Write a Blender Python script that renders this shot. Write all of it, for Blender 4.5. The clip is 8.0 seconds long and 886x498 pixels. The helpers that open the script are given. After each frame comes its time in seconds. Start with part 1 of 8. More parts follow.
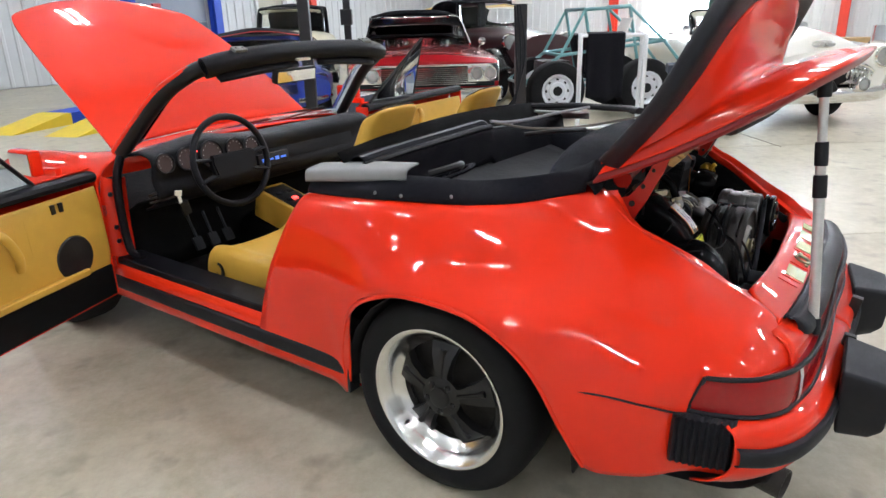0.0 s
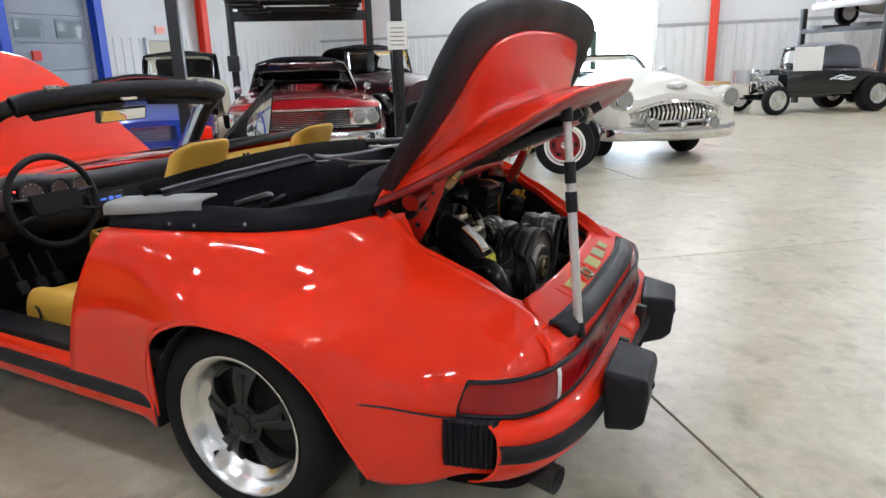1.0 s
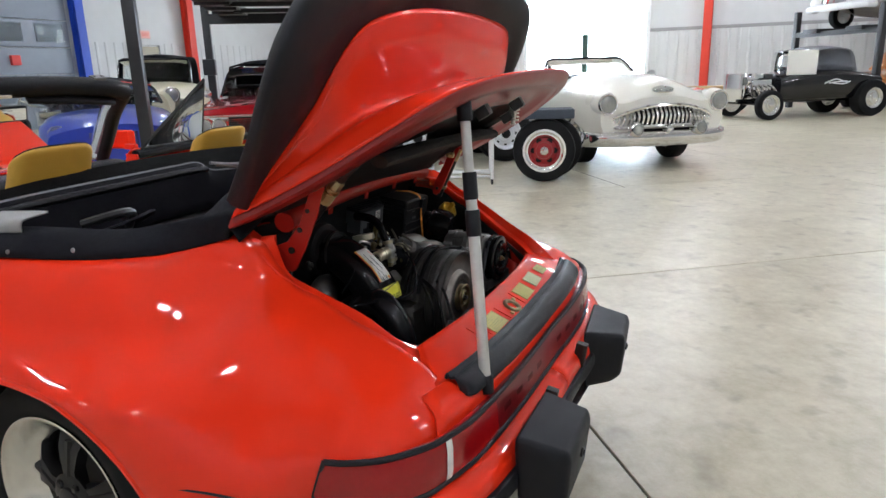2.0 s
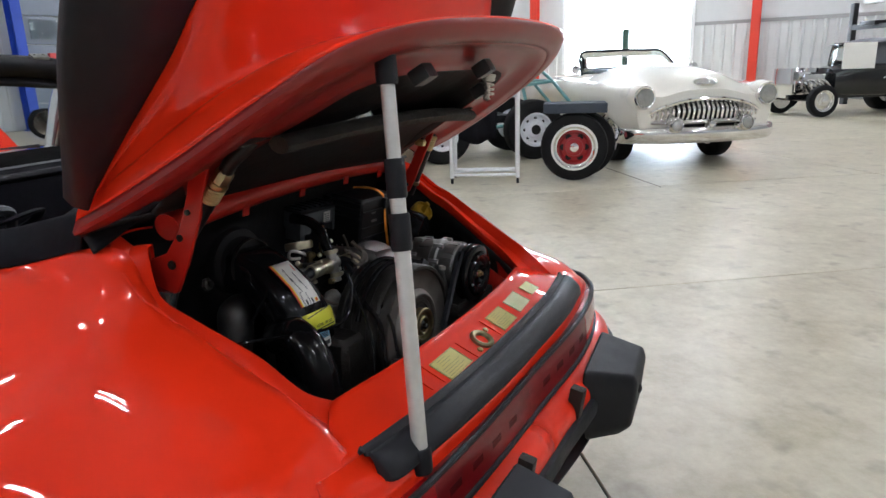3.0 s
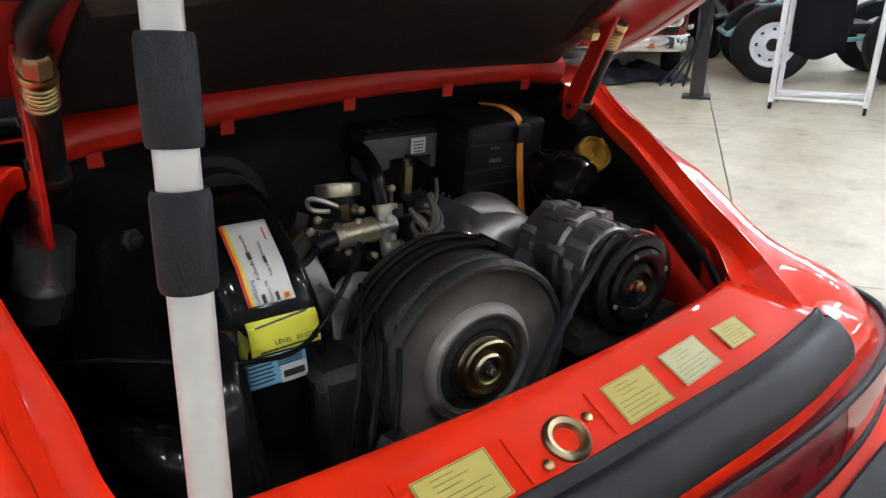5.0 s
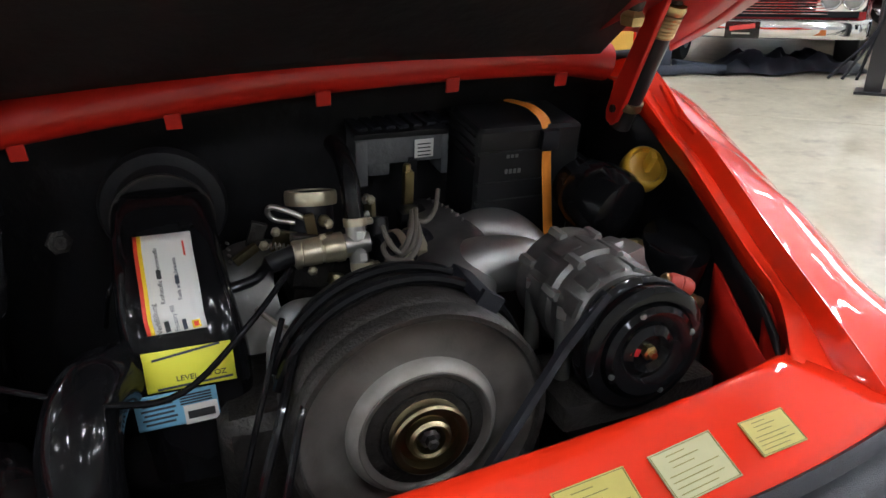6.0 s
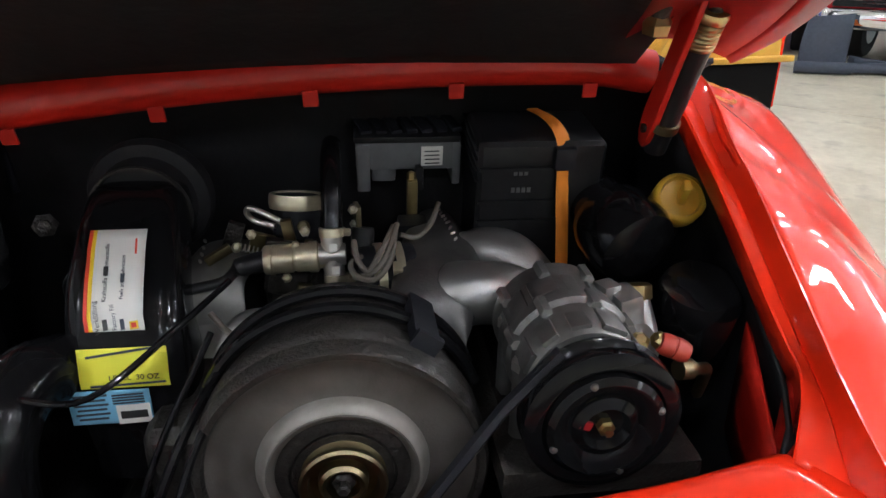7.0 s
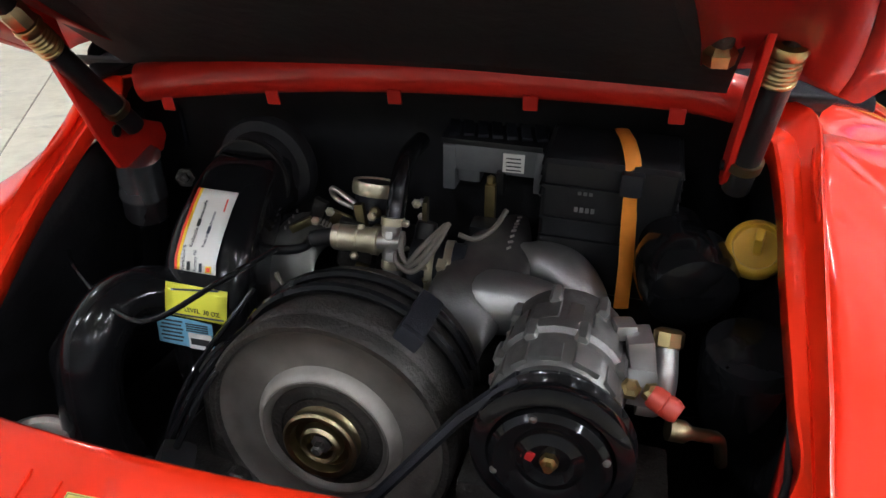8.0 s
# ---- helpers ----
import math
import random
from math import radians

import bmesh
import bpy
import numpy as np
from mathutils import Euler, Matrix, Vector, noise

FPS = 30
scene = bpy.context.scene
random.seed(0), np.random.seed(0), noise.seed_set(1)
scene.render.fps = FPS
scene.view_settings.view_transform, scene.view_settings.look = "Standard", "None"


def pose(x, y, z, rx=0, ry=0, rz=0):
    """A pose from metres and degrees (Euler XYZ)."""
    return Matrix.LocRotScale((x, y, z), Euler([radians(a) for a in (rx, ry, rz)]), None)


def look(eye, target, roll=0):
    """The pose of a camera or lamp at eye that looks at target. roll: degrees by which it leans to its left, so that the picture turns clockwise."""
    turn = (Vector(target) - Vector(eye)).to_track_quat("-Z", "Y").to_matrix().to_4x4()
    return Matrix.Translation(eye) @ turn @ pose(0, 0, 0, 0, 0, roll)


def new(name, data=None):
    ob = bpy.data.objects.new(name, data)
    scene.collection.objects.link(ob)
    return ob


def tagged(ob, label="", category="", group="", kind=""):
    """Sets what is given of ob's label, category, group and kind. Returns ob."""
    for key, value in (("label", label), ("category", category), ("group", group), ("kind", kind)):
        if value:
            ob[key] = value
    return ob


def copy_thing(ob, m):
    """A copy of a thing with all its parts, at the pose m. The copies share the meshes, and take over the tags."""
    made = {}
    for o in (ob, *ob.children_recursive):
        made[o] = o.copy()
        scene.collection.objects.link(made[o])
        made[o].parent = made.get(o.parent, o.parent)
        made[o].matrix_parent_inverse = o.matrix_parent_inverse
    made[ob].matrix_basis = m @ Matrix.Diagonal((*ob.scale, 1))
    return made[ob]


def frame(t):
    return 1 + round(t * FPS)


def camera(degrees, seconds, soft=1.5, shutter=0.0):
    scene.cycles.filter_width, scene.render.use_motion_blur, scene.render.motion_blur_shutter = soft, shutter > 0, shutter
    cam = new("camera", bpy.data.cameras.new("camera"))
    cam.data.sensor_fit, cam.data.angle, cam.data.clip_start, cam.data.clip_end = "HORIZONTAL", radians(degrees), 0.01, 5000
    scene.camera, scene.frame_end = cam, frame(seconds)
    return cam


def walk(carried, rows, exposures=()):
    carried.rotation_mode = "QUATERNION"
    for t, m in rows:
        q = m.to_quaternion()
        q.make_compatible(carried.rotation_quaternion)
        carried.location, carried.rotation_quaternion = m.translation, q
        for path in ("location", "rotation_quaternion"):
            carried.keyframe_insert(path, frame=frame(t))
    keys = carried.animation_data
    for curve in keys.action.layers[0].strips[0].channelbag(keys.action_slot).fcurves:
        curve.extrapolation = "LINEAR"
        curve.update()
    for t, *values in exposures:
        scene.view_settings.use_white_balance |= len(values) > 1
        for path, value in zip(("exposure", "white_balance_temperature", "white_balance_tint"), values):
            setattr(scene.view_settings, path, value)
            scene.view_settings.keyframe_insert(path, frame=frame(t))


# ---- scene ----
cam = camera(67.5, 8.0)
PATH = [
    (0, (-2.049, -0.866, 1.291), (-0.490, 0.201, 0.634), -1.43),
    (0.5, (-2.051, -1.081, 1.273), (-0.377, -0.159, 0.684), -1.67),
    (1, (-1.957, -1.201, 1.250), (-0.236, -0.335, 0.713), -1.52),
    (1.5, (-1.727, -1.256, 1.229), (0.007, -0.404, 0.709), -1.48),
    (2.8, (-1.164, -1.283, 1.135), (0.525, -0.348, 0.615), -1.74),
    (3, (-1.066, -1.253, 1.117), (0.606, -0.286, 0.598), -1.79),
    (3.5, (-0.876, -1.201, 1.082), (0.697, -0.093, 0.537), -1.95),
    (4, (-0.694, -1.170, 1.061), (0.694, 0.128, 0.439), -1.69),
    (4.5, (-0.526, -1.145, 1.036), (0.647, 0.319, 0.342), -1.79),
    (4.7, (-0.461, -1.121, 1.031), (0.648, 0.374, 0.299), -1.27),
    (5.8, (-0.168, -1.040, 1.003), (0.519, 0.672, 0.231), -1.87),
    (6, (-0.127, -1.035, 1.007), (0.494, 0.695, 0.220), -1.62),
    (6.5, (-0.024, -1.037, 1.005), (0.422, 0.735, 0.191), -1.23),
    (7, (0.058, -1.001, 1.018), (0.271, 0.806, 0.187), -0.86),
    (7.5, (0.147, -1.006, 1.023), (-0.013, 0.798, 0.175), -0.35),
    (8, (0.265, -1.002, 1.041), (-0.232, 0.735, 0.184), -0.09),
]
walk(cam, [(t, look(eye, target, roll)) for t, eye, target, roll in PATH],
     exposures=[(0, .36, 6050, 10), (1, .12, 6050, 10), (1.5, .04, 6050, 10), (3, -.12, 6050, 10), (3.5, -.16, 6050, 10), (4.7, .40, 6050, 10), (6, .62, 6050, 10), (7.5, .66, 6050, 10), (8, .76, 6050, 10)])

# ---- light ----
world = bpy.data.worlds.new("world")
scene.world = world
world.use_nodes = True
wn = world.node_tree
sky = wn.nodes.new("ShaderNodeTexSky")
sky.sky_type = "NISHITA"
sky.sun_disc = False
sky.sun_elevation, sky.sun_rotation = radians(35), radians(120)
wn.links.new(sky.outputs["Color"], wn.nodes["Background"].inputs["Color"])
wn.nodes["Background"].inputs["Strength"].default_value = 0.12


# ---- materials ----
def rgb(c):
    return (*c, 1.0)


def material(name, color, rough=0.5, metal=0.0, coat=0.0, grain=0.0, scale=40.0, bump=0.0, bump_scale=None,
             spread=0.12, emit=None, strength=1.0, trans=0.0, ior=1.5, per_object=0.0, spec=0.5):
    """A procedural surface: colour that varies at two scales, roughness wear and fine relief."""
    m = bpy.data.materials.new(name)
    m.use_nodes = True
    n, l = m.node_tree.nodes, m.node_tree.links
    b = n["Principled BSDF"]
    b.inputs["Metallic"].default_value = metal
    b.inputs["Roughness"].default_value = rough
    b.inputs["IOR"].default_value = ior
    b.inputs["Specular IOR Level"].default_value = spec
    b.inputs["Coat Weight"].default_value = coat
    b.inputs["Coat Roughness"].default_value = 0.03
    b.inputs["Transmission Weight"].default_value = trans
    if emit:
        b.inputs["Emission Color"].default_value = rgb(emit)
        b.inputs["Emission Strength"].default_value = strength
    b.inputs["Base Color"].default_value = rgb(color)
    if grain > 0:
        tc = n.new("ShaderNodeTexCoord")
        fine, broad = n.new("ShaderNodeTexNoise"), n.new("ShaderNodeTexNoise")
        fine.inputs["Scale"].default_value, fine.inputs["Detail"].default_value = scale, 5
        broad.inputs["Scale"].default_value, broad.inputs["Detail"].default_value = scale * spread, 4
        l.new(tc.outputs["Object"], fine.inputs["Vector"])
        l.new(tc.outputs["Object"], broad.inputs["Vector"])
        add = n.new("ShaderNodeMath")
        add.operation = "ADD"
        l.new(fine.outputs["Fac"], add.inputs[0])
        l.new(broad.outputs["Fac"], add.inputs[1])
        ramp = n.new("ShaderNodeMapRange")
        ramp.inputs["From Min"].default_value, ramp.inputs["From Max"].default_value = 0.6, 1.4
        ramp.inputs["To Min"].default_value, ramp.inputs["To Max"].default_value = 1 - grain, 1 + grain
        l.new(add.outputs[0], ramp.inputs["Value"])
        mix = n.new("ShaderNodeVectorMath")
        mix.operation = "SCALE"
        mix.inputs[0].default_value = color
        if per_object:
            info = n.new("ShaderNodeObjectInfo")
            vary = n.new("ShaderNodeMapRange")
            vary.inputs["To Min"].default_value, vary.inputs["To Max"].default_value = 1 - per_object, 1 + per_object
            l.new(info.outputs["Random"], vary.inputs["Value"])
            mul = n.new("ShaderNodeMath")
            mul.operation = "MULTIPLY"
            l.new(ramp.outputs[0], mul.inputs[0])
            l.new(vary.outputs[0], mul.inputs[1])
            l.new(mul.outputs[0], mix.inputs["Scale"])
        else:
            l.new(ramp.outputs[0], mix.inputs["Scale"])
        l.new(mix.outputs[0], b.inputs["Base Color"])
        wear = n.new("ShaderNodeMapRange")
        wear.inputs["From Min"].default_value, wear.inputs["From Max"].default_value = 0.3, 0.7
        wear.inputs["To Min"].default_value, wear.inputs["To Max"].default_value = rough * 0.85, min(1, rough * 1.2)
        l.new(broad.outputs["Fac"], wear.inputs["Value"])
        l.new(wear.outputs[0], b.inputs["Roughness"])
        if bump:
            rel = n.new("ShaderNodeTexNoise")
            rel.inputs["Scale"].default_value, rel.inputs["Detail"].default_value = bump_scale or scale * 3, 4
            l.new(tc.outputs["Object"], rel.inputs["Vector"])
            bp = n.new("ShaderNodeBump")
            bp.inputs["Strength"].default_value, bp.inputs["Distance"].default_value = bump, 0.004
            l.new(rel.outputs["Fac"], bp.inputs["Height"])
            l.new(bp.outputs[0], b.inputs["Normal"])
    return m


RED = material("red_paint", (0.82, 0.028, 0.005), 0.42, coat=0.85, grain=0.03, scale=12, spec=0.06, bump=0.02, bump_scale=9)
# Duller body red for inner parts; their shade is darkened into the colour.
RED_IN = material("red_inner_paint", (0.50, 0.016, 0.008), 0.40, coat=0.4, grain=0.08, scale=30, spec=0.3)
# Same red paint, with the shade under the raised lid put into its colour.
LIDIN = material("shaded_lid_red", (0.22, 0.007, 0.006), 0.45, coat=0.3, grain=0.12, scale=30)
RED_CHEV = material("dark_red_paint", (0.42, 0.012, 0.018), 0.25, coat=1.0, grain=0.04, scale=8)
CREAM = material("cream_paint", (0.76, 0.74, 0.66), 0.3, coat=1.0, grain=0.03, scale=8)
WHITE = material("white_paint", (0.75, 0.76, 0.77), 0.35, coat=0.6, grain=0.04, scale=8)
BLACK = material("black_paint", (0.004, 0.004, 0.005), 0.2, coat=0.5, grain=0.1, scale=10)
ORANGE = material("copper_orange_paint", (0.50, 0.17, 0.025), 0.3, coat=1.0, grain=0.05, scale=8)
BLUE = material("blue_paint", (0.016, 0.05, 0.42), 0.3, coat=0.8, grain=0.06, scale=8)
YELLOWCAR = material("mustard_paint", (0.50, 0.29, 0.04), 0.35, coat=0.6, grain=0.06, scale=8)
TEAL = material("teal_paint", (0.16, 0.36, 0.37), 0.4, coat=0.4, grain=0.06, scale=15)
RUBBER = material("black_rubber", (0.009, 0.0095, 0.013), 0.55, spec=0.3, grain=0.25, scale=60, bump=0.25, bump_scale=700)
VINYL = material("black_vinyl", (0.006, 0.006, 0.008), 0.50, spec=0.17, grain=0.2, scale=50, bump=0.3, bump_scale=500)
CLOTH = material("black_canvas", (0.008, 0.008, 0.011), 0.85, spec=0.12, grain=0.3, scale=90, bump=0.5, bump_scale=900)
CARPET = material("black_carpet", (0.005, 0.005, 0.005), 0.95, spec=0.12, grain=0.4, scale=120, bump=0.6, bump_scale=800)
PLASTIC = material("black_plastic", (0.012, 0.012, 0.013), 0.35, spec=0.3, grain=0.2, scale=60, bump=0.1, bump_scale=400)
GLOSSBLACK = material("gloss_black_hose", (0.006, 0.006, 0.0065), 0.11, coat=0.05, spec=0.16, grain=0.2, scale=25, bump=0.05, bump_scale=60)
BAY = material("bay_black", (0.0075, 0.0072, 0.0082), 0.7, grain=0.6, scale=18, bump=0.35, spec=0.35)
FOAM = material("insulation_foam", (0.028, 0.024, 0.020), 0.95, grain=0.5, scale=50, bump=0.8, bump_scale=90)
YELLOW = material("mustard_leather", (0.62, 0.36, 0.045), 0.5, grain=0.07, scale=25, bump=0.35, bump_scale=350)
TYRE = material("tyre_rubber", (0.005, 0.005, 0.0055), 0.8, spec=0.3, grain=0.25, scale=30, bump=0.2, bump_scale=300)
WHITEWALL = material("white_sidewall", (0.75, 0.74, 0.70), 0.6, grain=0.06, scale=20)
ALLOY = material("polished_alloy", (0.80, 0.80, 0.78), 0.22, metal=1.0, grain=0.06, scale=60)
WHEELBLACK = material("satin_black_wheel", (0.006, 0.006, 0.0065), 0.42, grain=0.2, scale=40)
WHEELRED = material("red_wheel_paint", (0.30, 0.012, 0.015), 0.35, coat=0.5, grain=0.1, scale=40)
WHEELWHITE = material("white_wheel_paint", (0.72, 0.74, 0.78), 0.4, grain=0.08, scale=30)
CHROME = material("chrome", (0.85, 0.85, 0.86), 0.07, metal=1.0, grain=0.04, scale=20)
STEEL = material("bright_steel", (0.66, 0.64, 0.60), 0.34, metal=0.95, grain=0.15, scale=80)
CAST = material("cast_aluminium", (0.24, 0.24, 0.23), 0.42, metal=0.85, grain=0.3, scale=45, bump=0.1, bump_scale=350)
CASTLIGHT = material("pale_cast_aluminium", (0.42, 0.42, 0.41), 0.38, metal=0.9, grain=0.18, scale=35, bump=0.08, bump_scale=350)
BRASSOLD = material("old_brass_plating", (0.34, 0.29, 0.17), 0.32, metal=1.0, grain=0.35, scale=60)
BRASSLIGHT = material("pale_plated_steel", (0.66, 0.60, 0.44), 0.30, metal=0.8, grain=0.2, scale=80)
FANGREY = material("fan_housing_grey", (0.105, 0.095, 0.084), 0.52, metal=0.45, grain=0.55, scale=25, bump=0.12, bump_scale=300)
GREYCAST = material("dusty_cast_aluminium", (.20, .196, .187), .42, metal=.85, grain=.4, scale=40, bump=.12, bump_scale=300)
FANRING = material("lighter_grey_casting", (0.28, 0.262, 0.236), 0.50, metal=0.5, grain=0.35, scale=40, bump=0.1, bump_scale=300)
DIRTY = material("oily_dark_metal", (0.030, 0.027, 0.024), 0.5, metal=0.5, grain=0.5, scale=60, bump=0.5, bump_scale=250)
ZINC = material("yellow_zinc", (0.50, 0.40, 0.19), 0.3, metal=1.0, grain=0.25, scale=70)
ECU = material("grey_cast_box", (0.13, 0.135, 0.14), 0.5, metal=0.3, grain=0.2, scale=50, bump=0.2)
ORANGESTRAP = material("orange_strap", (0.85, 0.27, 0.02), 0.6, grain=0.1, scale=80, bump=0.3, bump_scale=900)
YELLOWCAP = material("amber_cap", (0.58, 0.34, 0.03), 0.4, grain=0.12, scale=60)
PAPER = material("label_paper", (0.78, 0.77, 0.72), 0.45, grain=0.03, scale=30)
LABELYELLOW = material("label_yellow", (0.80, 0.78, 0.06), 0.45, grain=0.03, scale=30)
LABELBLUE = material("label_blue", (0.22, 0.52, 0.72), 0.4, grain=0.04, scale=30)
LABELPRINT = material("olive_print", (0.22, 0.20, 0.05), 0.5)
LABELGOLD = material("label_pale_gold", (0.58, 0.50, 0.13), 0.35, grain=0.06, scale=60)
INK = material("black_ink", (0.03, 0.03, 0.03), 0.6)
INKRED = material("red_ink", (0.70, 0.05, 0.02), 0.5)
INKYELLOW = material("yellow_ink", (0.85, 0.60, 0.02), 0.5)
LAMPRED = material("red_lens", (0.30, 0.004, 0.006), 0.15, coat=0.45, spec=0.3, grain=0.10, scale=90)
LAMPDARK = material("dark_red_reflector", (0.14, 0.003, 0.006), 0.35, coat=0.15, spec=0.25, grain=0.15, scale=90)
PRINTBLACK = material("dull_dark_print", (0.055, 0.003, 0.004), 0.5, spec=0.1)
HEADLENS = material("clear_headlamp_lens", (0.42, 0.43, 0.42), 0.12, metal=0.6, coat=1.0, grain=0.2, scale=60)
LAMPWHITE = material("white_lens", (0.75, 0.72, 0.70), 0.1, coat=1.0)
POLEWHITE = material("brushed_pole", (0.66, 0.65, 0.63), 0.35, metal=0.4, grain=0.10, scale=70)
SILVERPIPE = material("silver_flex_pipe", (0.42, 0.42, 0.43), 0.28, metal=0.9, grain=0.2, scale=50)
BLACKSTEEL = material("black_lift_steel", (0.016, 0.016, 0.018), 0.4, grain=0.3, scale=12)
COLUMNRED = material("red_column_paint", (0.62, 0.035, 0.012), 0.5, grain=0.08, scale=5)
COLUMNBLUE = material("blue_column_paint", (0.02, 0.07, 0.48), 0.5, grain=0.08, scale=5)
WALLMAT = material("white_metal_siding", (0.56, 0.57, 0.57), 0.5, grain=0.05, scale=3)
CEILMAT = material("ceiling_liner", (0.70, 0.70, 0.69), 0.8, grain=0.04, scale=2)
WOOD = material("plywood", (0.42, 0.28, 0.12), 0.6, grain=0.2, scale=14)
SIGNRED = material("sign_red", (0.62, 0.05, 0.04), 0.5, grain=0.05, scale=10)
PINK = material("sign_face", (0.80, 0.42, 0.36), 0.5, grain=0.04, scale=10)
LEDRED = material("red_led", (0.5, 0.02, 0.02), 0.4, emit=(1.0, 0.05, 0.04), strength=3)
LEDBLUE = material("blue_display", (0.03, 0.06, 0.2), 0.3, emit=(0.10, 0.22, 0.9), strength=0.8)
GLASS = material("window_glass", (0.92, 0.96, 0.95), 0.02, trans=1.0, ior=1.3)
FABRICBLUE = material("dark_blue_grey_fabric", (0.045, 0.055, 0.075), 0.8, grain=0.2, scale=30, bump=0.4, bump_scale=200)
TARP = material("black_tarp", (0.014, 0.016, 0.022), 0.35, grain=0.3, scale=30)
LAMPGLOW = material("fluorescent_tube", (0.9, 0.9, 0.9), 0.4, emit=(0.965, 0.97, 1.0), strength=252)
DOORGLOW = material("daylight_panel", (0.9, 0.9, 0.9), 0.6, emit=(0.82, 0.92, 1.0), strength=17)


def concrete():
    m = bpy.data.materials.new("polished_concrete")
    m.use_nodes = True
    n, l = m.node_tree.nodes, m.node_tree.links
    b = n["Principled BSDF"]
    tc = n.new("ShaderNodeTexCoord")
    big, mid, fine = (n.new("ShaderNodeTexNoise") for _ in range(3))
    for node, s, d in ((big, 0.5, 5), (mid, 3.5, 7), (fine, 60, 4)):
        node.inputs["Scale"].default_value, node.inputs["Detail"].default_value = s, d
        l.new(tc.outputs["Object"], node.inputs["Vector"])
    mid.inputs["Distortion"].default_value = 0.6
    grit = n.new("ShaderNodeTexNoise")
    grit.inputs["Scale"].default_value, grit.inputs["Detail"].default_value, grit.inputs["Roughness"].default_value = 14, 9, 0.72
    l.new(tc.outputs["Object"], grit.inputs["Vector"])
    ramp = n.new("ShaderNodeValToRGB")
    ramp.color_ramp.elements[0].position, ramp.color_ramp.elements[1].position = 0.35, 0.66
    ramp.color_ramp.elements[0].color = (0.32, 0.278, 0.185, 1)
    ramp.color_ramp.elements[1].color = (0.62, 0.578, 0.455, 1)
    mixv = n.new("ShaderNodeMix")
    mixv.data_type = "FLOAT"
    mixv.inputs[0].default_value = 0.55
    l.new(big.outputs["Fac"], mixv.inputs[2])
    l.new(mid.outputs["Fac"], mixv.inputs[3])
    gm = n.new("ShaderNodeMix")
    gm.data_type = "FLOAT"
    gm.inputs[0].default_value = 0.34
    l.new(mixv.outputs[0], gm.inputs[2])
    l.new(grit.outputs["Fac"], gm.inputs[3])
    l.new(gm.outputs[0], ramp.inputs["Fac"])
    spots = n.new("ShaderNodeTexNoise")
    spots.inputs["Scale"].default_value, spots.inputs["Detail"].default_value = 5.5, 3
    l.new(tc.outputs["Object"], spots.inputs["Vector"])
    sm = n.new("ShaderNodeMapRange")
    sm.inputs["From Min"].default_value, sm.inputs["From Max"].default_value = 0.58, 0.74
    sm.inputs["To Min"].default_value, sm.inputs["To Max"].default_value = 0.0, 0.55
    l.new(spots.outputs["Fac"], sm.inputs["Value"])
    stain = n.new("ShaderNodeMix")
    stain.data_type = "RGBA"
    stain.inputs[7].default_value = (0.16, 0.13, 0.095, 1)
    l.new(sm.outputs[0], stain.inputs[0])
    l.new(ramp.outputs[0], stain.inputs[6])
    l.new(stain.outputs[2], b.inputs["Base Color"])
    rr = n.new("ShaderNodeMapRange")
    rr.inputs["To Min"].default_value, rr.inputs["To Max"].default_value = 0.24, 0.50
    l.new(mid.outputs["Fac"], rr.inputs["Value"])
    l.new(rr.outputs[0], b.inputs["Roughness"])
    bp = n.new("ShaderNodeBump")
    bp.inputs["Strength"].default_value, bp.inputs["Distance"].default_value = 0.12, 0.003
    l.new(fine.outputs["Fac"], bp.inputs["Height"])
    l.new(bp.outputs[0], b.inputs["Normal"])
    return m


CONCRETE = concrete()


# ---- shape helpers ----
def link(name, bm, mat, parent=None, label="", sharp=38, kind="", solid=0.0, bevel=0.0):
    """Turns a bmesh into one smooth-shaded mesh object."""
    bmesh.ops.recalc_face_normals(bm, faces=bm.faces)
    me = bpy.data.meshes.new(name)
    bm.to_mesh(me)
    bm.free()
    me.shade_smooth()
    me.set_sharp_from_angle(angle=radians(sharp))
    for one in (mat if isinstance(mat, (list, tuple)) else [mat]):
        me.materials.append(one)
    ob = new(name, me)
    if parent is not None:
        ob.parent = parent
    if solid:
        mod = ob.modifiers.new("thickness", "SOLIDIFY")
        mod.thickness, mod.offset = solid, 0
    if bevel:
        mod = ob.modifiers.new("edge", "BEVEL")
        mod.width, mod.segments, mod.limit_method = bevel, 2, "ANGLE"
    return tagged(ob, label, kind=kind)


def part(name, bm, mat, parent, label="", **more):
    return link(name, bm, mat, parent, label, **more)


def thing(name, label, category, at=(0, 0, 0), turn=0.0, group=""):
    ob = new(name)
    ob.empty_display_size = 0.1
    ob.matrix_basis = pose(*at, 0, 0, turn)
    return tagged(ob, label, category, group)


def box(bm, size, at=(0, 0, 0), rot=(0, 0, 0), bevel=0.0, seg=2, taper=1.0):
    m = pose(*at, *rot) @ Matrix.Diagonal((*size, 1))
    made = bmesh.ops.create_cube(bm, size=1)
    vs = made["verts"]
    if taper != 1.0:
        for v in vs:
            if v.co.z > 0:
                v.co.x *= taper
                v.co.y *= taper
    bmesh.ops.transform(bm, matrix=m, verts=vs)
    if bevel:
        es = list({e for v in vs for e in v.link_edges})
        bmesh.ops.bevel(bm, geom=es, offset=bevel, segments=seg, profile=0.7, affect="EDGES")
    return bm


def ring_frame(d):
    d = d.normalized()
    up = Vector((0, 0, 1)) if abs(d.z) < 0.92 else Vector((0, 1, 0))
    a = d.cross(up).normalized()
    return a, d.cross(a).normalized()


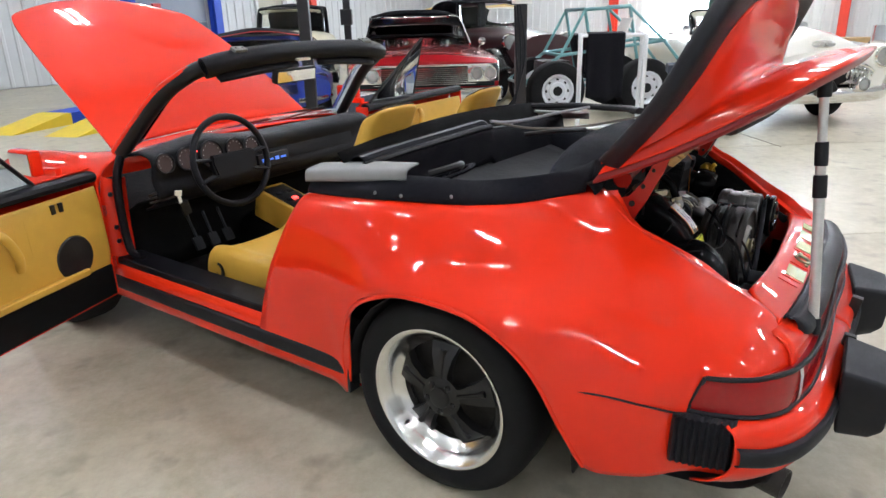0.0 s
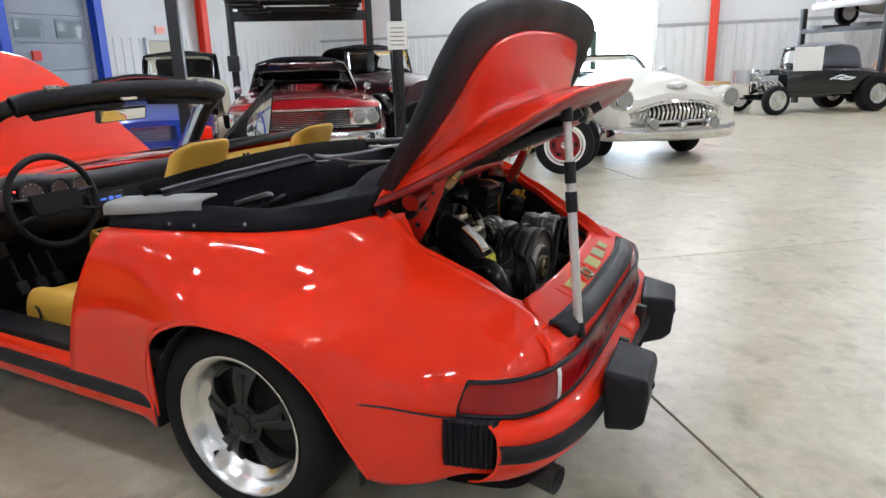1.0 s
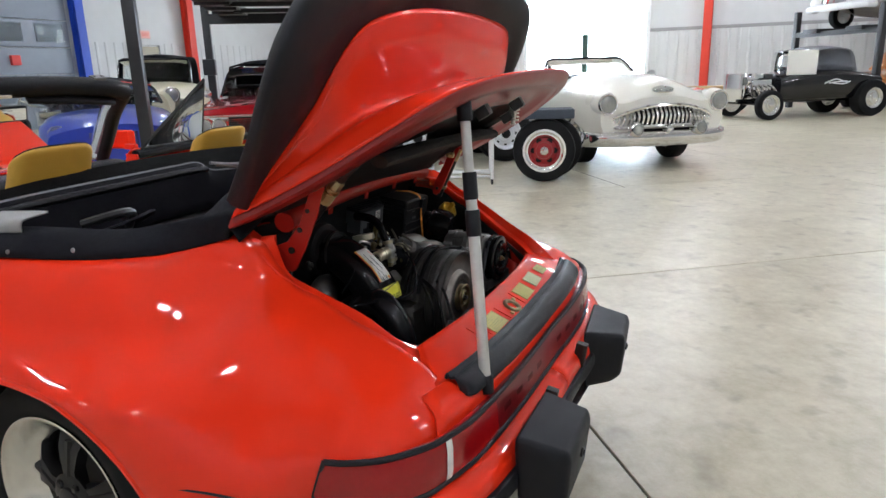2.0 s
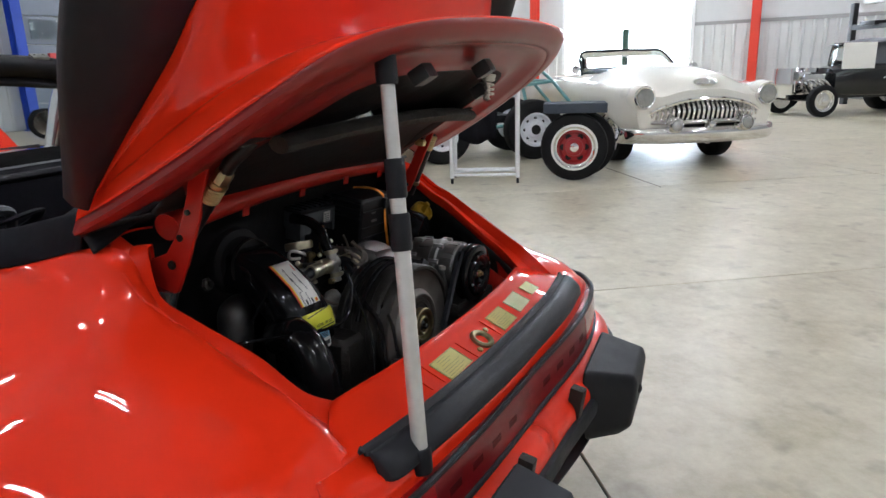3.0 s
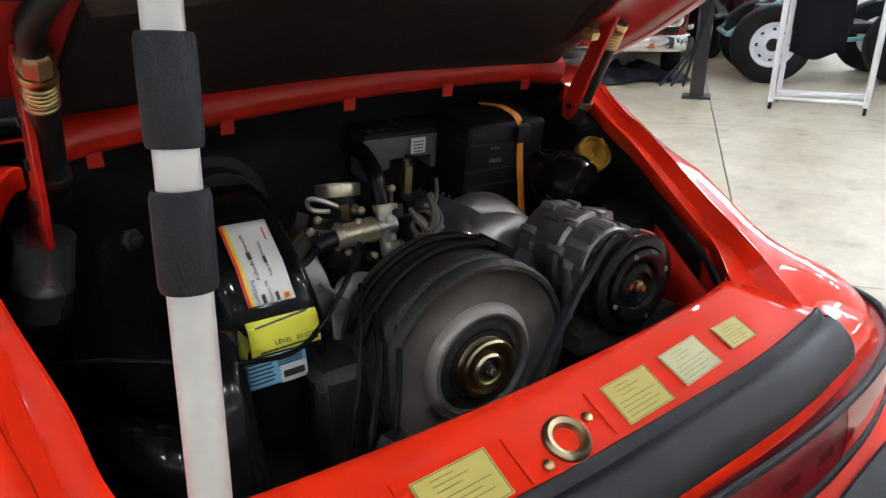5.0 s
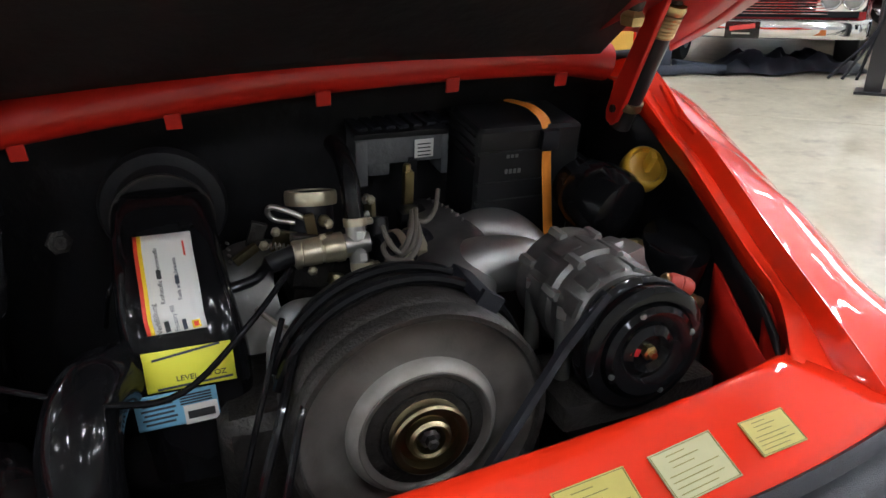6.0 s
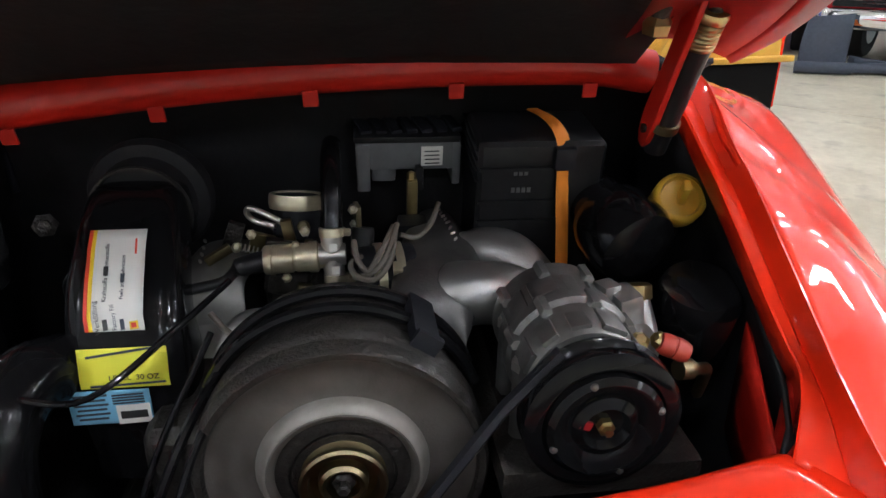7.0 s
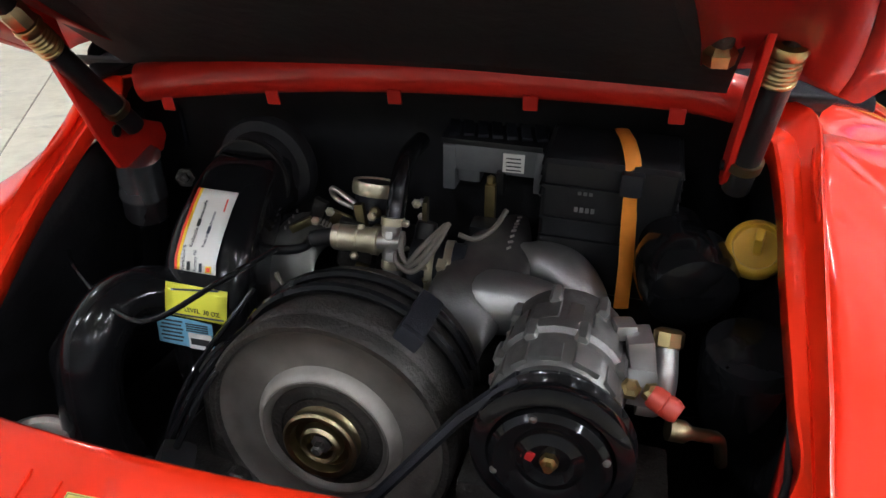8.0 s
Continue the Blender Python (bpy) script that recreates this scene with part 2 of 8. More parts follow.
def tube(bm, pts, r, seg=10, caps=True, flat=1.0):
    """A round bar along points; r is one radius or one for each point."""
    pts = [Vector(p) for p in pts]
    rs = list(r) if isinstance(r, (list, tuple)) else [r] * len(pts)
    rings, a = [], None
    for i, p in enumerate(pts):
        d = pts[min(i + 1, len(pts) - 1)] - pts[max(i - 1, 0)]
        d.normalize()
        if a is None:
            a, b = ring_frame(d)
        else:
            a = (a - d * a.dot(d)).normalized()
            b = d.cross(a).normalized()
        rings.append([bm.verts.new(p + rs[i] * (a * math.cos(2 * math.pi * k / seg) + b * flat * math.sin(2 * math.pi * k / seg))) for k in range(seg)])
    for q, w in zip(rings, rings[1:]):
        for k in range(seg):
            bm.faces.new((q[k], q[(k + 1) % seg], w[(k + 1) % seg], w[k]))
    if caps:
        bm.faces.new(rings[0])
        bm.faces.new(rings[-1])
    return bm


def spline(pts, n=8, closed=False):
    """Catmull-Rom points through pts."""
    pts = [Vector(p) for p in pts]
    k, out = len(pts), []
    for i in range(k if closed else k - 1):
        if closed:
            p0, p1, p2, p3 = pts[i - 1], pts[i], pts[(i + 1) % k], pts[(i + 2) % k]
        else:
            p1, p2 = pts[i], pts[i + 1]
            p0 = pts[i - 1] if i else p1 * 2 - p2
            p3 = pts[i + 2] if i + 2 < k else p2 * 2 - p1
        for j in range(n):
            t = j / n
            out.append(0.5 * (2 * p1 + (p2 - p0) * t + (2 * p0 - 5 * p1 + 4 * p2 - p3) * t * t + (3 * p1 - p0 - 3 * p2 + p3) * t ** 3))
    if not closed:
        out.append(pts[-1].copy())
    return out


def surf(bm, rows, nu=6, nv=6, closed_v=False, mirror=False):
    """A smooth sheet through a grid of control points: rows of equally many points."""
    lines = [spline(r, nv, closed_v) for r in rows]
    cols = [spline([ln[j] for ln in lines], nu) for j in range(len(lines[0]))]
    flip = -1 if mirror else 1
    grid = [[bm.verts.new((flip * c[i].x, c[i].y, c[i].z)) for c in cols] for i in range(len(cols[0]))]
    w = len(cols)
    for a, b in zip(grid, grid[1:]):
        for j in range(w if closed_v else w - 1):
            k = (j + 1) % w
            try:
                bm.faces.new((a[j], a[k], b[k], b[j]))
            except ValueError:
                pass
    return grid


def lathe(bm, profile, m=Matrix(), seg=32, closed=False):
    """Turns (radius, height) pairs round the local z axis, then moves by m."""
    rings = []
    for r, h in profile:
        rings.append([bm.verts.new(m @ Vector((r * math.cos(2 * math.pi * k / seg), r * math.sin(2 * math.pi * k / seg), h))) for k in range(seg)])
    pairs = list(zip(rings, rings[1:])) + ([(rings[-1], rings[0])] if closed else [])
    for a, b in pairs:
        for k in range(seg):
            bm.faces.new((a[k], a[(k + 1) % seg], b[(k + 1) % seg], b[k]))
    if not closed:
        for ring in (rings[0], rings[-1]):
            bm.faces.new(ring)
    return bm


def along(p, d):
    """The pose at p whose z axis points along d."""
    return Matrix.Translation(p) @ Vector(d).to_track_quat("Z", "Y").to_matrix().to_4x4()


def rod(bm, a, b, r, seg=12, r2=None):
    return tube(bm, [a, b], [r, r if r2 is None else r2], seg)


def prism(bm, outline, depth, m=Matrix()):
    """A flat outline (x, y) pulled up by depth along the local z axis, moved by m."""
    low = [bm.verts.new(m @ Vector((x, y, 0))) for x, y in outline]
    high = [bm.verts.new(m @ Vector((x, y, depth))) for x, y in outline]
    bm.faces.new(low)
    bm.faces.new(high)
    k = len(outline)
    for i in range(k):
        bm.faces.new((low[i], low[(i + 1) % k], high[(i + 1) % k], high[i]))
    return bm


def words(name, text, size, m, mat, parent, label=""):
    """Lettering in the built-in font as a mesh."""
    cu = bpy.data.curves.new(name, "FONT")
    cu.body, cu.size, cu.align_x, cu.align_y, cu.extrude = text, size, "CENTER", "CENTER", 0.0002
    tmp = bpy.data.objects.new(name, cu)
    scene.collection.objects.link(tmp)
    bpy.context.view_layer.update()
    me = bpy.data.meshes.new_from_object(tmp.evaluated_get(bpy.context.evaluated_depsgraph_get()))
    bpy.data.objects.remove(tmp)
    me.materials.clear()
    me.materials.append(mat)
    me.transform(m)
    ob = new(name, me)
    ob.parent = parent
    return tagged(ob, label)


def BM():
    return bmesh.new()

# ---- the hall ----
HX, HY, HZ = 21.5, 16.0, 6.5     # far wall, side wall, ceiling height
X0, Y0 = -12.0, -16.0

# The slab is poured in bays; every bay is one panel with a sawn joint round it.
floor = tagged(new("floor"), "worn pale grey-beige polished concrete floor with sawn joints", "floor", kind="structure")
bed = BM()
box(bed, (HX - X0 + 1, HY - Y0 + 1, 0.1), ((HX + X0) / 2, (HY + Y0) / 2, -0.058))
part("slab_bed", bed, material("joint_filler", (0.06, 0.055, 0.05), 0.9, grain=0.2, scale=10), floor)
# Joint lines run at an angle to the car; u and w are the slab's own axes.
JA = radians(38.3)
U, W = Vector((math.cos(JA), math.sin(JA), 0)), Vector((-math.sin(JA), math.cos(JA), 0))
BAYU, BAYW, GAP = 2.77, 4.58, 0.007
JO = U * 1.48 + W * -0.963
PANEL = BM()
box(PANEL, (BAYU - GAP, BAYW - GAP, 0.05), (0, 0, -0.025), bevel=0.003, seg=1)
panel_me = bpy.data.meshes.new("slab_panel")
PANEL.to_mesh(panel_me)
PANEL.free()
panel_me.materials.append(CONCRETE)
for i in range(-9, 10):
    for j in range(-7, 7):
        c = JO + U * (i + 0.5) * BAYU + W * (j + 0.5) * BAYW
        if X0 - 1 < c.x < HX + 1 and Y0 - 1 < c.y < HY + 1:
            ob = new("slab_panel", panel_me)
            ob.parent = floor
            ob.matrix_basis = Matrix.Translation(c) @ Matrix.Rotation(JA, 4, "Z")

# one shorter saw cut between two joints
cutline = BM()
box(cutline, (2.65, 0.007, 0.003), (*((U * 5.50 + W * -3.25).xy), 0.0005), (0, 0, 38.3))
part("saw_cut", cutline, material("dark_saw_cut", (0.05, 0.045, 0.04), 0.9, grain=0.2, scale=20), floor)


def siding(name, x0, x1, z0, z1, m, parent, step=0.30, rib=0.022):
    """Ribbed sheet-metal wall cladding in the local xz plane, facing -y."""
    bm = BM()
    xs, x = [], x0
    while x < x1 - 1e-6:
        e = min(x + step, x1)
        xs += [(x, 0), (x + 0.62 * (e - x), 0), (x + 0.70 * (e - x), -rib), (x + 0.90 * (e - x), -rib), (x + 0.98 * (e - x), 0)]
        x = e
    xs.append((x1, 0))
    low = [bm.verts.new(m @ Vector((a, b, z0))) for a, b in xs]
    high = [bm.verts.new(m @ Vector((a, b, z1))) for a, b in xs]
    for i in range(len(xs) - 1):
        bm.faces.new((low[i], low[i + 1], high[i + 1], high[i]))
    return part(name, bm, WALLMAT, parent, sharp=15)


def plain_wall(name, label, pieces):
    bm = BM()
    for size, at in pieces:
        box(bm, size, at)
    ob = link(name, bm, WALLMAT, None, label, kind="structure")
    return tagged(ob, category="wall")


DY0, DY1, DZ = 2.70, 6.70, 4.4      # the roll-up door's opening in the far wall
wall_far = plain_wall("wall_east", "white ribbed sheet-metal wall with a tall bright door opening",
                      [((0.2, DY0 - Y0, HZ), (HX + 0.1, (DY0 + Y0) / 2, HZ / 2)),
                       ((0.2, HY - DY1, HZ), (HX + 0.1, (HY + DY1) / 2, HZ / 2)),
                       ((0.2, DY1 - DY0, HZ - DZ), (HX + 0.1, (DY0 + DY1) / 2, (HZ + DZ) / 2))])
FACE_W = Matrix.Rotation(radians(-90), 4, "Z")     # local x runs along -y, local -y looks to -x
m = Matrix.Translation((HX - 0.03, 0, 0)) @ FACE_W
siding("siding", -DY0 + 0.12, -Y0, 0.02, 2.22, m, wall_far)
siding("siding", -HY, -DY1 - 0.12, 0.02, 2.22, m, wall_far)
bm = BM()
box(bm, (0.05, DY0 - .12 - Y0, 0.10), (HX - 0.03, (DY0 - .12 + Y0) / 2, 2.27))
box(bm, (0.05, HY - DY1 - .12, 0.10), (HX - 0.03, (HY + DY1 + .12) / 2, 2.27))
part("trim", bm, material("trim_grey", (0.30, 0.30, 0.30), 0.5, grain=0.05, scale=4), wall_far)
wall_side = plain_wall("wall_north", "white ribbed sheet-metal side wall of the hall", [((HX - X0, 0.2, HZ), ((HX + X0) / 2, HY + 0.1, HZ / 2))])
siding("siding", X0, HX, 0.02, 2.22, Matrix.Translation((0, HY - 0.03, 0)), wall_side)
plain_wall("wall_south", "plain white metal wall", [((HX - X0, 0.2, HZ), ((HX + X0) / 2, Y0 - 0.1, HZ / 2))])
plain_wall("wall_west", "plain white metal wall", [((0.2, HY - Y0, HZ), (X0 - 0.1, (HY + Y0) / 2, HZ / 2))])
bm = BM()
box(bm, (HX - X0, HY - Y0, 0.2), ((HX + X0) / 2, (HY + Y0) / 2, HZ + 0.1))
tagged(link("ceiling", bm, CEILMAT, None, "pale ceiling liner of the metal hall", kind="structure"), category="ceiling")

PURLIN = material("brown_primed_steel", (0.10, 0.055, 0.045), 0.6, grain=0.15, scale=6)
for i in range(14):
    y = Y0 + 1.6 + 2.2 * i
    bm = BM()
    box(bm, (HX - X0 - 0.1, 0.10, 0.24), ((HX + X0) / 2, y, HZ - 0.12))
    box(bm, (HX - X0 - 0.1, 0.20, 0.02), ((HX + X0) / 2, y, HZ - 0.25))
    tagged(link("ceiling_purlin", bm, PURLIN, None, "brown steel purlin under the pale ceiling", kind="structure"), category="purlin")

# roll-up door: translucent panels that let the daylight in
door = tagged(new("door_1"), "tall daylit translucent roll-up door in a grey frame", "door", kind="structure")
for k in range(8):
    bm = BM()
    h = DZ / 8
    box(bm, (0.05, DY1 - DY0 - 0.02, h - 0.006), (HX + 0.10, (DY0 + DY1) / 2, h * (k + 0.5)), bevel=0.006, seg=1)
    part("panel", bm, DOORGLOW, door)
for y in (DY0 - 0.06, DY1 + 0.06):
    bm = BM()
    box(bm, (0.16, 0.12, DZ + 0.1), (HX - 0.02, y, DZ / 2 + 0.05), bevel=0.008)
    part("frame", bm, WHITE, door)
bm = BM()
box(bm, (0.16, DY1 - DY0 + 0.24, 0.16), (HX - 0.02, (DY0 + DY1) / 2, DZ + 0.18), bevel=0.008)
part("frame", bm, WHITE, door)


def column(x, y, mat, label, turn=0):
    ob = tagged(new("column"), label, "column", group="hall columns", kind="structure")
    ob.matrix_basis = pose(x, y, 0, 0, 0, turn)
    for dy in (-0.13, 0.13):
        bm = BM()
        box(bm, (0.24, 0.02, HZ), (0, dy, HZ / 2))
        part("flange", bm, mat, ob)
    bm = BM()
    box(bm, (0.018, 0.24, HZ), (0, 0, HZ / 2))
    part("web", bm, mat, ob)
    bm = BM()
    box(bm, (0.36, 0.36, 0.025), (0, 0, 0.0125))
    part("base_plate", bm, mat, ob)
    return ob


for y in (-12.95, -6.05, .85, 7.75, 13.5):
    column(HX - 0.28, y, COLUMNRED, "red-painted steel column against the white metal wall", 90)
for x, mt in ((-6, COLUMNRED), (1.2, COLUMNRED), (8.35, COLUMNBLUE), (11.0, COLUMNBLUE), (14.85, COLUMNRED)):
    column(x, HY - 0.28, mt, ("blue" if mt is COLUMNBLUE else "red") + "-painted steel column against the white metal wall")
for z in (3.6, 5.0):
    bm = BM()
    box(bm, (0.10, DY0 - Y0, 0.16), (HX - 0.1, (DY0 + Y0) / 2, z))
    tagged(link("wall_girt", bm, COLUMNRED, None, "red-brown steel girt along the metal wall", kind="structure"), category="girt")

# ceiling lights
fixture = thing("ceiling_light", "short white twin-tube fluorescent fixture under the ceiling", "ceiling light", (0, 0, HZ - 0.9), group="hall ceiling lights")
bm = BM()
box(bm, (0.34, 0.74, 0.06), (0, 0, 0.05), bevel=0.01)
part("housing", bm, WHITE, fixture)
for dx in (-0.09, 0.09):
    bm = BM()
    rod(bm, (dx, -0.34, 0.0), (dx, 0.34, 0.0), 0.022, 10)
    part("tube", bm, LAMPGLOW, fixture)
for dy in (-0.3, 0.3):
    bm = BM()
    rod(bm, (0, dy, 0.08), (0, dy, 0.9), 0.006, 6)
    part("hanger", bm, STEEL, fixture)
spots = [(x, y) for x in (-6.5, -2.2, 2.1, 6.4, 10.7, 15.0, 19.3) for y in (-9.0, -4.2, 0.6, 5.4, 10.2)]
fixture.matrix_basis = pose(*spots[0], HZ - 0.9)
for x, y in spots[1:]:
    copy_thing(fixture, pose(x, y, HZ - 0.9))

# ---- the red car ----
car = thing("sports_car", "bright red convertible sports car with its lids and doors open", "car")


def both(name, build, mat, label="", **more):
    """One part built on the car's left side and its twin on the right."""
    for mirror in (False, True):
        bm = BM()
        build(bm, mirror)
        part(name, bm, mat, car, label, **more)


def left(rows):
    """Control rows given with x as distance from the middle, put on the left side."""
    return [[(-x, y, z) for x, y, z in r] for r in rows]


# Rear quarter: stations from the door shut to the tail corner, each from the lower edge up to the inner edge.
def station(y, xs, zs):
    return [(x, y, z) for x, z in zip(xs, zs)]


QUARTER = [
    [(.748, .84, .20), (.758, .80, .30), (.768, .75, .42), (.775, .69, .55), (.768, .63, .66), (.75, .59, .74), (.72, .565, .79), (.685, .555, .80)],
    station(.48, (.748, .762, .778, .788, .783, .768, .738, .69), (.20, .32, .45, .55, .64, .72, .785, .803)),
    station(.38, (.760, .775, .79, .80, .795, .775, .74, .69), (.20, .32, .44, .54, .63, .72, .79, .81)),
    station(.30, (.812, .815, .815, .813, .802, .775, .738, .688), (.515, .54, .57, .60, .66, .735, .795, .815)),
    station(.15, (.826, .829, .827, .822, .807, .770, .727, .676), (.600, .612, .63, .65, .69, .757, .808, .828)),
    station(0.0, (.828, .831, .828, .822, .802, .757, .710, .655), (.618, .63, .647, .67, .712, .778, .828, .85)),
    station(-.15, (.826, .829, .825, .815, .787, .732, .665, .598), (.600, .615, .637, .663, .712, .787, .85, .882)),
    station(-.28, (.814, .816, .811, .800, .765, .692, .59, .487), (.515, .55, .59, .63, .695, .785, .866, .912)),
    station(-.365, (.793, .798, .797, .786, .75, .672, .56, .462), (.37, .435, .50, .56, .64, .735, .82, .872)),
    station(-.42, (.765, .78, .784, .775, .74, .665, .555, .455), (.27, .36, .45, .53, .61, .70, .785, .835)),
    station(-.54, (.735, .747, .747, .737, .70, .63, .54, .445), (.28, .36, .45, .52, .585, .660, .722, .752)),
    station(-.635, (.672, .681, .680, .676, .667, .610, .52, .435), (.30, .37, .45, .51, .553, .622, .662, .690)),
    [(.628, -.735, .30), (.634, -.742, .37), (.636, -.743, .45), (.630, -.741, .51), (.622, -.734, .555), (.578, -.722, .597), (.50, -.712, .626), (.435, -.71, .644)],
    [(.513, -.797, .30), (.518, -.803, .37), (.520, -.805, .45), (.516, -.803, .51), (.510, -.797, .556), (.488, -.788, .585), (.458, -.765, .602), (.435, -.745, .612)],
]
both("rear_quarter", lambda bm, mi: surf(bm, left(QUARTER), 8, 6, mirror=mi), RED, sharp=60, solid=0.006)

# Rear panel between the quarters: from the valance up over the tail edge to the engine opening.
REAR = []
for x in (.52, .35, .18, 0, -.18, -.35, -.52):
    k = 1 - (abs(x) / .52) ** 2
    REAR.append([(x, -.797 - .043 * k, .30), (x, -.805 - .043 * k, .45), (x, -.803 - .041 * k, .51), (x, -.797 - .042 * k, .556), (x * .985, -.790 - .044 * k, .578),
                 (x * .96, -.775 - .045 * k, .592), (x * .92, -.735 - .045 * k, .606)])
bm = BM()
surf(bm, REAR, 5, 5)
part("rear_panel", bm, RED, car, sharp=60, solid=0.006)
SHELF = []
for x in (.435, .3, .15, 0, -.15, -.3, -.435):
    k = 1 - (abs(x) / .435) ** 2
    SHELF.append([(x, -.750 - .042 * k, .606), (x * .95, -.722 - .038 * k, .617), (x * .9, -.693 - .035 * k, .631), (x * .82, -.668 - .03 * k, .645), (x * .80, -.664 - .03 * k, .630)])
bm = BM()
surf(bm, SHELF, 5, 4)
latch_shelf = part("latch_shelf", bm, RED, car, sharp=60, solid=0.005)

# Gutter beside the engine opening: a sharp ridge, a sloping wall and a flat flange that ends in a turned-down lip.
RIDGE = [(.402, -.246, .868), (.420, -.252, .866), (.439, -.280, .848), (.452, -.350, .792), (.445, -.400, .765), (.430, -.520, .698), (.418, -.610, .648), (.412, -.705, .598)]
FLANGE = [(.372, -.286, .849), (.385, -.292, .846), (.400, -.312, .829), (.421, -.355, .781), (.411, -.420, .747), (.384, -.520, .694), (.368, -.592, .643), (.330, -.638, .616)]


def gutter(bm, mi):
    rows = []
    for r, f in zip(RIDGE_R, FLANGE_R) if mi else zip(RIDGE, FLANGE):
        r, f = Vector(r), Vector(f)
        mid = r.lerp(f, .50) + Vector((0, 0, -.010))
        rows.append([r + Vector((.002, 0, -.002)), r, r.lerp(mid, .06) + Vector((0, 0, -.002)), mid + Vector((.003, 0, -.002)), mid, f + Vector((.002, 0, .0005)), f, f + Vector((0, 0, -.022))])
    surf(bm, left(rows), 6, 1, mirror=mi)


RIDGE_R = [(.400, -.236, .885), (.430, -.258, .884), (.442, -.291, .874), (.441, -.365, .825), (.437, -.42, .800), (.433, -.54, .726), (.428, -.62, .682), (.452, -.69, .610)]
FLANGE_R = [(.385, -.285, .862), (.400, -.300, .858), (.405, -.318, .848), (.411, -.37, .810), (.410, -.42, .783), (.417, -.52, .706), (.418, -.57, .672), (.378, -.632, .642)]
both("gutter_flange", gutter, RED, sharp=25, solid=0.003)

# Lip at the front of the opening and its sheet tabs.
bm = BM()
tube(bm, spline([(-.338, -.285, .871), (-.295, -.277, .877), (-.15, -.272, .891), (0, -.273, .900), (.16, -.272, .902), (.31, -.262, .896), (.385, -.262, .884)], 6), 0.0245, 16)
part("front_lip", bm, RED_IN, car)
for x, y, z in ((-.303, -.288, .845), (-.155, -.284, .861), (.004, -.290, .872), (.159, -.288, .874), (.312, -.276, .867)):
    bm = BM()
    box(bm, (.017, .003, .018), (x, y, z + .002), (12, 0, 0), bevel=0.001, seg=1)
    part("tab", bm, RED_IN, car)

# Engine bay: dark walls round the opening.
bm = BM()
surf(bm, [[(x, -.265, .895), (x, -.20, .85), (x, -.175, .70), (x, -.17, .40)] for x in (-.46, 0, .46)], 2, 3)
part("bay_bulkhead", bm, BAY, car, solid=0.006)
bm = BM()
surf(bm, [[(-.43, -.15, .82), (-.44, -.15, .70), (-.45, -.15, .40)], [(-.420, -.31, .785), (-.44, -.30, .66), (-.45, -.30, .40)], [(-.424, -.36, .750), (-.44, -.36, .62), (-.45, -.36, .40)], [(-.420, -.42, .715), (-.44, -.42, .60), (-.45, -.42, .40)],
          [(-.380, -.59, .622), (-.41, -.60, .55), (-.42, -.60, .40)], [(-.34, -.645, .606), (-.36, -.67, .5), (-.37, -.67, .40)]], 3, 3)
part("inner_side", bm, BAY, car, solid=0.005)
bm = BM()
surf(bm, [[(.452, -.15, .875), (.45, -.15, .70), (.46, -.15, .40)], [(.447, -.30, .865), (.472, -.30, .70), (.46, -.30, .40)], [(.427, -.42, .79), (.462, -.42, .65), (.45, -.42, .40)],
          [(.407, -.60, .66), (.432, -.60, .55), (.42, -.60, .40)], [(.35, -.672, .63), (.37, -.70, .5), (.37, -.70, .40)]], 3, 3)
part("bay_side", bm, BAY, car, solid=0.005)
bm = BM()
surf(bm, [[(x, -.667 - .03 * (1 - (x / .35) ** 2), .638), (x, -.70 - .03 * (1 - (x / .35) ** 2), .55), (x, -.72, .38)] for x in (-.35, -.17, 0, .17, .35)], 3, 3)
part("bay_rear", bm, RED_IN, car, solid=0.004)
bm = BM()
box(bm, (.86, .58, .02), (0, -.45, .40))
part("bay_floor", bm, BAY, car)

# Tail lamps, reflector band and their black gaskets follow the tail's corner: plan lines of the top and bottom edges.
TOPC = spline([(.676, -.650, 0), (.664, -.690, 0), (.630, -.744, 0), (.577, -.785, 0), (.522, -.810, 0), (.40, -.833, 0), (.20, -.845, 0), (0, -.848, 0)], 6)
BOTC = spline([(.682, -.622, 0), (.671, -.682, 0), (.641, -.752, 0), (.588, -.796, 0), (.532, -.815, 0), (.40, -.840, 0), (.20, -.853, 0), (0, -.858, 0)], 6)
TOPZ, BOTZ = .556, .468


def tail_point(i, f, out):
    """A point on the tail band: i along the plan lines, f from bottom to top, out from the body."""
    q0, q1 = TOPC[max(i - 1, 0)], TOPC[min(i + 1, len(TOPC) - 1)]
    nrm = Vector((-(q1 - q0).y, (q1 - q0).x, 0)).normalized()
    if nrm.y > 0.2 or nrm.x < -0.2:
        nrm = -nrm
    p = BOTC[i].lerp(TOPC[i], f) + nrm * out
    return (-p.x, p.y, BOTZ + (TOPZ - BOTZ) * f)


def band(bm, i0, i1, f0, f1, out, mirror, crown=.004):
    rows = []
    for i in range(i0, i1 + 1):
        rows.append([tail_point(i, f0, -.016), tail_point(i, f0, out), tail_point(i, (f0 + f1) / 2, out + crown), tail_point(i, f1, out), tail_point(i, f1, -.016)])
    surf(bm, rows, 1, 2, mirror=mirror)


def gasket(bm, f, mirror):
    s = -1 if mirror else 1
    tube(bm, [(s * x, y, z) for x, y, z in (tail_point(i, f, .004) for i in range(len(TOPC)))], .0062, 8)


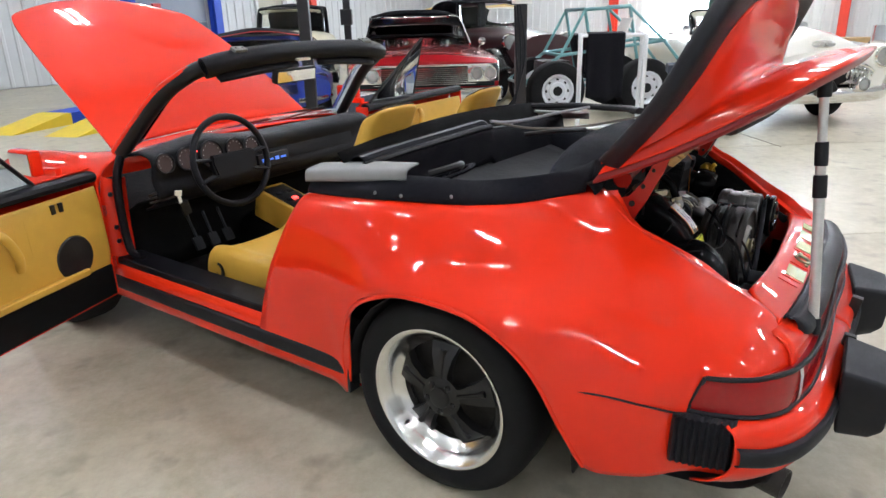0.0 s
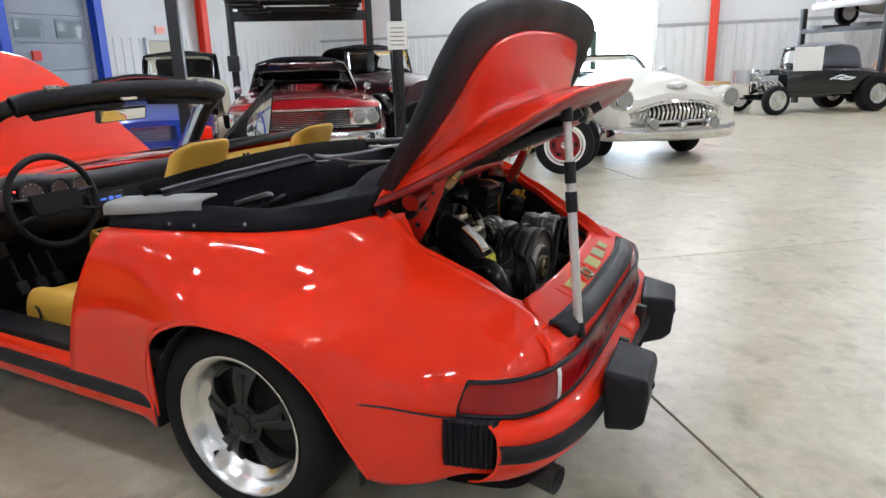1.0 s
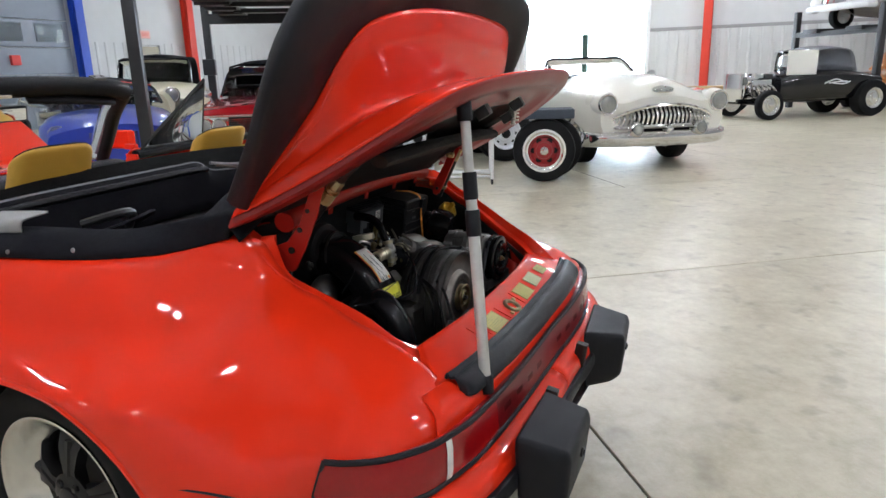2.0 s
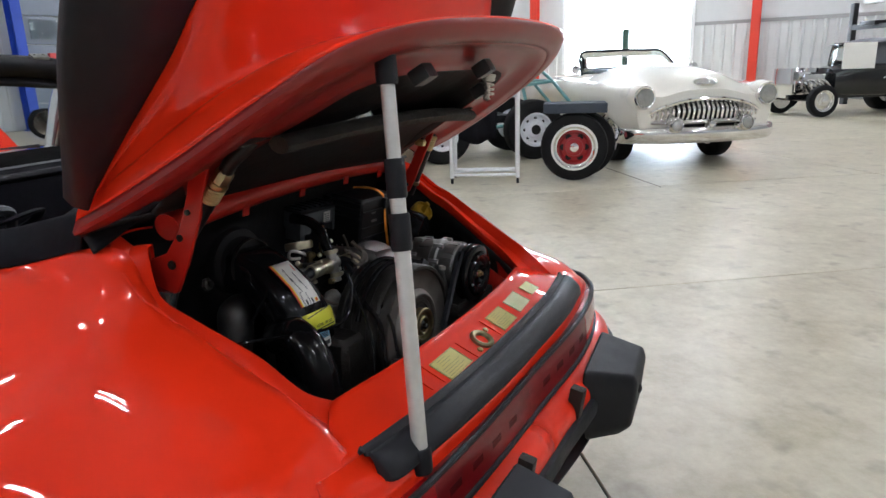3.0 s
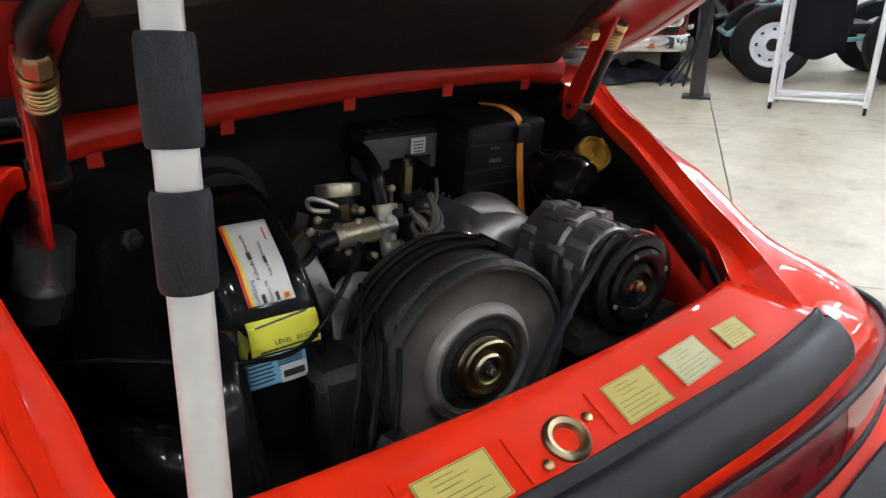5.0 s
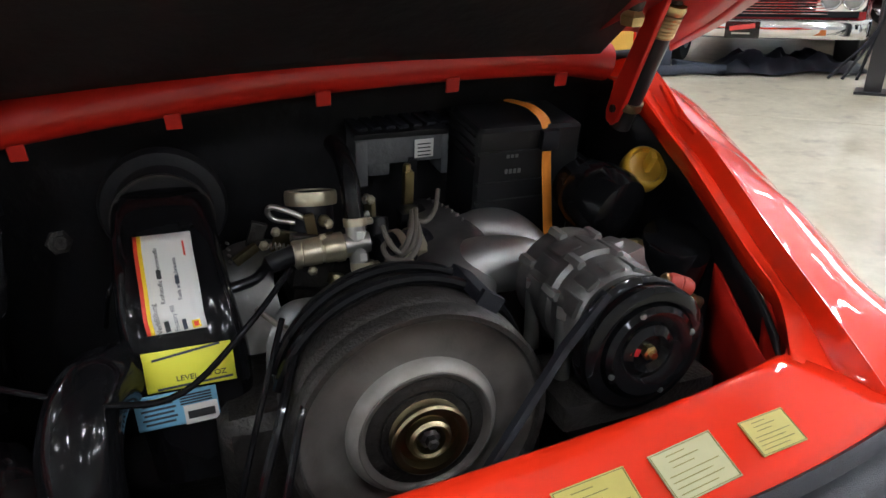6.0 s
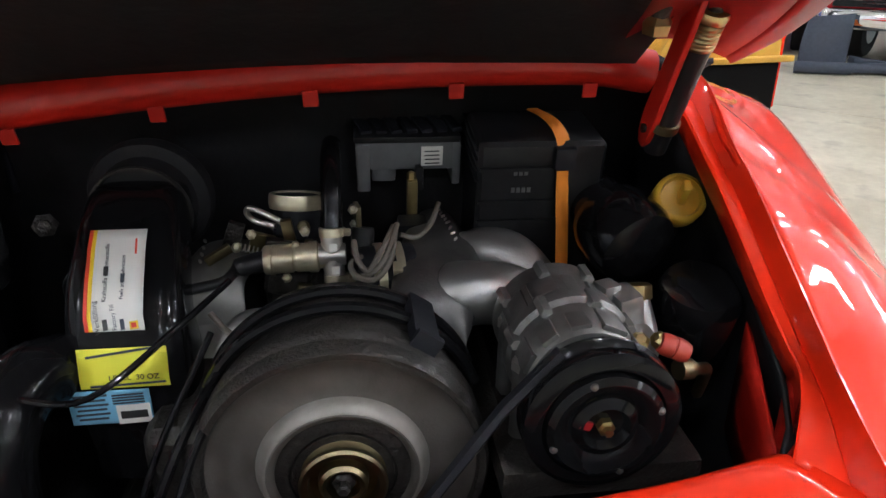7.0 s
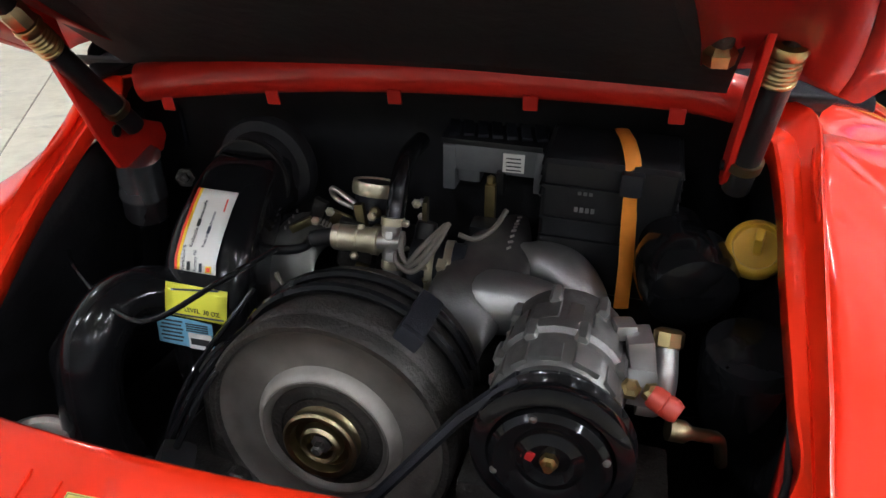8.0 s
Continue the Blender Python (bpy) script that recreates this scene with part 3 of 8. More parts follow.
both("tail_lamp", lambda bm, mi: band(bm, 0, 32, .04, .96, .005, mi), LAMPRED, "ribbed red tail lamp lens", sharp=30)
both("reflector_band", lambda bm, mi: band(bm, 32, 42, .04, .96, .004, mi), LAMPDARK, "dark red reflector strip", sharp=30)
for f in (0, 1):
    both("lamp_gasket", lambda bm, mi: gasket(bm, f, mi), RUBBER, sharp=30)
both("lamp_gasket", lambda bm, mi: tube(bm, [((-1 if mi else 1) * tail_point(0, f, .003)[0], *tail_point(0, f, .003)[1:]) for f in (0, .5, 1)], .0055, 8), RUBBER)
both("reversing_lens", lambda bm, mi: band(bm, 24, 25, .06, .94, .0075, mi, .0035), LAMPWHITE, "white reversing lamp lens")
# worn black lettering on the reflector, as plain upright bars
for k, i in enumerate((33, 35, 37, 39)):
    both("reflector_bar", lambda bm, mi: band(bm, i, i + 1, .36, .64, .0046, mi, .0038), PRINTBLACK)

# Rubber weather strip on the tail edge.
bm = BM()
rows = []
for x in (.405, .395, .33, .2, 0, -.2, -.33, -.395, -.405):
    y, w = -.757 - .031 * (1 - (x / .405) ** 2), (.6 if abs(x) > .40 else 1)
    rows.append([(x, y, .612), (x, y - .006 * w, .623), (x, y - .015 * w, .615), (x, y - .028 * w, .618), (x, y - .043 * w, .611), (x, y - .055 * w, .598), (x, y - .058 * w, .585)])
surf(bm, rows, 4, 3)
part("weather_strip", bm, RUBBER, car, "black rubber weather strip", solid=0.006)

# Bumper: painted cover, black band, ribbed bellows at the sides, rubber guards.
BUMP = spline([(.70, -.735), (.655, -.80), (.57, -.85), (.42, -.885), (.2, -.905), (0, -.912)], 6)


def bumper(bm, mi):
    rows = []
    for p in BUMP:
        x, y = p.x, p.y
        inn = .93 if abs(x) > .3 else .97
        rows.append([(-x * inn, y + .10, .462), (-x * .985, y + .035, .458), (-x, y + .006, .440), (-x, y, .41), (-x, y, .37), (-x * .995, y + .012, .335),
                     (-x * .975, y + .05, .295), (-x * .95, y + .09, .275)])
    surf(bm, rows, 1, 3, mirror=mi)


both("bumper_cover", bumper, RED, sharp=60, solid=0.005)


def bump_band(bm, mi):
    rows = []
    for p in BUMP:
        rows.append([(-p.x * .99, p.y + .006, .415), (-p.x * 1.012, p.y - .012, .412), (-p.x * 1.016, p.y - .016, .392), (-p.x * 1.012, p.y - .012, .372), (-p.x * .99, p.y + .006, .369)])
    surf(bm, rows, 1, 3, mirror=mi)


both("bumper_band", bump_band, RUBBER, "black rubber bumper band")


def bellows(bm, mi):
    s = 1 if mi else -1
    n = 9
    rows = []
    for k in range(2 * n + 1):
        f = k / (2 * n)
        out = .012 if k % 2 else .003
        x, y = .707 - .014 * f - .016 * f * f, -.600 - .128 * f
        rows.append([(s * (x - .02), y, .462), (s * (x + out), y, .458), (s * (x + out + .004), y, .40), (s * (x + out), y, .342), (s * (x - .02), y, .338)])
    surf(bm, rows, 1, 2)


both("bumper_bellows", bellows, RUBBER, "black ribbed rubber bumper bellows", sharp=20, solid=0.004)
GUARDS = (((-.148, -.852), (-.160, -.966), (-.363, -.976), (-.378, -.860)), ((.222, -.847), (.287, -.952), (.464, -.930), (.477, -.812)))
for corners in GUARDS:
    bm = BM()
    mid = sum((Vector((*c, 0)) for c in corners), Vector()) / 4
    rings = []
    for z, grow, back in ((.302, .86, .03), (.330, .93, .006), (.436, 1.0, 0), (.458, .97, .006)):
        ring = []
        for k, c in enumerate(corners):
            v = mid + (Vector((*c, 0)) - mid) * grow
            rear = k in (1, 2)
            ring.append(bm.verts.new((v.x, v.y + (back if rear else 0), z + (0 if rear else (.018 if z > .4 else -.004)))))
        rings.append(ring)
    bm.faces.new(rings[0])
    bm.faces.new(rings[-1])
    for lo, hi in zip(rings, rings[1:]):
        for i in range(4):
            j = (i + 1) % 4
            bm.faces.new((lo[i], lo[j], hi[j], hi[i]))
    bmesh.ops.recalc_face_normals(bm, faces=bm.faces)
    bmesh.ops.bevel(bm, geom=list(bm.edges), offset=.010, segments=3, profile=.6, affect="EDGES")
    g = part("bumper_guard", bm, RUBBER, car, "black rubber bumper guard")
    bm = BM()
    at = Vector((*corners[1], .395)).lerp(Vector((*corners[2], .395)), .42)
    lathe(bm, [(.0, 0), (.011, 0), (.011, .004), (.006, .006), (.006, .002), (0, .002)], along((at.x, at.y + .004, at.z), (0, -1, 0)), 14)
    part("bolt", bm, PLASTIC, g)
# licence plate lamp brackets
for s in (-1, 1):
    bm = BM()
    box(bm, (.02, .03, .075), (s * .13, -.905, .445), (8, 0, 0), bevel=.004)
    part("plate_lamp", bm, DIRTY, car)
bm = BM()
tube(bm, [(-.50, -.66, .262), (-.52, -.76, .252), (-.535, -.835, .248)], .036, 18, caps=False)
part("tailpipe", bm, DIRTY, car, "dark steel tailpipe", solid=0.004)
bm = BM()
surf(bm, [[(x, -.80 - .07 * (1 - (x / .6) ** 2), .285), (x, -.72, .23), (x, -.55, .20)] for x in (-.6, -.3, 0, .3, .6)], 3, 3)
part("valance", bm, BAY, car, solid=.004)
bm = BM()
box(bm, (1.1, 1.1, .05), (0, -.05, .23))
box(bm, (1.25, 2.6, .06), (0, 1.55, .19))
part("underbody", bm, BAY, car)

# Panel gap from the wheel arch to the lamp.
both("panel_gap", lambda bm, mi: tube(bm, spline([((1 if mi else -1) * x, y, z) for x, y, z in ((.803, -.325, .447), (.795, -.37, .478), (.777, -.45, .487), (.752, -.54, .482), (.712, -.62, .468))], 6), .0028, 6), RUBBER)


# Wheel arches: inner liners.
def liner(bm, mi):
    s = 1 if mi else -1
    rows = []
    for k in range(13):
        a = math.pi * (.0 + 1.0 * k / 12)
        y, z = .385 * math.cos(a) - .012, .245 + .375 * math.sin(a)
        rows.append([(s * .775, y, z), (s * .70, y * .98, z), (s * .55, y * .97, z)])
    surf(bm, rows, 1, 1)
    surf(bm, [[(s * .56, -.39, .22), (s * .56, -.39, .65)], [(s * .56, .385, .22), (s * .56, .385, .65)]], 1, 1)


both("arch_liner", liner, BAY, solid=.004)


def arch_lip(bm, mi):
    s = 1 if mi else -1
    pts = [(.765, -.418, .27), (.793, -.366, .37), (.815, -.281, .515), (.8275, -.15, .60), (.830, 0, .618), (.8275, .15, .60), (.814, .30, .515), (.775, .382, .335), (.762, .382, .20)]
    tube(bm, spline([(s * x, y, z) for x, y, z in pts], 8), .007, 8)


both("arch_lip", arch_lip, RED)


# Sills with a black step strip.
def sill(bm, mi):
    rows = [[(.69, y, .36), (.742, y, .335), (.752, y, .30), (.752, y, .25), (.735, y, .19), (.68, y, .165)] for y in (.40, .9, 1.4, 1.80)]
    surf(bm, left(rows), 3, 4, mirror=mi)


both("sill", sill, RED, solid=.005)


def strip(bm, mi):
    rows = [[(.750, y, .300), (.764, y, .297), (.768, y, .265), (.764, y, .246), (.750, y, .243)] for y in (.375, .42, .9, 1.4, 1.80)]
    surf(bm, left(rows), 3, 3, mirror=mi)


both("sill_strip", strip, RUBBER, "black rubber sill strip")
both("mud_flap", lambda bm, mi: box(bm, (.045, .012, .06), ((1 if mi else -1) * .748, .374, .222), bevel=.003), RUBBER)


# The tail stands a little askew to the car's length, and the right flank a little lower and further in.
def ease(t):
    t = min(1, max(0, t))
    return t * t * (3 - 2 * t)


FLANK = ((-.76, .034, 0), (-.60, .008, -.004), (-.48, -.006, -.004), (-.38, -.017, -.027), (-.29, -.038, -.046), (.55, -.035, -.040), (.8, 0, 0))


def settle(obs):
    for ob in obs:
        for v in ob.data.vertices:
            x, y = v.co.x, v.co.y
            if x < -.3:
                v.co.z -= .042 * ease((.30 - y) / .55) * ease((y + .78) / .40) * ease((-x - .28) / .18) * (1 - ease((-x - .56) / .26))
            if y < -.3:
                v.co.y += .055 * ease((-.3 - y) / .35) * max(0, x + .45)
                v.co.x += .035 * ease((-.58 - y) / .15) * ease((x + .5) / .65) * (1 - ease((x - .12) / .25))
            if x > .1:
                for (y0, dx0, dz0), (y1, dx1, dz1) in zip(FLANK, FLANK[1:]):
                    if y0 <= y < y1 or (y < y0 and y0 == FLANK[0][0]):
                        f = max(0, (y - y0) / (y1 - y0))
                        w = ease((x - .12) / .25)
                        v.co.x += w * (dx0 + (dx1 - dx0) * f)
                        v.co.z += w * (dz0 + (dz1 - dz0) * f)
                        break
                v.co.z -= .034 * ease((x - .44) / .16) * ease((-.02 - y) / .30) * ease((y + .72) / .2)


# The drawn shell is eased onto the car's true stance: one skew for the tail, one for the flank and one for the cabin.
TAIL = (Matrix(((-.010, .017, -.003), (-.018, -.012, -.022), (.006, .027, -.012))), Vector((-.03, -.52, .91)), Vector((-.007, .014, -.011)))
FLANKS = (Matrix(((-.024, .017, -.002), (-.023, -.027, -.012), (.008, .020, -.028))), Vector((-.28, -.12, .67)), Vector((-.003, .007, .005)))
CABIN = (Matrix(((-.041, .017, -.007), (-.025, -.041, -.010), (.009, .013, -.038))), Vector((-.12, .47, .66)), Vector((-.013, -.028, .017)))


def skew(sheet, p):
    m, c, d = sheet
    return m @ (p - c) + d


def stance(obs, whole=False):
    """Eases parts onto the stance; the right flank behind the cabin stays unless whole is set."""
    for ob in obs:
        for v in ob.data.vertices:
            p = v.co.copy()
            f = min(1, max(0, (p.y + .3) / .5))
            g = min(1, max(0, (p.y - .2) / .6))
            move = skew(TAIL, p).lerp(skew(FLANKS, p), f).lerp(skew(CABIN, p), g)
            w = 1 if whole else 1 - ease((p.x - .05) / .30) * ease((.35 - p.y) / .3)
            v.co = p + move * w


SHELL = [ob for ob in car.children_recursive if ob.name.split(".")[0] not in ("gutter_flange", "bumper_guard", "bolt", "front_lip", "tab", "bay_bulkhead", "bay_floor", "inner_side")]
settle([ob for ob in car.children_recursive if ob.name.split(".")[0] not in ("gutter_flange", "bumper_guard", "bolt", "front_lip", "tab", "bay_bulkhead", "bay_floor", "inner_side", "valance", "underbody", "sill", "sill_strip")])
stance(SHELL)
for ob in SHELL:
    if ob.name == "rear_quarter":
        for v in ob.data.vertices:
            w = ease((v.co.x + .60) / .16) * ease((-.16 - v.co.y) / .08)
            v.co += Vector((.045 * ease((v.co.y + .40) / .14) + .012 + .013 * ease((-.50 - v.co.y) / .1), 0, -.008 - .014 * ease((v.co.y + .46) / .06) * ease((-.29 - v.co.y) / .05))) * w
    elif ob.name == "rear_quarter.001":
        for v in ob.data.vertices:
            w = ease((.56 - v.co.x) / .10) * ease((-.30 - v.co.y) / .06)
            v.co += Vector((-.006 - .012 * ease((-.52 - v.co.y) / .08), 0, -.016)) * w


# ---- wheels ----
def five_spoke(bm, s):
    """The black petal centre of the wheel, in the local xy plane."""
    for k in range(5):
        a = 2 * math.pi * k / 5 + .3
        c, n = Vector((math.cos(a), math.sin(a), 0)), Vector((-math.sin(a), math.cos(a), 0))
        for h0, h1 in ((0, 1),):
            pts = [c * .02 + n * .022, c * .075 + n * .021, c * .125 + n * .034, c * .160 + n * .046, c * .160 - n * .046, c * .125 - n * .034, c * .075 - n * .021, c * .02 - n * .022]
            hs = [.010, .012, .004, -.018, -.018, .004, .012, .010]
            top = [bm.verts.new((p.x, p.y, h)) for p, h in zip(pts, hs)]
            low = [bm.verts.new((p.x, p.y, h - .03)) for p, h in zip(pts, hs)]
            for q in ((0, 1, 6, 7), (1, 2, 5, 6), (2, 3, 4, 5)):
                bm.faces.new([top[i] for i in q])
                bm.faces.new([low[i] for i in reversed(q)])
            for i in range(8):
                j = (i + 1) % 8
                bm.faces.new((top[i], low[i], low[j], top[j]))
            groove = [c * .06, c * .145]
            tube(bm, [(groove[0].x, groove[0].y, .014), (groove[1].x, groove[1].y, -.004)], [.006, .011], 6)


def car_wheel(x, y, side):
    m = along((x, y, .2945), (side, 0, 0)) @ Matrix.Scale(.9615, 4)
    bm = BM()
    lathe(bm, [(.212, -.19), (.250, -.196), (.286, -.19), (.302, -.168), (.3063, -.14), (.3063, -.05), (.302, -.022), (.286, -.001), (.262, .006), (.235, .004), (.219, -.004), (.212, -.01)], m, 56, closed=True)
    w = part("wheel", bm, TYRE, car, "black road tyre on a polished five-petal alloy wheel")
    bm = BM()
    lathe(bm, [(.200, -.185), (.208, -.183), (.210, -.006), (.2205, .002), (.216, .003), (.208, -.001), (.202, -.012), (.194, -.020), (.190, -.034), (.174, -.054), (.160, -.064), (.160, -.085), (.19, -.09), (.20, -.12)], m, 64)
    part("rim", bm, ALLOY, w, "polished alloy wheel rim")
    bm = BM()
    five_spoke(bm, side)
    bmesh.ops.transform(bm, matrix=m @ pose(0, 0, -.038), verts=bm.verts)
    part("spokes", bm, WHEELBLACK, w, "satin black petal spokes", sharp=25)
    bm = BM()
    lathe(bm, [(0, -.05), (.062, -.05), (.064, -.043), (.052, -.038), (.034, -.036), (.032, -.030), (.026, -.027), (0, -.026)], m @ pose(0, 0, .017), 32)
    part("hub_cap", bm, WHEELBLACK, w)
    bm = BM()
    lathe(bm, [(0, -.10), (.168, -.10), (.168, -.096), (0, -.096)], m, 32)
    part("brake_disc", bm, DIRTY, w)
    for k in range(5):
        a = 2 * math.pi * (k + .5) / 5 + .3
        bm = BM()
        lathe(bm, [(0, -.05), (.011, -.05), (.011, -.034), (.007, -.030), (0, -.030)], m @ pose(.045 * math.cos(a), .045 * math.sin(a), .017), 6)
        part("lug_nut", bm, WHEELBLACK, w)
    bm = BM()
    a = -2.35 if side < 0 else -.8
    p, q = m @ Vector((.186 * math.cos(a), .186 * math.sin(a), -.035)), m @ Vector((.168 * math.cos(a), .168 * math.sin(a), -.012))
    rod(bm, p, q, .004, 8)
    part("valve", bm, RUBBER, w)
    return w


car_wheel(-.752, .058, -1)
car_wheel(.752, .058, 1)
car_wheel(-.735, 2.17, -1)
car_wheel(.735, 2.17, 1)

# ---- engine lid with its spoiler, raised ----
LIDEDGE = [(-.485, -.290, .935), (-.478, -.40, .985), (-.455, -.52, 1.050), (-.420, -.65, 1.130), (-.365, -.740, 1.190), (-.24, -.790, 1.222), (0, -.805, 1.232)]
LIDROOT = [(-.486, -.318, .955), (-.470, -.41, 1.020), (-.445, -.48, 1.075), (-.41, -.53, 1.120), (-.34, -.555, 1.150), (-.19, -.565, 1.165), (0, -.568, 1.17)]
RIMIN = [(-.490, -.335, .966), (-.462, -.43, 1.088), (-.430, -.49, 1.180), (-.400, -.53, 1.265), (-.34, -.562, 1.330), (-.18, -.572, 1.362), (0, -.575, 1.368)]
RIMOUT = [(-.505, -.330, .962), (-.560, -.445, 1.095), (-.580, -.505, 1.195), (-.572, -.555, 1.300), (-.50, -.595, 1.395), (-.26, -.61, 1.442), (0, -.613, 1.452)]


RIMIN_R = [(-.490, -.335, .966), (-.488, -.43, 1.088), (-.475, -.49, 1.180), (-.445, -.53, 1.265), (-.37, -.562, 1.335), (-.18, -.572, 1.362), (0, -.575, 1.368)]
RIMOUT_R = [(x * (1 - .07 * min(1, -x / .4)), y, z) for x, y, z in RIMOUT]


def full(line, right=None):
    """The whole line from the left end to the right one; the right half mirrors the left unless given."""
    return line + [(-x, y, z) for x, y, z in reversed((right or line)[:-1])]


LIDEDGE, LIDROOT, RIMIN, RIMOUT = full(LIDEDGE), full(LIDROOT), full(RIMIN, RIMIN_R), full(RIMOUT, RIMOUT_R)


def blend(a, b, f, push=(0, 0, 0)):
    return [tuple(p + (q - p) * f + d for p, q, d in zip(u, v, push)) for u, v in zip(a, b)]


bm = BM()
rows = [r for r in (LIDEDGE, blend(LIDEDGE, LIDROOT, .5, (0, 0, .012)), LIDROOT, blend(LIDROOT, RIMIN, .35, (0, .008, 0)), blend(LIDROOT, RIMIN, .7), RIMIN)]
surf(bm, rows, 5, 5)
lid = part("engine_lid", bm, RED, car, "raised red engine lid with a black-rimmed tail spoiler", sharp=60, solid=.006)
bm = BM()
front = lambda r, d: [(x, y + d, z + d * .4) for x, y, z in r]
rows = [r for r in (RIMIN, blend(RIMIN, RIMOUT, .5, (0, -.014, -.004)), blend(RIMIN, RIMOUT, .95, (0, -.006, 0)), blend(RIMIN, RIMOUT, 1.03, (0, .012, .004)),
                              front(blend(RIMIN, RIMOUT, .9), .035), front(blend(RIMIN, RIMOUT, .4), .03), front(RIMIN, .015))]
surf(bm, rows, 4, 5)
part("spoiler_rim", bm, RUBBER, lid, "thick black rubber spoiler rim", sharp=70)
# spoiler deck on the far side of the rim
bm = BM()
surf(bm, [r for r in (front(RIMIN, .016), front(blend(RIMIN, LIDROOT, .5), .03), front(LIDROOT, .02))], 3, 5)
part("spoiler_deck", bm, RED, lid, sharp=60, solid=.004)
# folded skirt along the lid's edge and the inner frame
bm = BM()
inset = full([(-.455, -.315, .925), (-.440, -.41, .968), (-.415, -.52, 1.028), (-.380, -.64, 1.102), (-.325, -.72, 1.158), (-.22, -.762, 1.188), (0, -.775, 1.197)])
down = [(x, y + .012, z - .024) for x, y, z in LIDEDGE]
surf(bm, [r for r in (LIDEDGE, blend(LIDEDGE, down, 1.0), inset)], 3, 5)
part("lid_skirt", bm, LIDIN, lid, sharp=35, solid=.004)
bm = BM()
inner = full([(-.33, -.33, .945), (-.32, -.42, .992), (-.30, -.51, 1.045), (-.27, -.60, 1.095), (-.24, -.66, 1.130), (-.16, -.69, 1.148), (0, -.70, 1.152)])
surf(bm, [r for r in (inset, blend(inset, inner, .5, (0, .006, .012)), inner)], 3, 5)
part("lid_frame", bm, LIDIN, lid, "red inner frame of the lid, darkened for shade", sharp=40, solid=.004)
bm = BM()
up = lambda f: [(x * f, (y + .52) * f - .50, (z - 1.05) * f + 1.075) for x, y, z in inner]
surf(bm, [r for r in (inner, up(.8), up(.4), up(.02))], 3, 5)
part("lid_well", bm, BAY, lid, "black grille well under the lid", solid=.004)
bm = BM()
tube(bm, spline([(-.30, -.545, 1.045), (-.15, -.572, 1.058), (0, -.58, 1.062), (.15, -.572, 1.058), (.30, -.545, 1.045)], 6), .026, 10, flat=.55)
part("insulation_roll", bm, FOAM, lid, "dirty grey foam insulation roll")
bm = BM()
surf(bm, [[(x, -.30, .922 + .01 * (1 - (x / .36) ** 2)), (x, -.36, .965 + .012 * (1 - (x / .36) ** 2)), (x, -.44, 1.02), (x, -.53, 1.06)] for x in (-.36, -.18, 0, .18, .36)], 3, 4)
part("insulation_mat", bm, BAY, lid, "black insulation mat", solid=.01)
for x, y, z in ((.02, -.735, 1.165), (.16, -.655, 1.120), (-.18, -.735, 1.160)):
    bm = BM()
    box(bm, (.05, .03, .025), (x, y, z - .012), (-32, 0, 15), bevel=.006)
    part("lid_lamp" if x == .02 else "buffer", bm, PLASTIC, lid)
bm = BM()
pts = [(.15 + .009 * math.cos(k * .8), -.680 + .009 * math.sin(k * .8), 1.135 - .0011 * k) for k in range(36)]
tube(bm, pts, .0022, 6)
part("latch_spring", bm, STEEL, lid)
bm = BM()
lathe(bm, [(0, 0), (.014, 0), (.013, .012), (.005, .016), (.005, .045), (.008, .048), (0, .052)], along((.15, -.680, 1.14), (0, .1, -1)), 14)
part("latch_pin", bm, STEEL, lid)

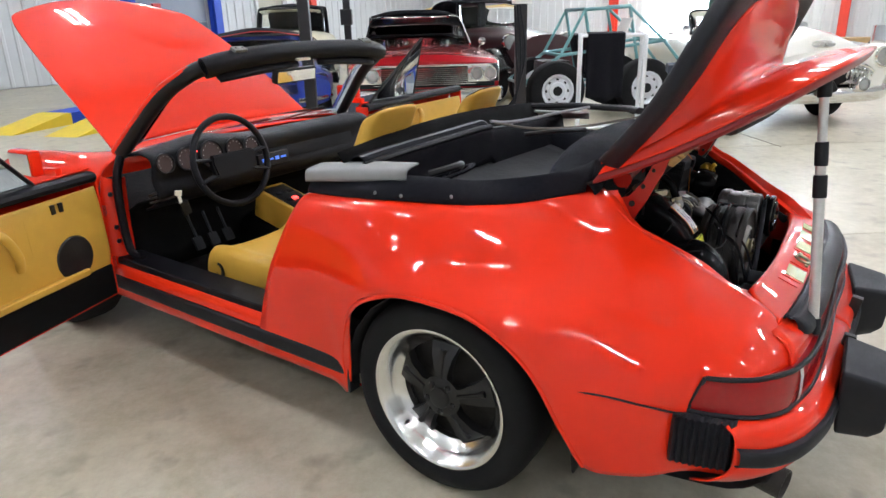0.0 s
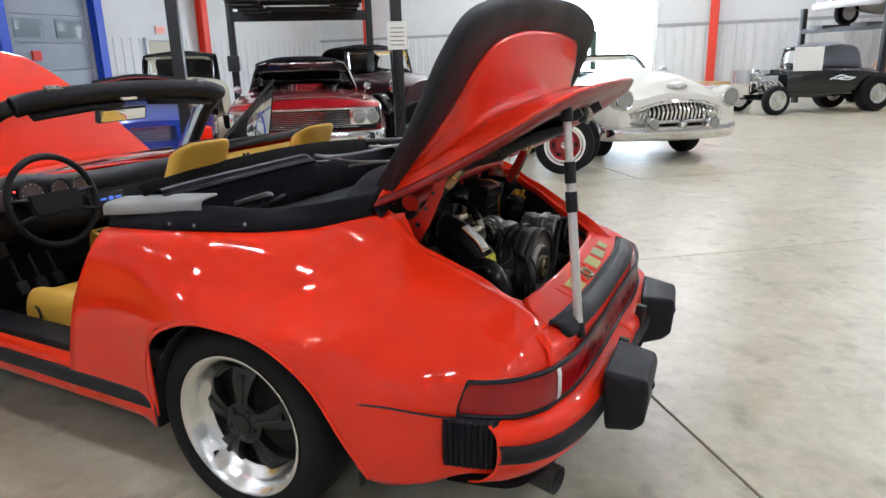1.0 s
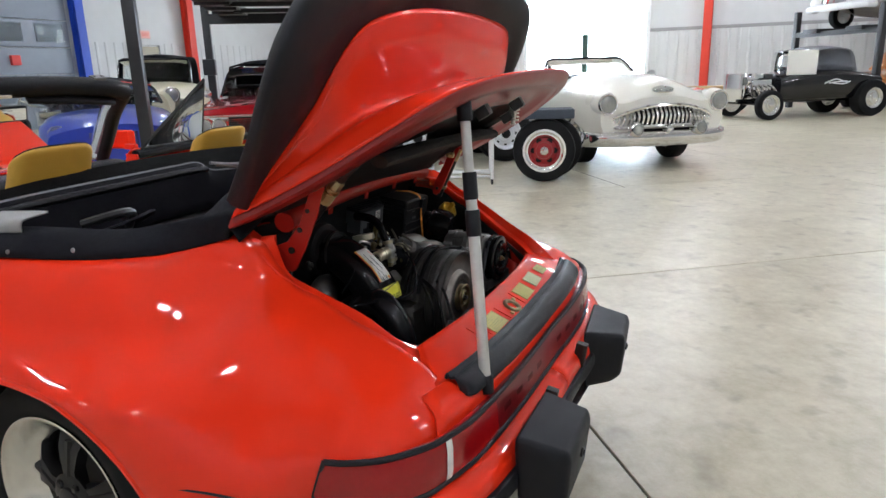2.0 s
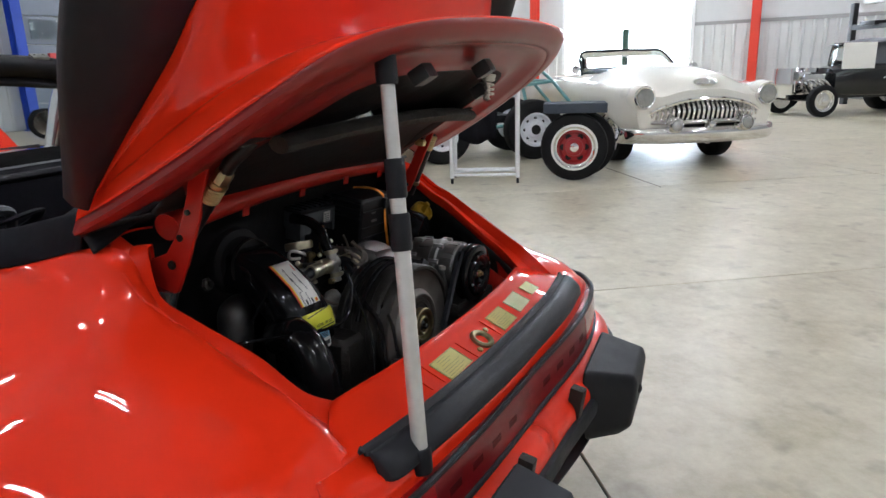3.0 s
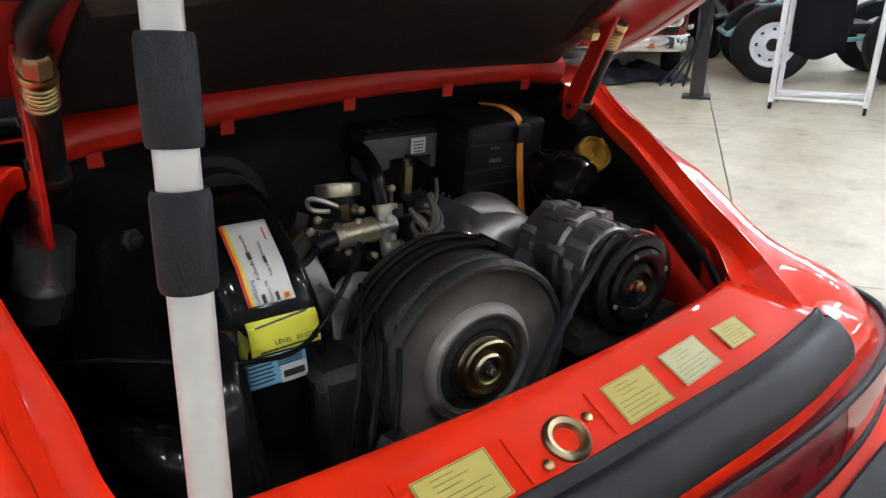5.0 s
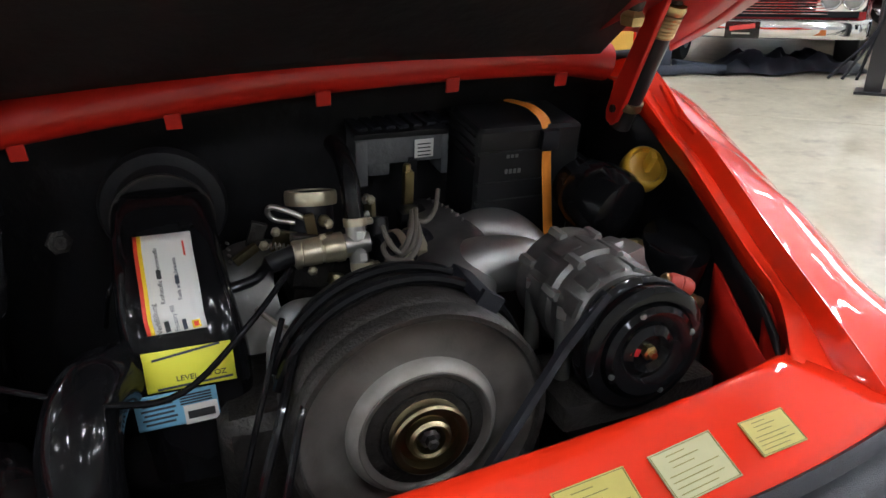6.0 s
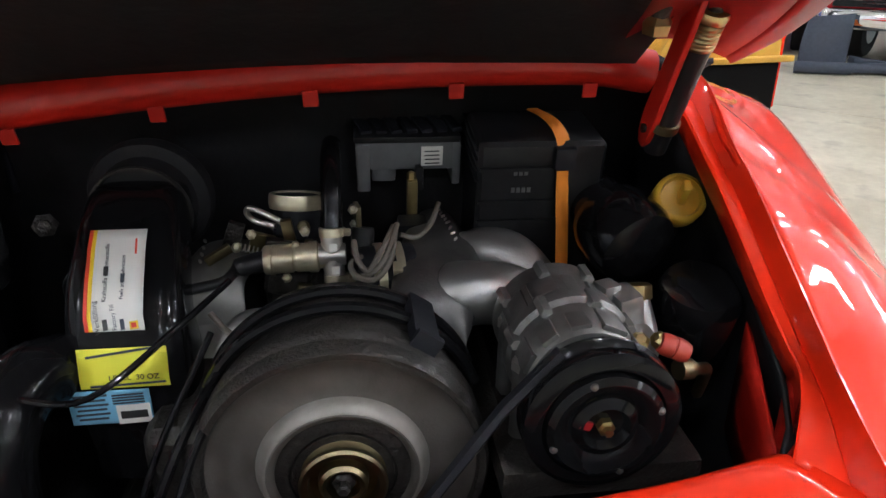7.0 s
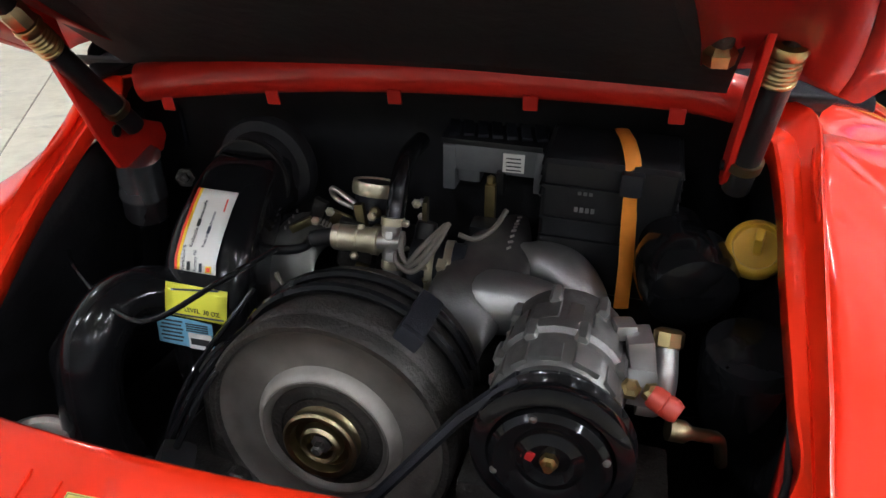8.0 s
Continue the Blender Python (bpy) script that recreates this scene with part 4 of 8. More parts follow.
# hinges: straight red arms, black struts with coil ends, bent steel links
for s in (-1, 1):
    base, d = (Vector((.358, -.323, .826)), Vector((.004, -.075, .150)).normalized()) if s > 0 else (Vector((-.372, -.318, .795)), Vector((-.012, -.075, .185)).normalized())
    across = Vector((0, -d.z, d.y)).normalized()
    m = Matrix((d, across, d.cross(across))).transposed().to_4x4()
    m.translation = base
    bm = BM()
    if s < 0:
        m = Matrix(((-.10, 0, -.995, -.362), (.995, 0, -.10, -.310), (0, 1, 0, .790), (0, 0, 0, 1)))
        prism(bm, [(-.115, .190), (-.098, .203), (-.078, .195), (-.066, .150), (-.040, .090), (-.004, .046), (.060, .022), (.088, .012), (.094, -.008), (.080, -.026), (.020, -.034), (-.018, -.022), (-.048, .030), (-.086, .110)], .007, m)
        m = m @ Matrix.Rotation(radians(118), 4, "Z")
    else:
        prism(bm, [(-.010, -.006), (.0, -.013), (.03, -.017), (.07, -.014), (.13, -.012), (.205, -.012), (.222, -.006), (.222, .008), (.205, .013), (.13, .013), (.07, .013), (.03, .014), (.0, .012), (-.010, .006)], .007, m)
    h = part("hinge_arm", bm, RED_IN, car, "red painted lid hinge arm", bevel=.0015)
    for f, r in ((.012, .005),) if s > 0 else ((.030, .008), (.085, .006), (.135, .005)):
        bm = BM()
        lathe(bm, [(0, -.003), (r, -.003), (r, .010), (0, .010)], m @ pose(f, 0, 0), 14)
        part("hinge_bolt", bm, DIRTY, h)
    a, b = (Vector((.374, -.322, .812)), Vector((.383, -.391, .958))) if s > 0 else (Vector((-.346, -.306, .820)), Vector((-.343, -.432, .957)))
    bm = BM()
    rod(bm, a, a.lerp(b, .88), .0135, 16)
    rod(bm, a.lerp(b, .86), b, .010, 12)
    st = part("gas_strut", bm, PLASTIC, car, "black lid strut with brass coil end")
    dd = (b - a).normalized()
    u, v = ring_frame(dd)
    bm = BM()
    tube(bm, [a.lerp(b, .80 + .0018 * k) + .0125 * (u * math.cos(k * .42) + v * math.sin(k * .42)) for k in range(84)], .0031, 8)
    part("coil_end", bm, ZINC, st)
    bm = BM()
    lathe(bm, [(.009, 0), (.015, .001), (.0165, .006), (.015, .011), (.009, .012)], along(a.lerp(b, .96), dd), 20)
    part("strut_collar", bm, ZINC, st)
    bm = BM()
    lathe(bm, [(.0125, 0), (.0165, 0), (.0165, .010), (.0125, .010)], along(a.lerp(b, .18), dd), 20)
    part("strut_clamp", bm, BRASSOLD, st)
    if s < 0:
        bm = BM()
        lathe(bm, [(.009, 0), (.0145, .001), (.0150, .020), (.0125, .024), (.009, .024)], along(b + dd * .004, dd), 8)
        part("strut_sleeve", bm, BRASSOLD, st)
        bm = BM()
        tube(bm, spline([b + dd * .02, b + dd * .05, b + dd * .075 + Vector((.012, 0, 0)), b + dd * .085 + Vector((.030, 0, .010))], 5), .012, 12)
        part("strut_head", bm, PLASTIC, st)
        continue
    bm = BM()
    tube(bm, spline([b, b + Vector((0, -.018, .030)), b + Vector((-.024, -.026, .044)), b + Vector((-.046, -.016, .028)), b + Vector((-.052, 0, -.004))], 5), .0085, 12)
    part("hinge_link", bm, DIRTY, h)
    bm = BM()
    lathe(bm, [(0, 0), (.013, 0), (.0145, .010), (.010, .016), (0, .016)], along(b + Vector((-.052, .002, -.016)), (0, -.2, 1)), 6)
    part("hinge_nut", bm, ZINC, h)

# ---- the pole that holds the lid up ----
prop = thing("prop_pole", "telescopic metal pole with black grips propping the engine lid", "prop pole", (-.340, -.785, .545))
P0, P1 = Vector((0, 0, 0)), Vector((.053, .064, .585))
seg = lambda f: P0.lerp(P1, f)
for name, f0, f1, r, mt in (("rubber_foot", .0, .065, .0170, RUBBER), ("lower_tube", .055, .57, .0120, POLEWHITE), ("grip", .561, .651, .0155, RUBBER), ("middle_tube", .645, .70, .0115, POLEWHITE),
                            ("grip", .687, .780, .0148, RUBBER), ("upper_tube", .775, .97, .0103, POLEWHITE), ("rubber_tip", .95, 1.03, .0155, RUBBER)):
    bm = BM()
    lathe(bm, [(r * .93, 0), (r, .004), (r, (P1 - P0).length * (f1 - f0) - .004), (r * .93, (P1 - P0).length * (f1 - f0))], along(seg(f0), P1 - P0), 20)
    part(name, bm, mt, prop)

lid.matrix_basis = pose(0, 0, -.015)
from mathutils.bvhtree import BVHTree

# ---- engine ----
bm = BM()
box(bm, (.34, .22, .16), (0, -.40, .57), bevel=.03, seg=3)
box(bm, (.46, .30, .10), (0, -.45, .47), bevel=.03, seg=3)
engine = part("engine", bm, DIRTY, car, "oily dark flat engine with belts and hoses")
PIVOT = Matrix.Translation((-.81, 0, .30))
engine.matrix_basis = PIVOT @ Matrix.Rotation(radians(1.8), 4, "Y") @ PIVOT.inverted()
ep = lambda name, bm, mat, label="", **k: part(name, bm, mat, engine, label, **k)
EINV = engine.matrix_basis.inverted()


def W(x, y, z):
    """A place in the hall as the engine's own, tilted, coordinates."""
    return EINV @ Vector((x, y, z))


YAX = lambda x, y, z: along((x, y, z), (0, -1, 0))      # a pose whose z axis points to the rear

FX, FZ = .012, .636
grow = lambda prof: [(r * (1 + .088 * min(1, max(0, (r - .07) / .035))), h) for r, h in prof]
bm = BM()
lathe(bm, grow([(.110, -.105), (.114, -.10), (.115, -.088), (.111, -.084), (.111, -.066), (.115, -.062), (.115, -.05), (.111, -.046), (.111, -.03), (.115, -.026), (.116, -.012), (.114, -.006), (.111, -.002), (.107, -.012), (.100, -.10)]), YAX(FX, -.542, FZ), 56)
ep("fan_shroud", bm, DIRTY, "dark ribbed fan shroud")
bm = BM()
lathe(bm, grow([(.100, -.10), (.102, -.02), (.110, -.004), (.1135, .004), (.1125, .010), (.108, .011), (.105, .006), (.100, .001), (.085, .000), (.074, .0015), (.070, .005), (.0675, .011), (.064, .0145), (.060, .0135), (.057, .008), (.055, -.003), (.050, -.006)]), YAX(FX, -.549, FZ), 80)
ep("fan_housing", bm, FANGREY, "grey cast fan housing disc with a raised ring", sharp=50)
bm = BM()
lathe(bm, [(.1150, -.004), (.1150, .0085), (.1170, .0125), (.1225, .0130), (.1255, .0090), (.1260, -.004)], YAX(FX, -.549, FZ), 72, closed=True)
ep("housing_rim", bm, DIRTY, "oily dark rim of the fan housing", sharp=50)
bm = BM()
lathe(bm, [(.0590, -.004), (.0590, .009), (.0605, .0125), (.0635, .0140), (.0675, .0125), (.0715, .0075), (.0745, .0020), (.0745, -.004)], YAX(FX, -.549, FZ), 72, closed=True)
ep("housing_ring", bm, FANRING, "lighter grey raised ring", sharp=60)
bm = BM()
lathe(bm, [(.0600, -.004), (.0600, .0085), (.054, .0105), (.046, .0110), (.0455, .0085), (.0435, .0085), (.043, .0110), (.036, .0105), (.036, -.004)], YAX(FX, -.549, FZ), 56)
ep("hub_recess", bm, DIRTY, "dark oily ring round the pulley", sharp=40)
bm = BM()
lathe(bm, [(.030, -.008), (.0365, -.006), (.0375, -.001), (.0340, .003), (.0335, .006), (.0365, .010), (.0375, .014), (.0350, .016), (.0300, .015), (.0285, .006), (.0215, .005), (.0205, .013), (.0175, .016), (.0145, .014), (.0135, .004), (0, .004)], YAX(FX, -.559, FZ), 48)
ep("fan_pulley", bm, BRASSOLD, "brassy fan belt pulley", sharp=35)
bm = BM()
lathe(bm, [(0, 0), (.0105, 0), (.0105, .010), (.006, .012), (.006, .019), (.004, .021), (0, .021)], YAX(FX, -.560, FZ), 6)
ep("pulley_nut", bm, DIRTY)
bm = BM()
lathe(bm, [(.008, 0), (.012, .0), (.013, .012), (.010, .016), (.0045, .016), (.0045, .005), (0, .005)], YAX(FX - .095, -.565, FZ - .070), 16)
ep("housing_foot", bm, DIRTY)
for k in range(11):
    bm = BM()
    a = 2 * math.pi * k / 11
    box(bm, (.052, .004, .05), (FX + .082 * math.cos(a), -0.506, FZ + .082 * math.sin(a)), (35, -math.degrees(a), 0))
    ep("fan_blade", bm, DIRTY)
for a0, rr in ((42, .1275), (44, .1285)):
    bm = BM()
    tube(bm, [(FX + rr * math.cos(radians(t)), -0.466 - (.032 if a0 == 44 else 0), FZ + rr * math.sin(radians(t))) for t in range(20, 165, 6)], .0055, 8)
    ep("shroud_hose", bm, GLOSSBLACK)
bm = BM()
box(bm, (.026, .072, .012), (FX + .072, -0.494, FZ + .1085), (0, 33, 0), bevel=.004)
box(bm, (.026, .008, .040), (FX + .067, -0.531, FZ + .100), (0, 33, 0), bevel=.003)
ep("shroud_bracket", bm, RUBBER)
# fan belt and compressor belt
bm = BM()
tube(bm, [(.190, -0.566, .752), (.145, -0.572, .705), (.06, -0.582, .585), (.02, -0.582, .53)], .0075, 6, flat=.7)
ep("compressor_belt", bm, RUBBER)

# compressor
CX, CZ = .223, .698
bm = BM()
lathe(bm, [(.058, 0), (.0655, .002), (.067, .007), (.064, .010), (.060, .012), (.064, .016), (.0665, .020), (.066, .028), (.061, .031), (.052, .031), (.047, .024), (.030, .024)], YAX(CX, -0.562, CZ), 56)
comp = ep("compressor_pulley", bm, GLOSSBLACK, "black compressor pulley", sharp=45)
bm = BM()
lathe(bm, [(.0, .030), (.016, .030), (.020, .037), (.028, .033), (.034, .037), (.044, .039), (.049, .035), (.049, .028)], YAX(CX, -0.562, CZ), 48)
ep("clutch_plate", bm, GLOSSBLACK)
for k in range(4):
    a = radians(90 * k + 20)
    bm = BM()
    lathe(bm, [(0, 0), (.0034, 0), (.003, .002), (0, .003)], YAX(CX + .0455 * math.cos(a), -0.599, CZ + .0455 * math.sin(a)), 12)
    ep("clutch_rivet", bm, GREYCAST)
bm = BM()
lathe(bm, [(0, 0), (.0075, 0), (.0075, .006), (.004, .007), (.004, .012), (0, .012)], YAX(CX, -0.592, CZ), 6)
ep("clutch_bolt", bm, ZINC)
bm = BM()
box(bm, (.010, .003, .008), (CX - .017, -0.5965, CZ + .004), (0, 20, 0), bevel=.001)
ep("red_paint_mark", bm, WHEELRED)
bm = BM()
lathe(bm, [(.030, 0), (.050, -.004), (.055, -.012), (.056, -.045), (.060, -.050), (.060, -.062), (.056, -.066), (.055, -.105), (.058, -.110), (.058, -.122), (.050, -.130), (.02, -.135)], YAX(CX - .004, -0.557, CZ + .012), 40)
ep("compressor_body", bm, GREYCAST, "cast aluminium compressor body", sharp=35)
for a, y, w, d in ((8, -.535, .020, .030), (8, -.470, .026, .034), (38, -.536, .016, .026), (52, -.478, .030, .026), (66, -.535, .024, .030), (84, -.476, .014, .040), (98, -.537, .018, .024), (112, -.470, .026, .030),
                   (128, -.536, .016, .028), (142, -.474, .020, .036), (158, -.535, .020, .030), (170, -.470, .020, .030)):
    c, s_ = math.cos(radians(a)), math.sin(radians(a))
    bm = BM()
    box(bm, (w, d, .010), (CX - .004 + .0513 * c, y, CZ + .012 + .0513 * s_), (0, 90 - a, 0), bevel=.0025, seg=2)
    ep("compressor_pad", bm, GREYCAST)
for a, y in ((30, -.507), (75, -.507), (120, -.507), (160, -.507), (20, -.447), (60, -.447), (105, -.447), (150, -.447)):
    c, s_ = math.cos(radians(a)), math.sin(radians(a))
    bm = BM()
    lathe(bm, [(0, -.012), (.0065, -.012), (.0065, .010), (.005, .012), (0, .012)], YAX(CX - .004 + .0572 * c, y, CZ + .012 + .0572 * s_), 6)
    ep("case_bolt", bm, CAST)
for x, y, z in (W(.184, -.460, .683), W(.182, -.530, .682)):
    bm = BM()
    rod(bm, (x, y, z - .075), (x, y, z), .009, 12)
    ep("compressor_stud", bm, CAST)
    bm = BM()
    lathe(bm, [(0, 0), (.0105, 0), (.0105, .009), (.006, .011), (0, .011)], pose(x, y, z), 6)
    ep("stud_bolt", bm, STEEL)
bm = BM()
box(bm, (.18, .10, .03), (.235, -0.532, .628), bevel=.008)
ep("compressor_bracket", bm, DIRTY)
bm = BM()
box(bm, (.024, .034, .050), W(.300, -.463, .690), (0, -12, 8), bevel=.005)
box(bm, (.036, .028, .022), W(.298, -.492, .676), bevel=.005)
box(bm, (.020, .020, .016), W(.282, -.455, .712), (0, 0, 20), bevel=.004)
ep("valve_block", bm, CASTLIGHT, "cast aluminium fitting block")
bm = BM()
tube(bm, spline([W(.300, -.487, .655), W(.318, -.484, .655), W(.325, -.464, .664), W(.324, -.440, .688)], 4), .0105, 14)
ep("pipe_elbow", bm, CASTLIGHT)
bm = BM()
lathe(bm, [(.011, 0), (.0145, .003), (.0145, .016), (.010, .019), (0, .019)], along(W(.324, -.438, .687), (0, .45, 1)), 8)
ep("pipe_nut", bm, ZINC)
for q, d in ((W(.292, -.515, .688), (0, -.6, 1)), (W(.309, -.520, .690), (.2, -.5, 1))):
    bm = BM()
    lathe(bm, [(0, 0), (.009, 0), (.009, .007), (.005, .010), (0, .010)], along(q, d), 6)
    ep("port_nut", bm, ZINC)
bm = BM()
lathe(bm, [(0, 0), (.009, 0), (.0105, .004), (.0105, .012), (.0095, .013), (.0105, .014), (.0105, .022), (.008, .027), (0, .027)], along(W(.308, -.524, .694), (.85, -.30, -.30)), 18)
ep("service_cap", bm, material("red_service_cap", (.42, .045, .025), .45, grain=.1, scale=60), "dull red service cap")
bm = BM()
tube(bm, spline([W(.325, -.532, .668), W(.350, -.525, .662), W(.372, -.50, .640), W(.385, -.47, .59)], 4), [.010] * 3 + [.006] * 10, 10)
ep("refrigerant_pipe", bm, BRASSOLD)
bm = BM()
lathe(bm, [(0, 0), (.040, 0), (.044, .006), (.044, .085), (.040, .095), (0, .098)], along(W(.405, -.40, .600), (-.1, -.25, 1)), 32)
filt = ep("oil_filter", bm, GLOSSBLACK, "black oil filter canister")
for x, y, z, w in ((.385, -.447, .672, .010), (.398, -.448, .655, .016), (.380, -.448, .655, .008)):
    bm = BM()
    box(bm, (w, .0008, .003 if z < .66 else .010), W(x, y, z), (-14, 0, 0))
    ep("print_bar", bm, PAPER)

# black air box with its labels
bm = BM()
N = [(-.196, -.270, .776), (-.196, -.315, .780), (-.194, -.362, .755), (-.191, -.402, .720), (-.186, -.420, .682), (-.184, -.424, .626), (-.184, -.424, .565)]
AX = []
for (x, y, z), hw, hd in zip(N, (.048, .050, .052, .055, .056, .054, .050), (.040, .040, .040, .041, .043, .044, .042)):
    AX.append((x, y, z, hw, hd))
rows = []
for i, (x, y, z, hw, hd) in enumerate(AX):
    q0, q1 = Vector(N[max(i - 1, 0)]), Vector(N[min(i + 1, len(N) - 1)])
    d = (q1 - q0).normalized()
    nrm = Vector((1, 0, 0)).cross(d).normalized()
    ring = []
    for k in range(16):
        a = 2 * math.pi * k / 16
        c, s_ = math.cos(a), math.sin(a)
        e = .55
        ring.append(Vector((x, y, z)) + Vector((1, 0, 0)) * hw * math.copysign(abs(c) ** e, c) + nrm * hd * math.copysign(abs(s_) ** e, s_))
    rows.append(ring)
surf(bm, rows, 4, 2, closed_v=True)
airbox = ep("air_duct", bm, GLOSSBLACK, "glossy black air duct with paper labels", sharp=60)
bm = BM()
lathe(bm, [(.040, 0), (.047, .0), (.050, .006), (.047, .012), (.050, .018), (.052, .026), (.064, .030), (.068, .040), (.066, .05), (.03, .06)], along((-.196, -.310, .786), (0, .97, .02)), 36)
ep("duct_collar", bm, BAY, "black ribbed rubber duct collar")
bm = BM()
lathe(bm, [(.050, 0), (.0525, 0), (.0525, .007), (.050, .007)], along((-.196, -.318, .784), (0, 1, .0)), 36, closed=True)
ep("hose_clamp", bm, DIRTY)


def curved_label(name, mat, y0, y1, x0, x1, label, lift=.0012):
    """A paper label that bends over the duct between two lines along it."""
    bm = BM()
    rows = []
    for k in range(9):
        f = y0 + (y1 - y0) * k / 8
        i = min(int(f), len(N) - 2)
        g = f - i
        p, q = Vector(N[i]), Vector(N[i + 1])
        c = p.lerp(q, g)
        d = (q - p).normalized()
        nrm = Vector((1, 0, 0)).cross(d).normalized()
        if nrm.z < 0 and nrm.y > 0:
            nrm = -nrm
        if nrm.y > 0.3:
            nrm = -nrm
        hd = AX[i][4] + (AX[i + 1][4] - AX[i][4]) * g + lift + .0035
        rows.append([c + Vector((x, 0, 0)) + nrm * hd for x in (x0, (x0 + x1) / 2, x1)])
    surf(bm, rows, 2, 2)
    return part(name, bm, mat, engine, label, solid=.0006)


curved_label("fill_label", PAPER, 1.98, 3.42, -.021, .024, "white paper label with an orange and yellow edge")
curved_label("label_edge", INKYELLOW, 1.98, 3.42, -.0245, -.021, "")
curved_label("label_edge", INKRED, 1.98, 3.42, -.028, -.0245, "")
curved_label("level_label", LABELYELLOW, 3.78, 4.20, -.038, .040, "bright yellow level label")
curved_label("notice_label", LABELBLUE, 4.24, 4.86, -.052, .020, "light blue notice label")


def on_duct(f, x, lift=.0062):
    i = min(int(f), len(N) - 2)
    p, q = Vector(N[i]), Vector(N[i + 1])
    d = (q - p).normalized()
    nrm = Vector((1, 0, 0)).cross(d).normalized()
    if nrm.y > 0.3 or nrm.z < 0:
        nrm = -nrm
    c = p.lerp(q, f - i) + Vector((x, 0, 0)) + nrm * (AX[i][4] + (AX[i + 1][4] - AX[i][4]) * (f - i) + lift)
    return c, d, nrm


def duct_words(text, size, f, x, mat):
    c, d, nrm = on_duct(f, x)
    m = Matrix.Translation(c) @ Matrix((-d, nrm.cross(-d), nrm)).transposed().to_4x4()
    words("print", text, size, m, mat, engine)


def duct_bar(name, f, x, w, h, mat, lift=.0062):
    c, d, nrm = on_duct(f, x, lift)
    m = Matrix.Translation(c) @ Matrix((-d, nrm.cross(-d), nrm)).transposed().to_4x4()
    bm = BM()
    bmesh.ops.create_cube(bm, size=1, matrix=m @ Matrix.Diagonal((w, h, .0003, 1)))
    ep(name, bm, mat)


duct_words("Werkf\u00fcllung", .0062, 3.12, -.0165, INK)
duct_bar("print_bar", 3.28, -.0095, .010, .0042, INK)
duct_words("Kraftstoffe und", .0055, 2.88, -.0095, INK)
duct_bar("print_bar", 2.62, -.0095, .009, .0042, INK)
duct_words("Schmierstoffe", .0052, 2.36, -.0095, INK)
duct_words("Factory Fill", .0054, 3.12, -.0015, FABRICBLUE)
duct_bar("print_bar", 3.28, .0055, .010, .0036, FABRICBLUE)
duct_words("Fuels and", .0050, 2.98, .0055, FABRICBLUE)
duct_bar("print_bar", 2.76, .0055, .009, .0036, FABRICBLUE)
duct_words("Lubricants", .0050, 2.52, .0055, FABRICBLUE)
duct_bar("print_bar", 2.15, .016, .016, .0018, INKRED)
duct_bar("print_disc", 3.30, .0155, .0075, .0075, INKYELLOW)
duct_bar("print_disc", 3.30, .0155, .0045, .0045, INKRED, .0066)


def flat_words(text, size, f, x, mat):
    c, d, nrm = on_duct(f, x)
    words("print", text, size, Matrix.Translation(c) @ Matrix((Vector((1, 0, 0)), nrm.cross(Vector((1, 0, 0))), nrm)).transposed().to_4x4(), mat, engine)


flat_words("LEVEL  30 OZ", .0075, 4.01, .010, INK)
duct_bar("print_bar", 3.88, .000, .0022, .060, FABRICBLUE)
duct_bar("print_bar", 4.13, .004, .0022, .066, FABRICBLUE)
for k in range(6):
    duct_bar("print_bar", 4.32 + .085 * k, -.032, .0022, .030 - .004 * (k % 2), FABRICBLUE)
for k in range(4):
    duct_bar("print_bar", 4.32 + .05 * k, .001, .0016, .028, FABRICBLUE)
duct_bar("print_panel", 4.68, .004, .020, .030, PAPER)
duct_bar("print_bar", 4.69, .004, .008, .024, INK, .0066)

# intake manifold: a flat-topped plenum arm and two swollen runners on the right, a runner on the left
def bulge(rows_in):
    """A swollen casting: rings of (place, half width, half height)."""
    bm = BM()
    power = lambda v: math.copysign(abs(v) ** .75, v)
    grid = surf(bm, [[W(*q) + Vector((hw * power(math.cos(a)), 0, 0)) + Vector((0, .45, .89)) * (hh * power(math.sin(a))) for a in [2 * math.pi * k / 12 for k in range(12)]] for q, hw, hh in rows_in], 4, 2, closed_v=True)
    bm.faces.new(grid[0])
    bm.faces.new(grid[-1])
    return bm


def swell(pts, radii, n=6):
    """A round casting along a bent line, swelling from radius to radius."""
    r = []
    for r0, r1 in zip(radii, radii[1:]):
        r += [r0 + (r1 - r0) * (.5 - .5 * math.cos(math.pi * k / n)) for k in range(n)]
    bm = BM()
    tube(bm, spline([W(*q) for q in pts], n), r + [radii[-1]], 20)
    return bm


DARKCAST = material("dark_cast_aluminium", (.15, .145, .14), .45, metal=.8, grain=.4, scale=35, bump=.1, bump_scale=300)
# Arm and runners are one casting; two greys paint in grime and light.
ep("plenum_arm", bulge((((.141, -.200, .702), .006, .006), ((.138, -.225, .702), .020, .014), ((.134, -.265, .700), .033, .020), ((.131, -.31, .697), .042, .024), ((.128, -.355, .693), .049, .027), ((.120, -.40, .684), .046, .030),
                         ((.112, -.435, .662), .036, .030), ((.11, -.45, .62), .03, .03))), DARKCAST, "dark grey cast aluminium intake plenum", sharp=80)
ep("intake_runner", swell(((.102, -.392, .672), (.118, -.389, .676), (.145, -.384, .680), (.178, -.385, .680), (.215, -.388, .672), (.242, -.40, .64), (.25, -.41, .59)), (.010, .028, .036, .034, .031, .030, .030)), CASTLIGHT, "swollen cast aluminium intake runner")
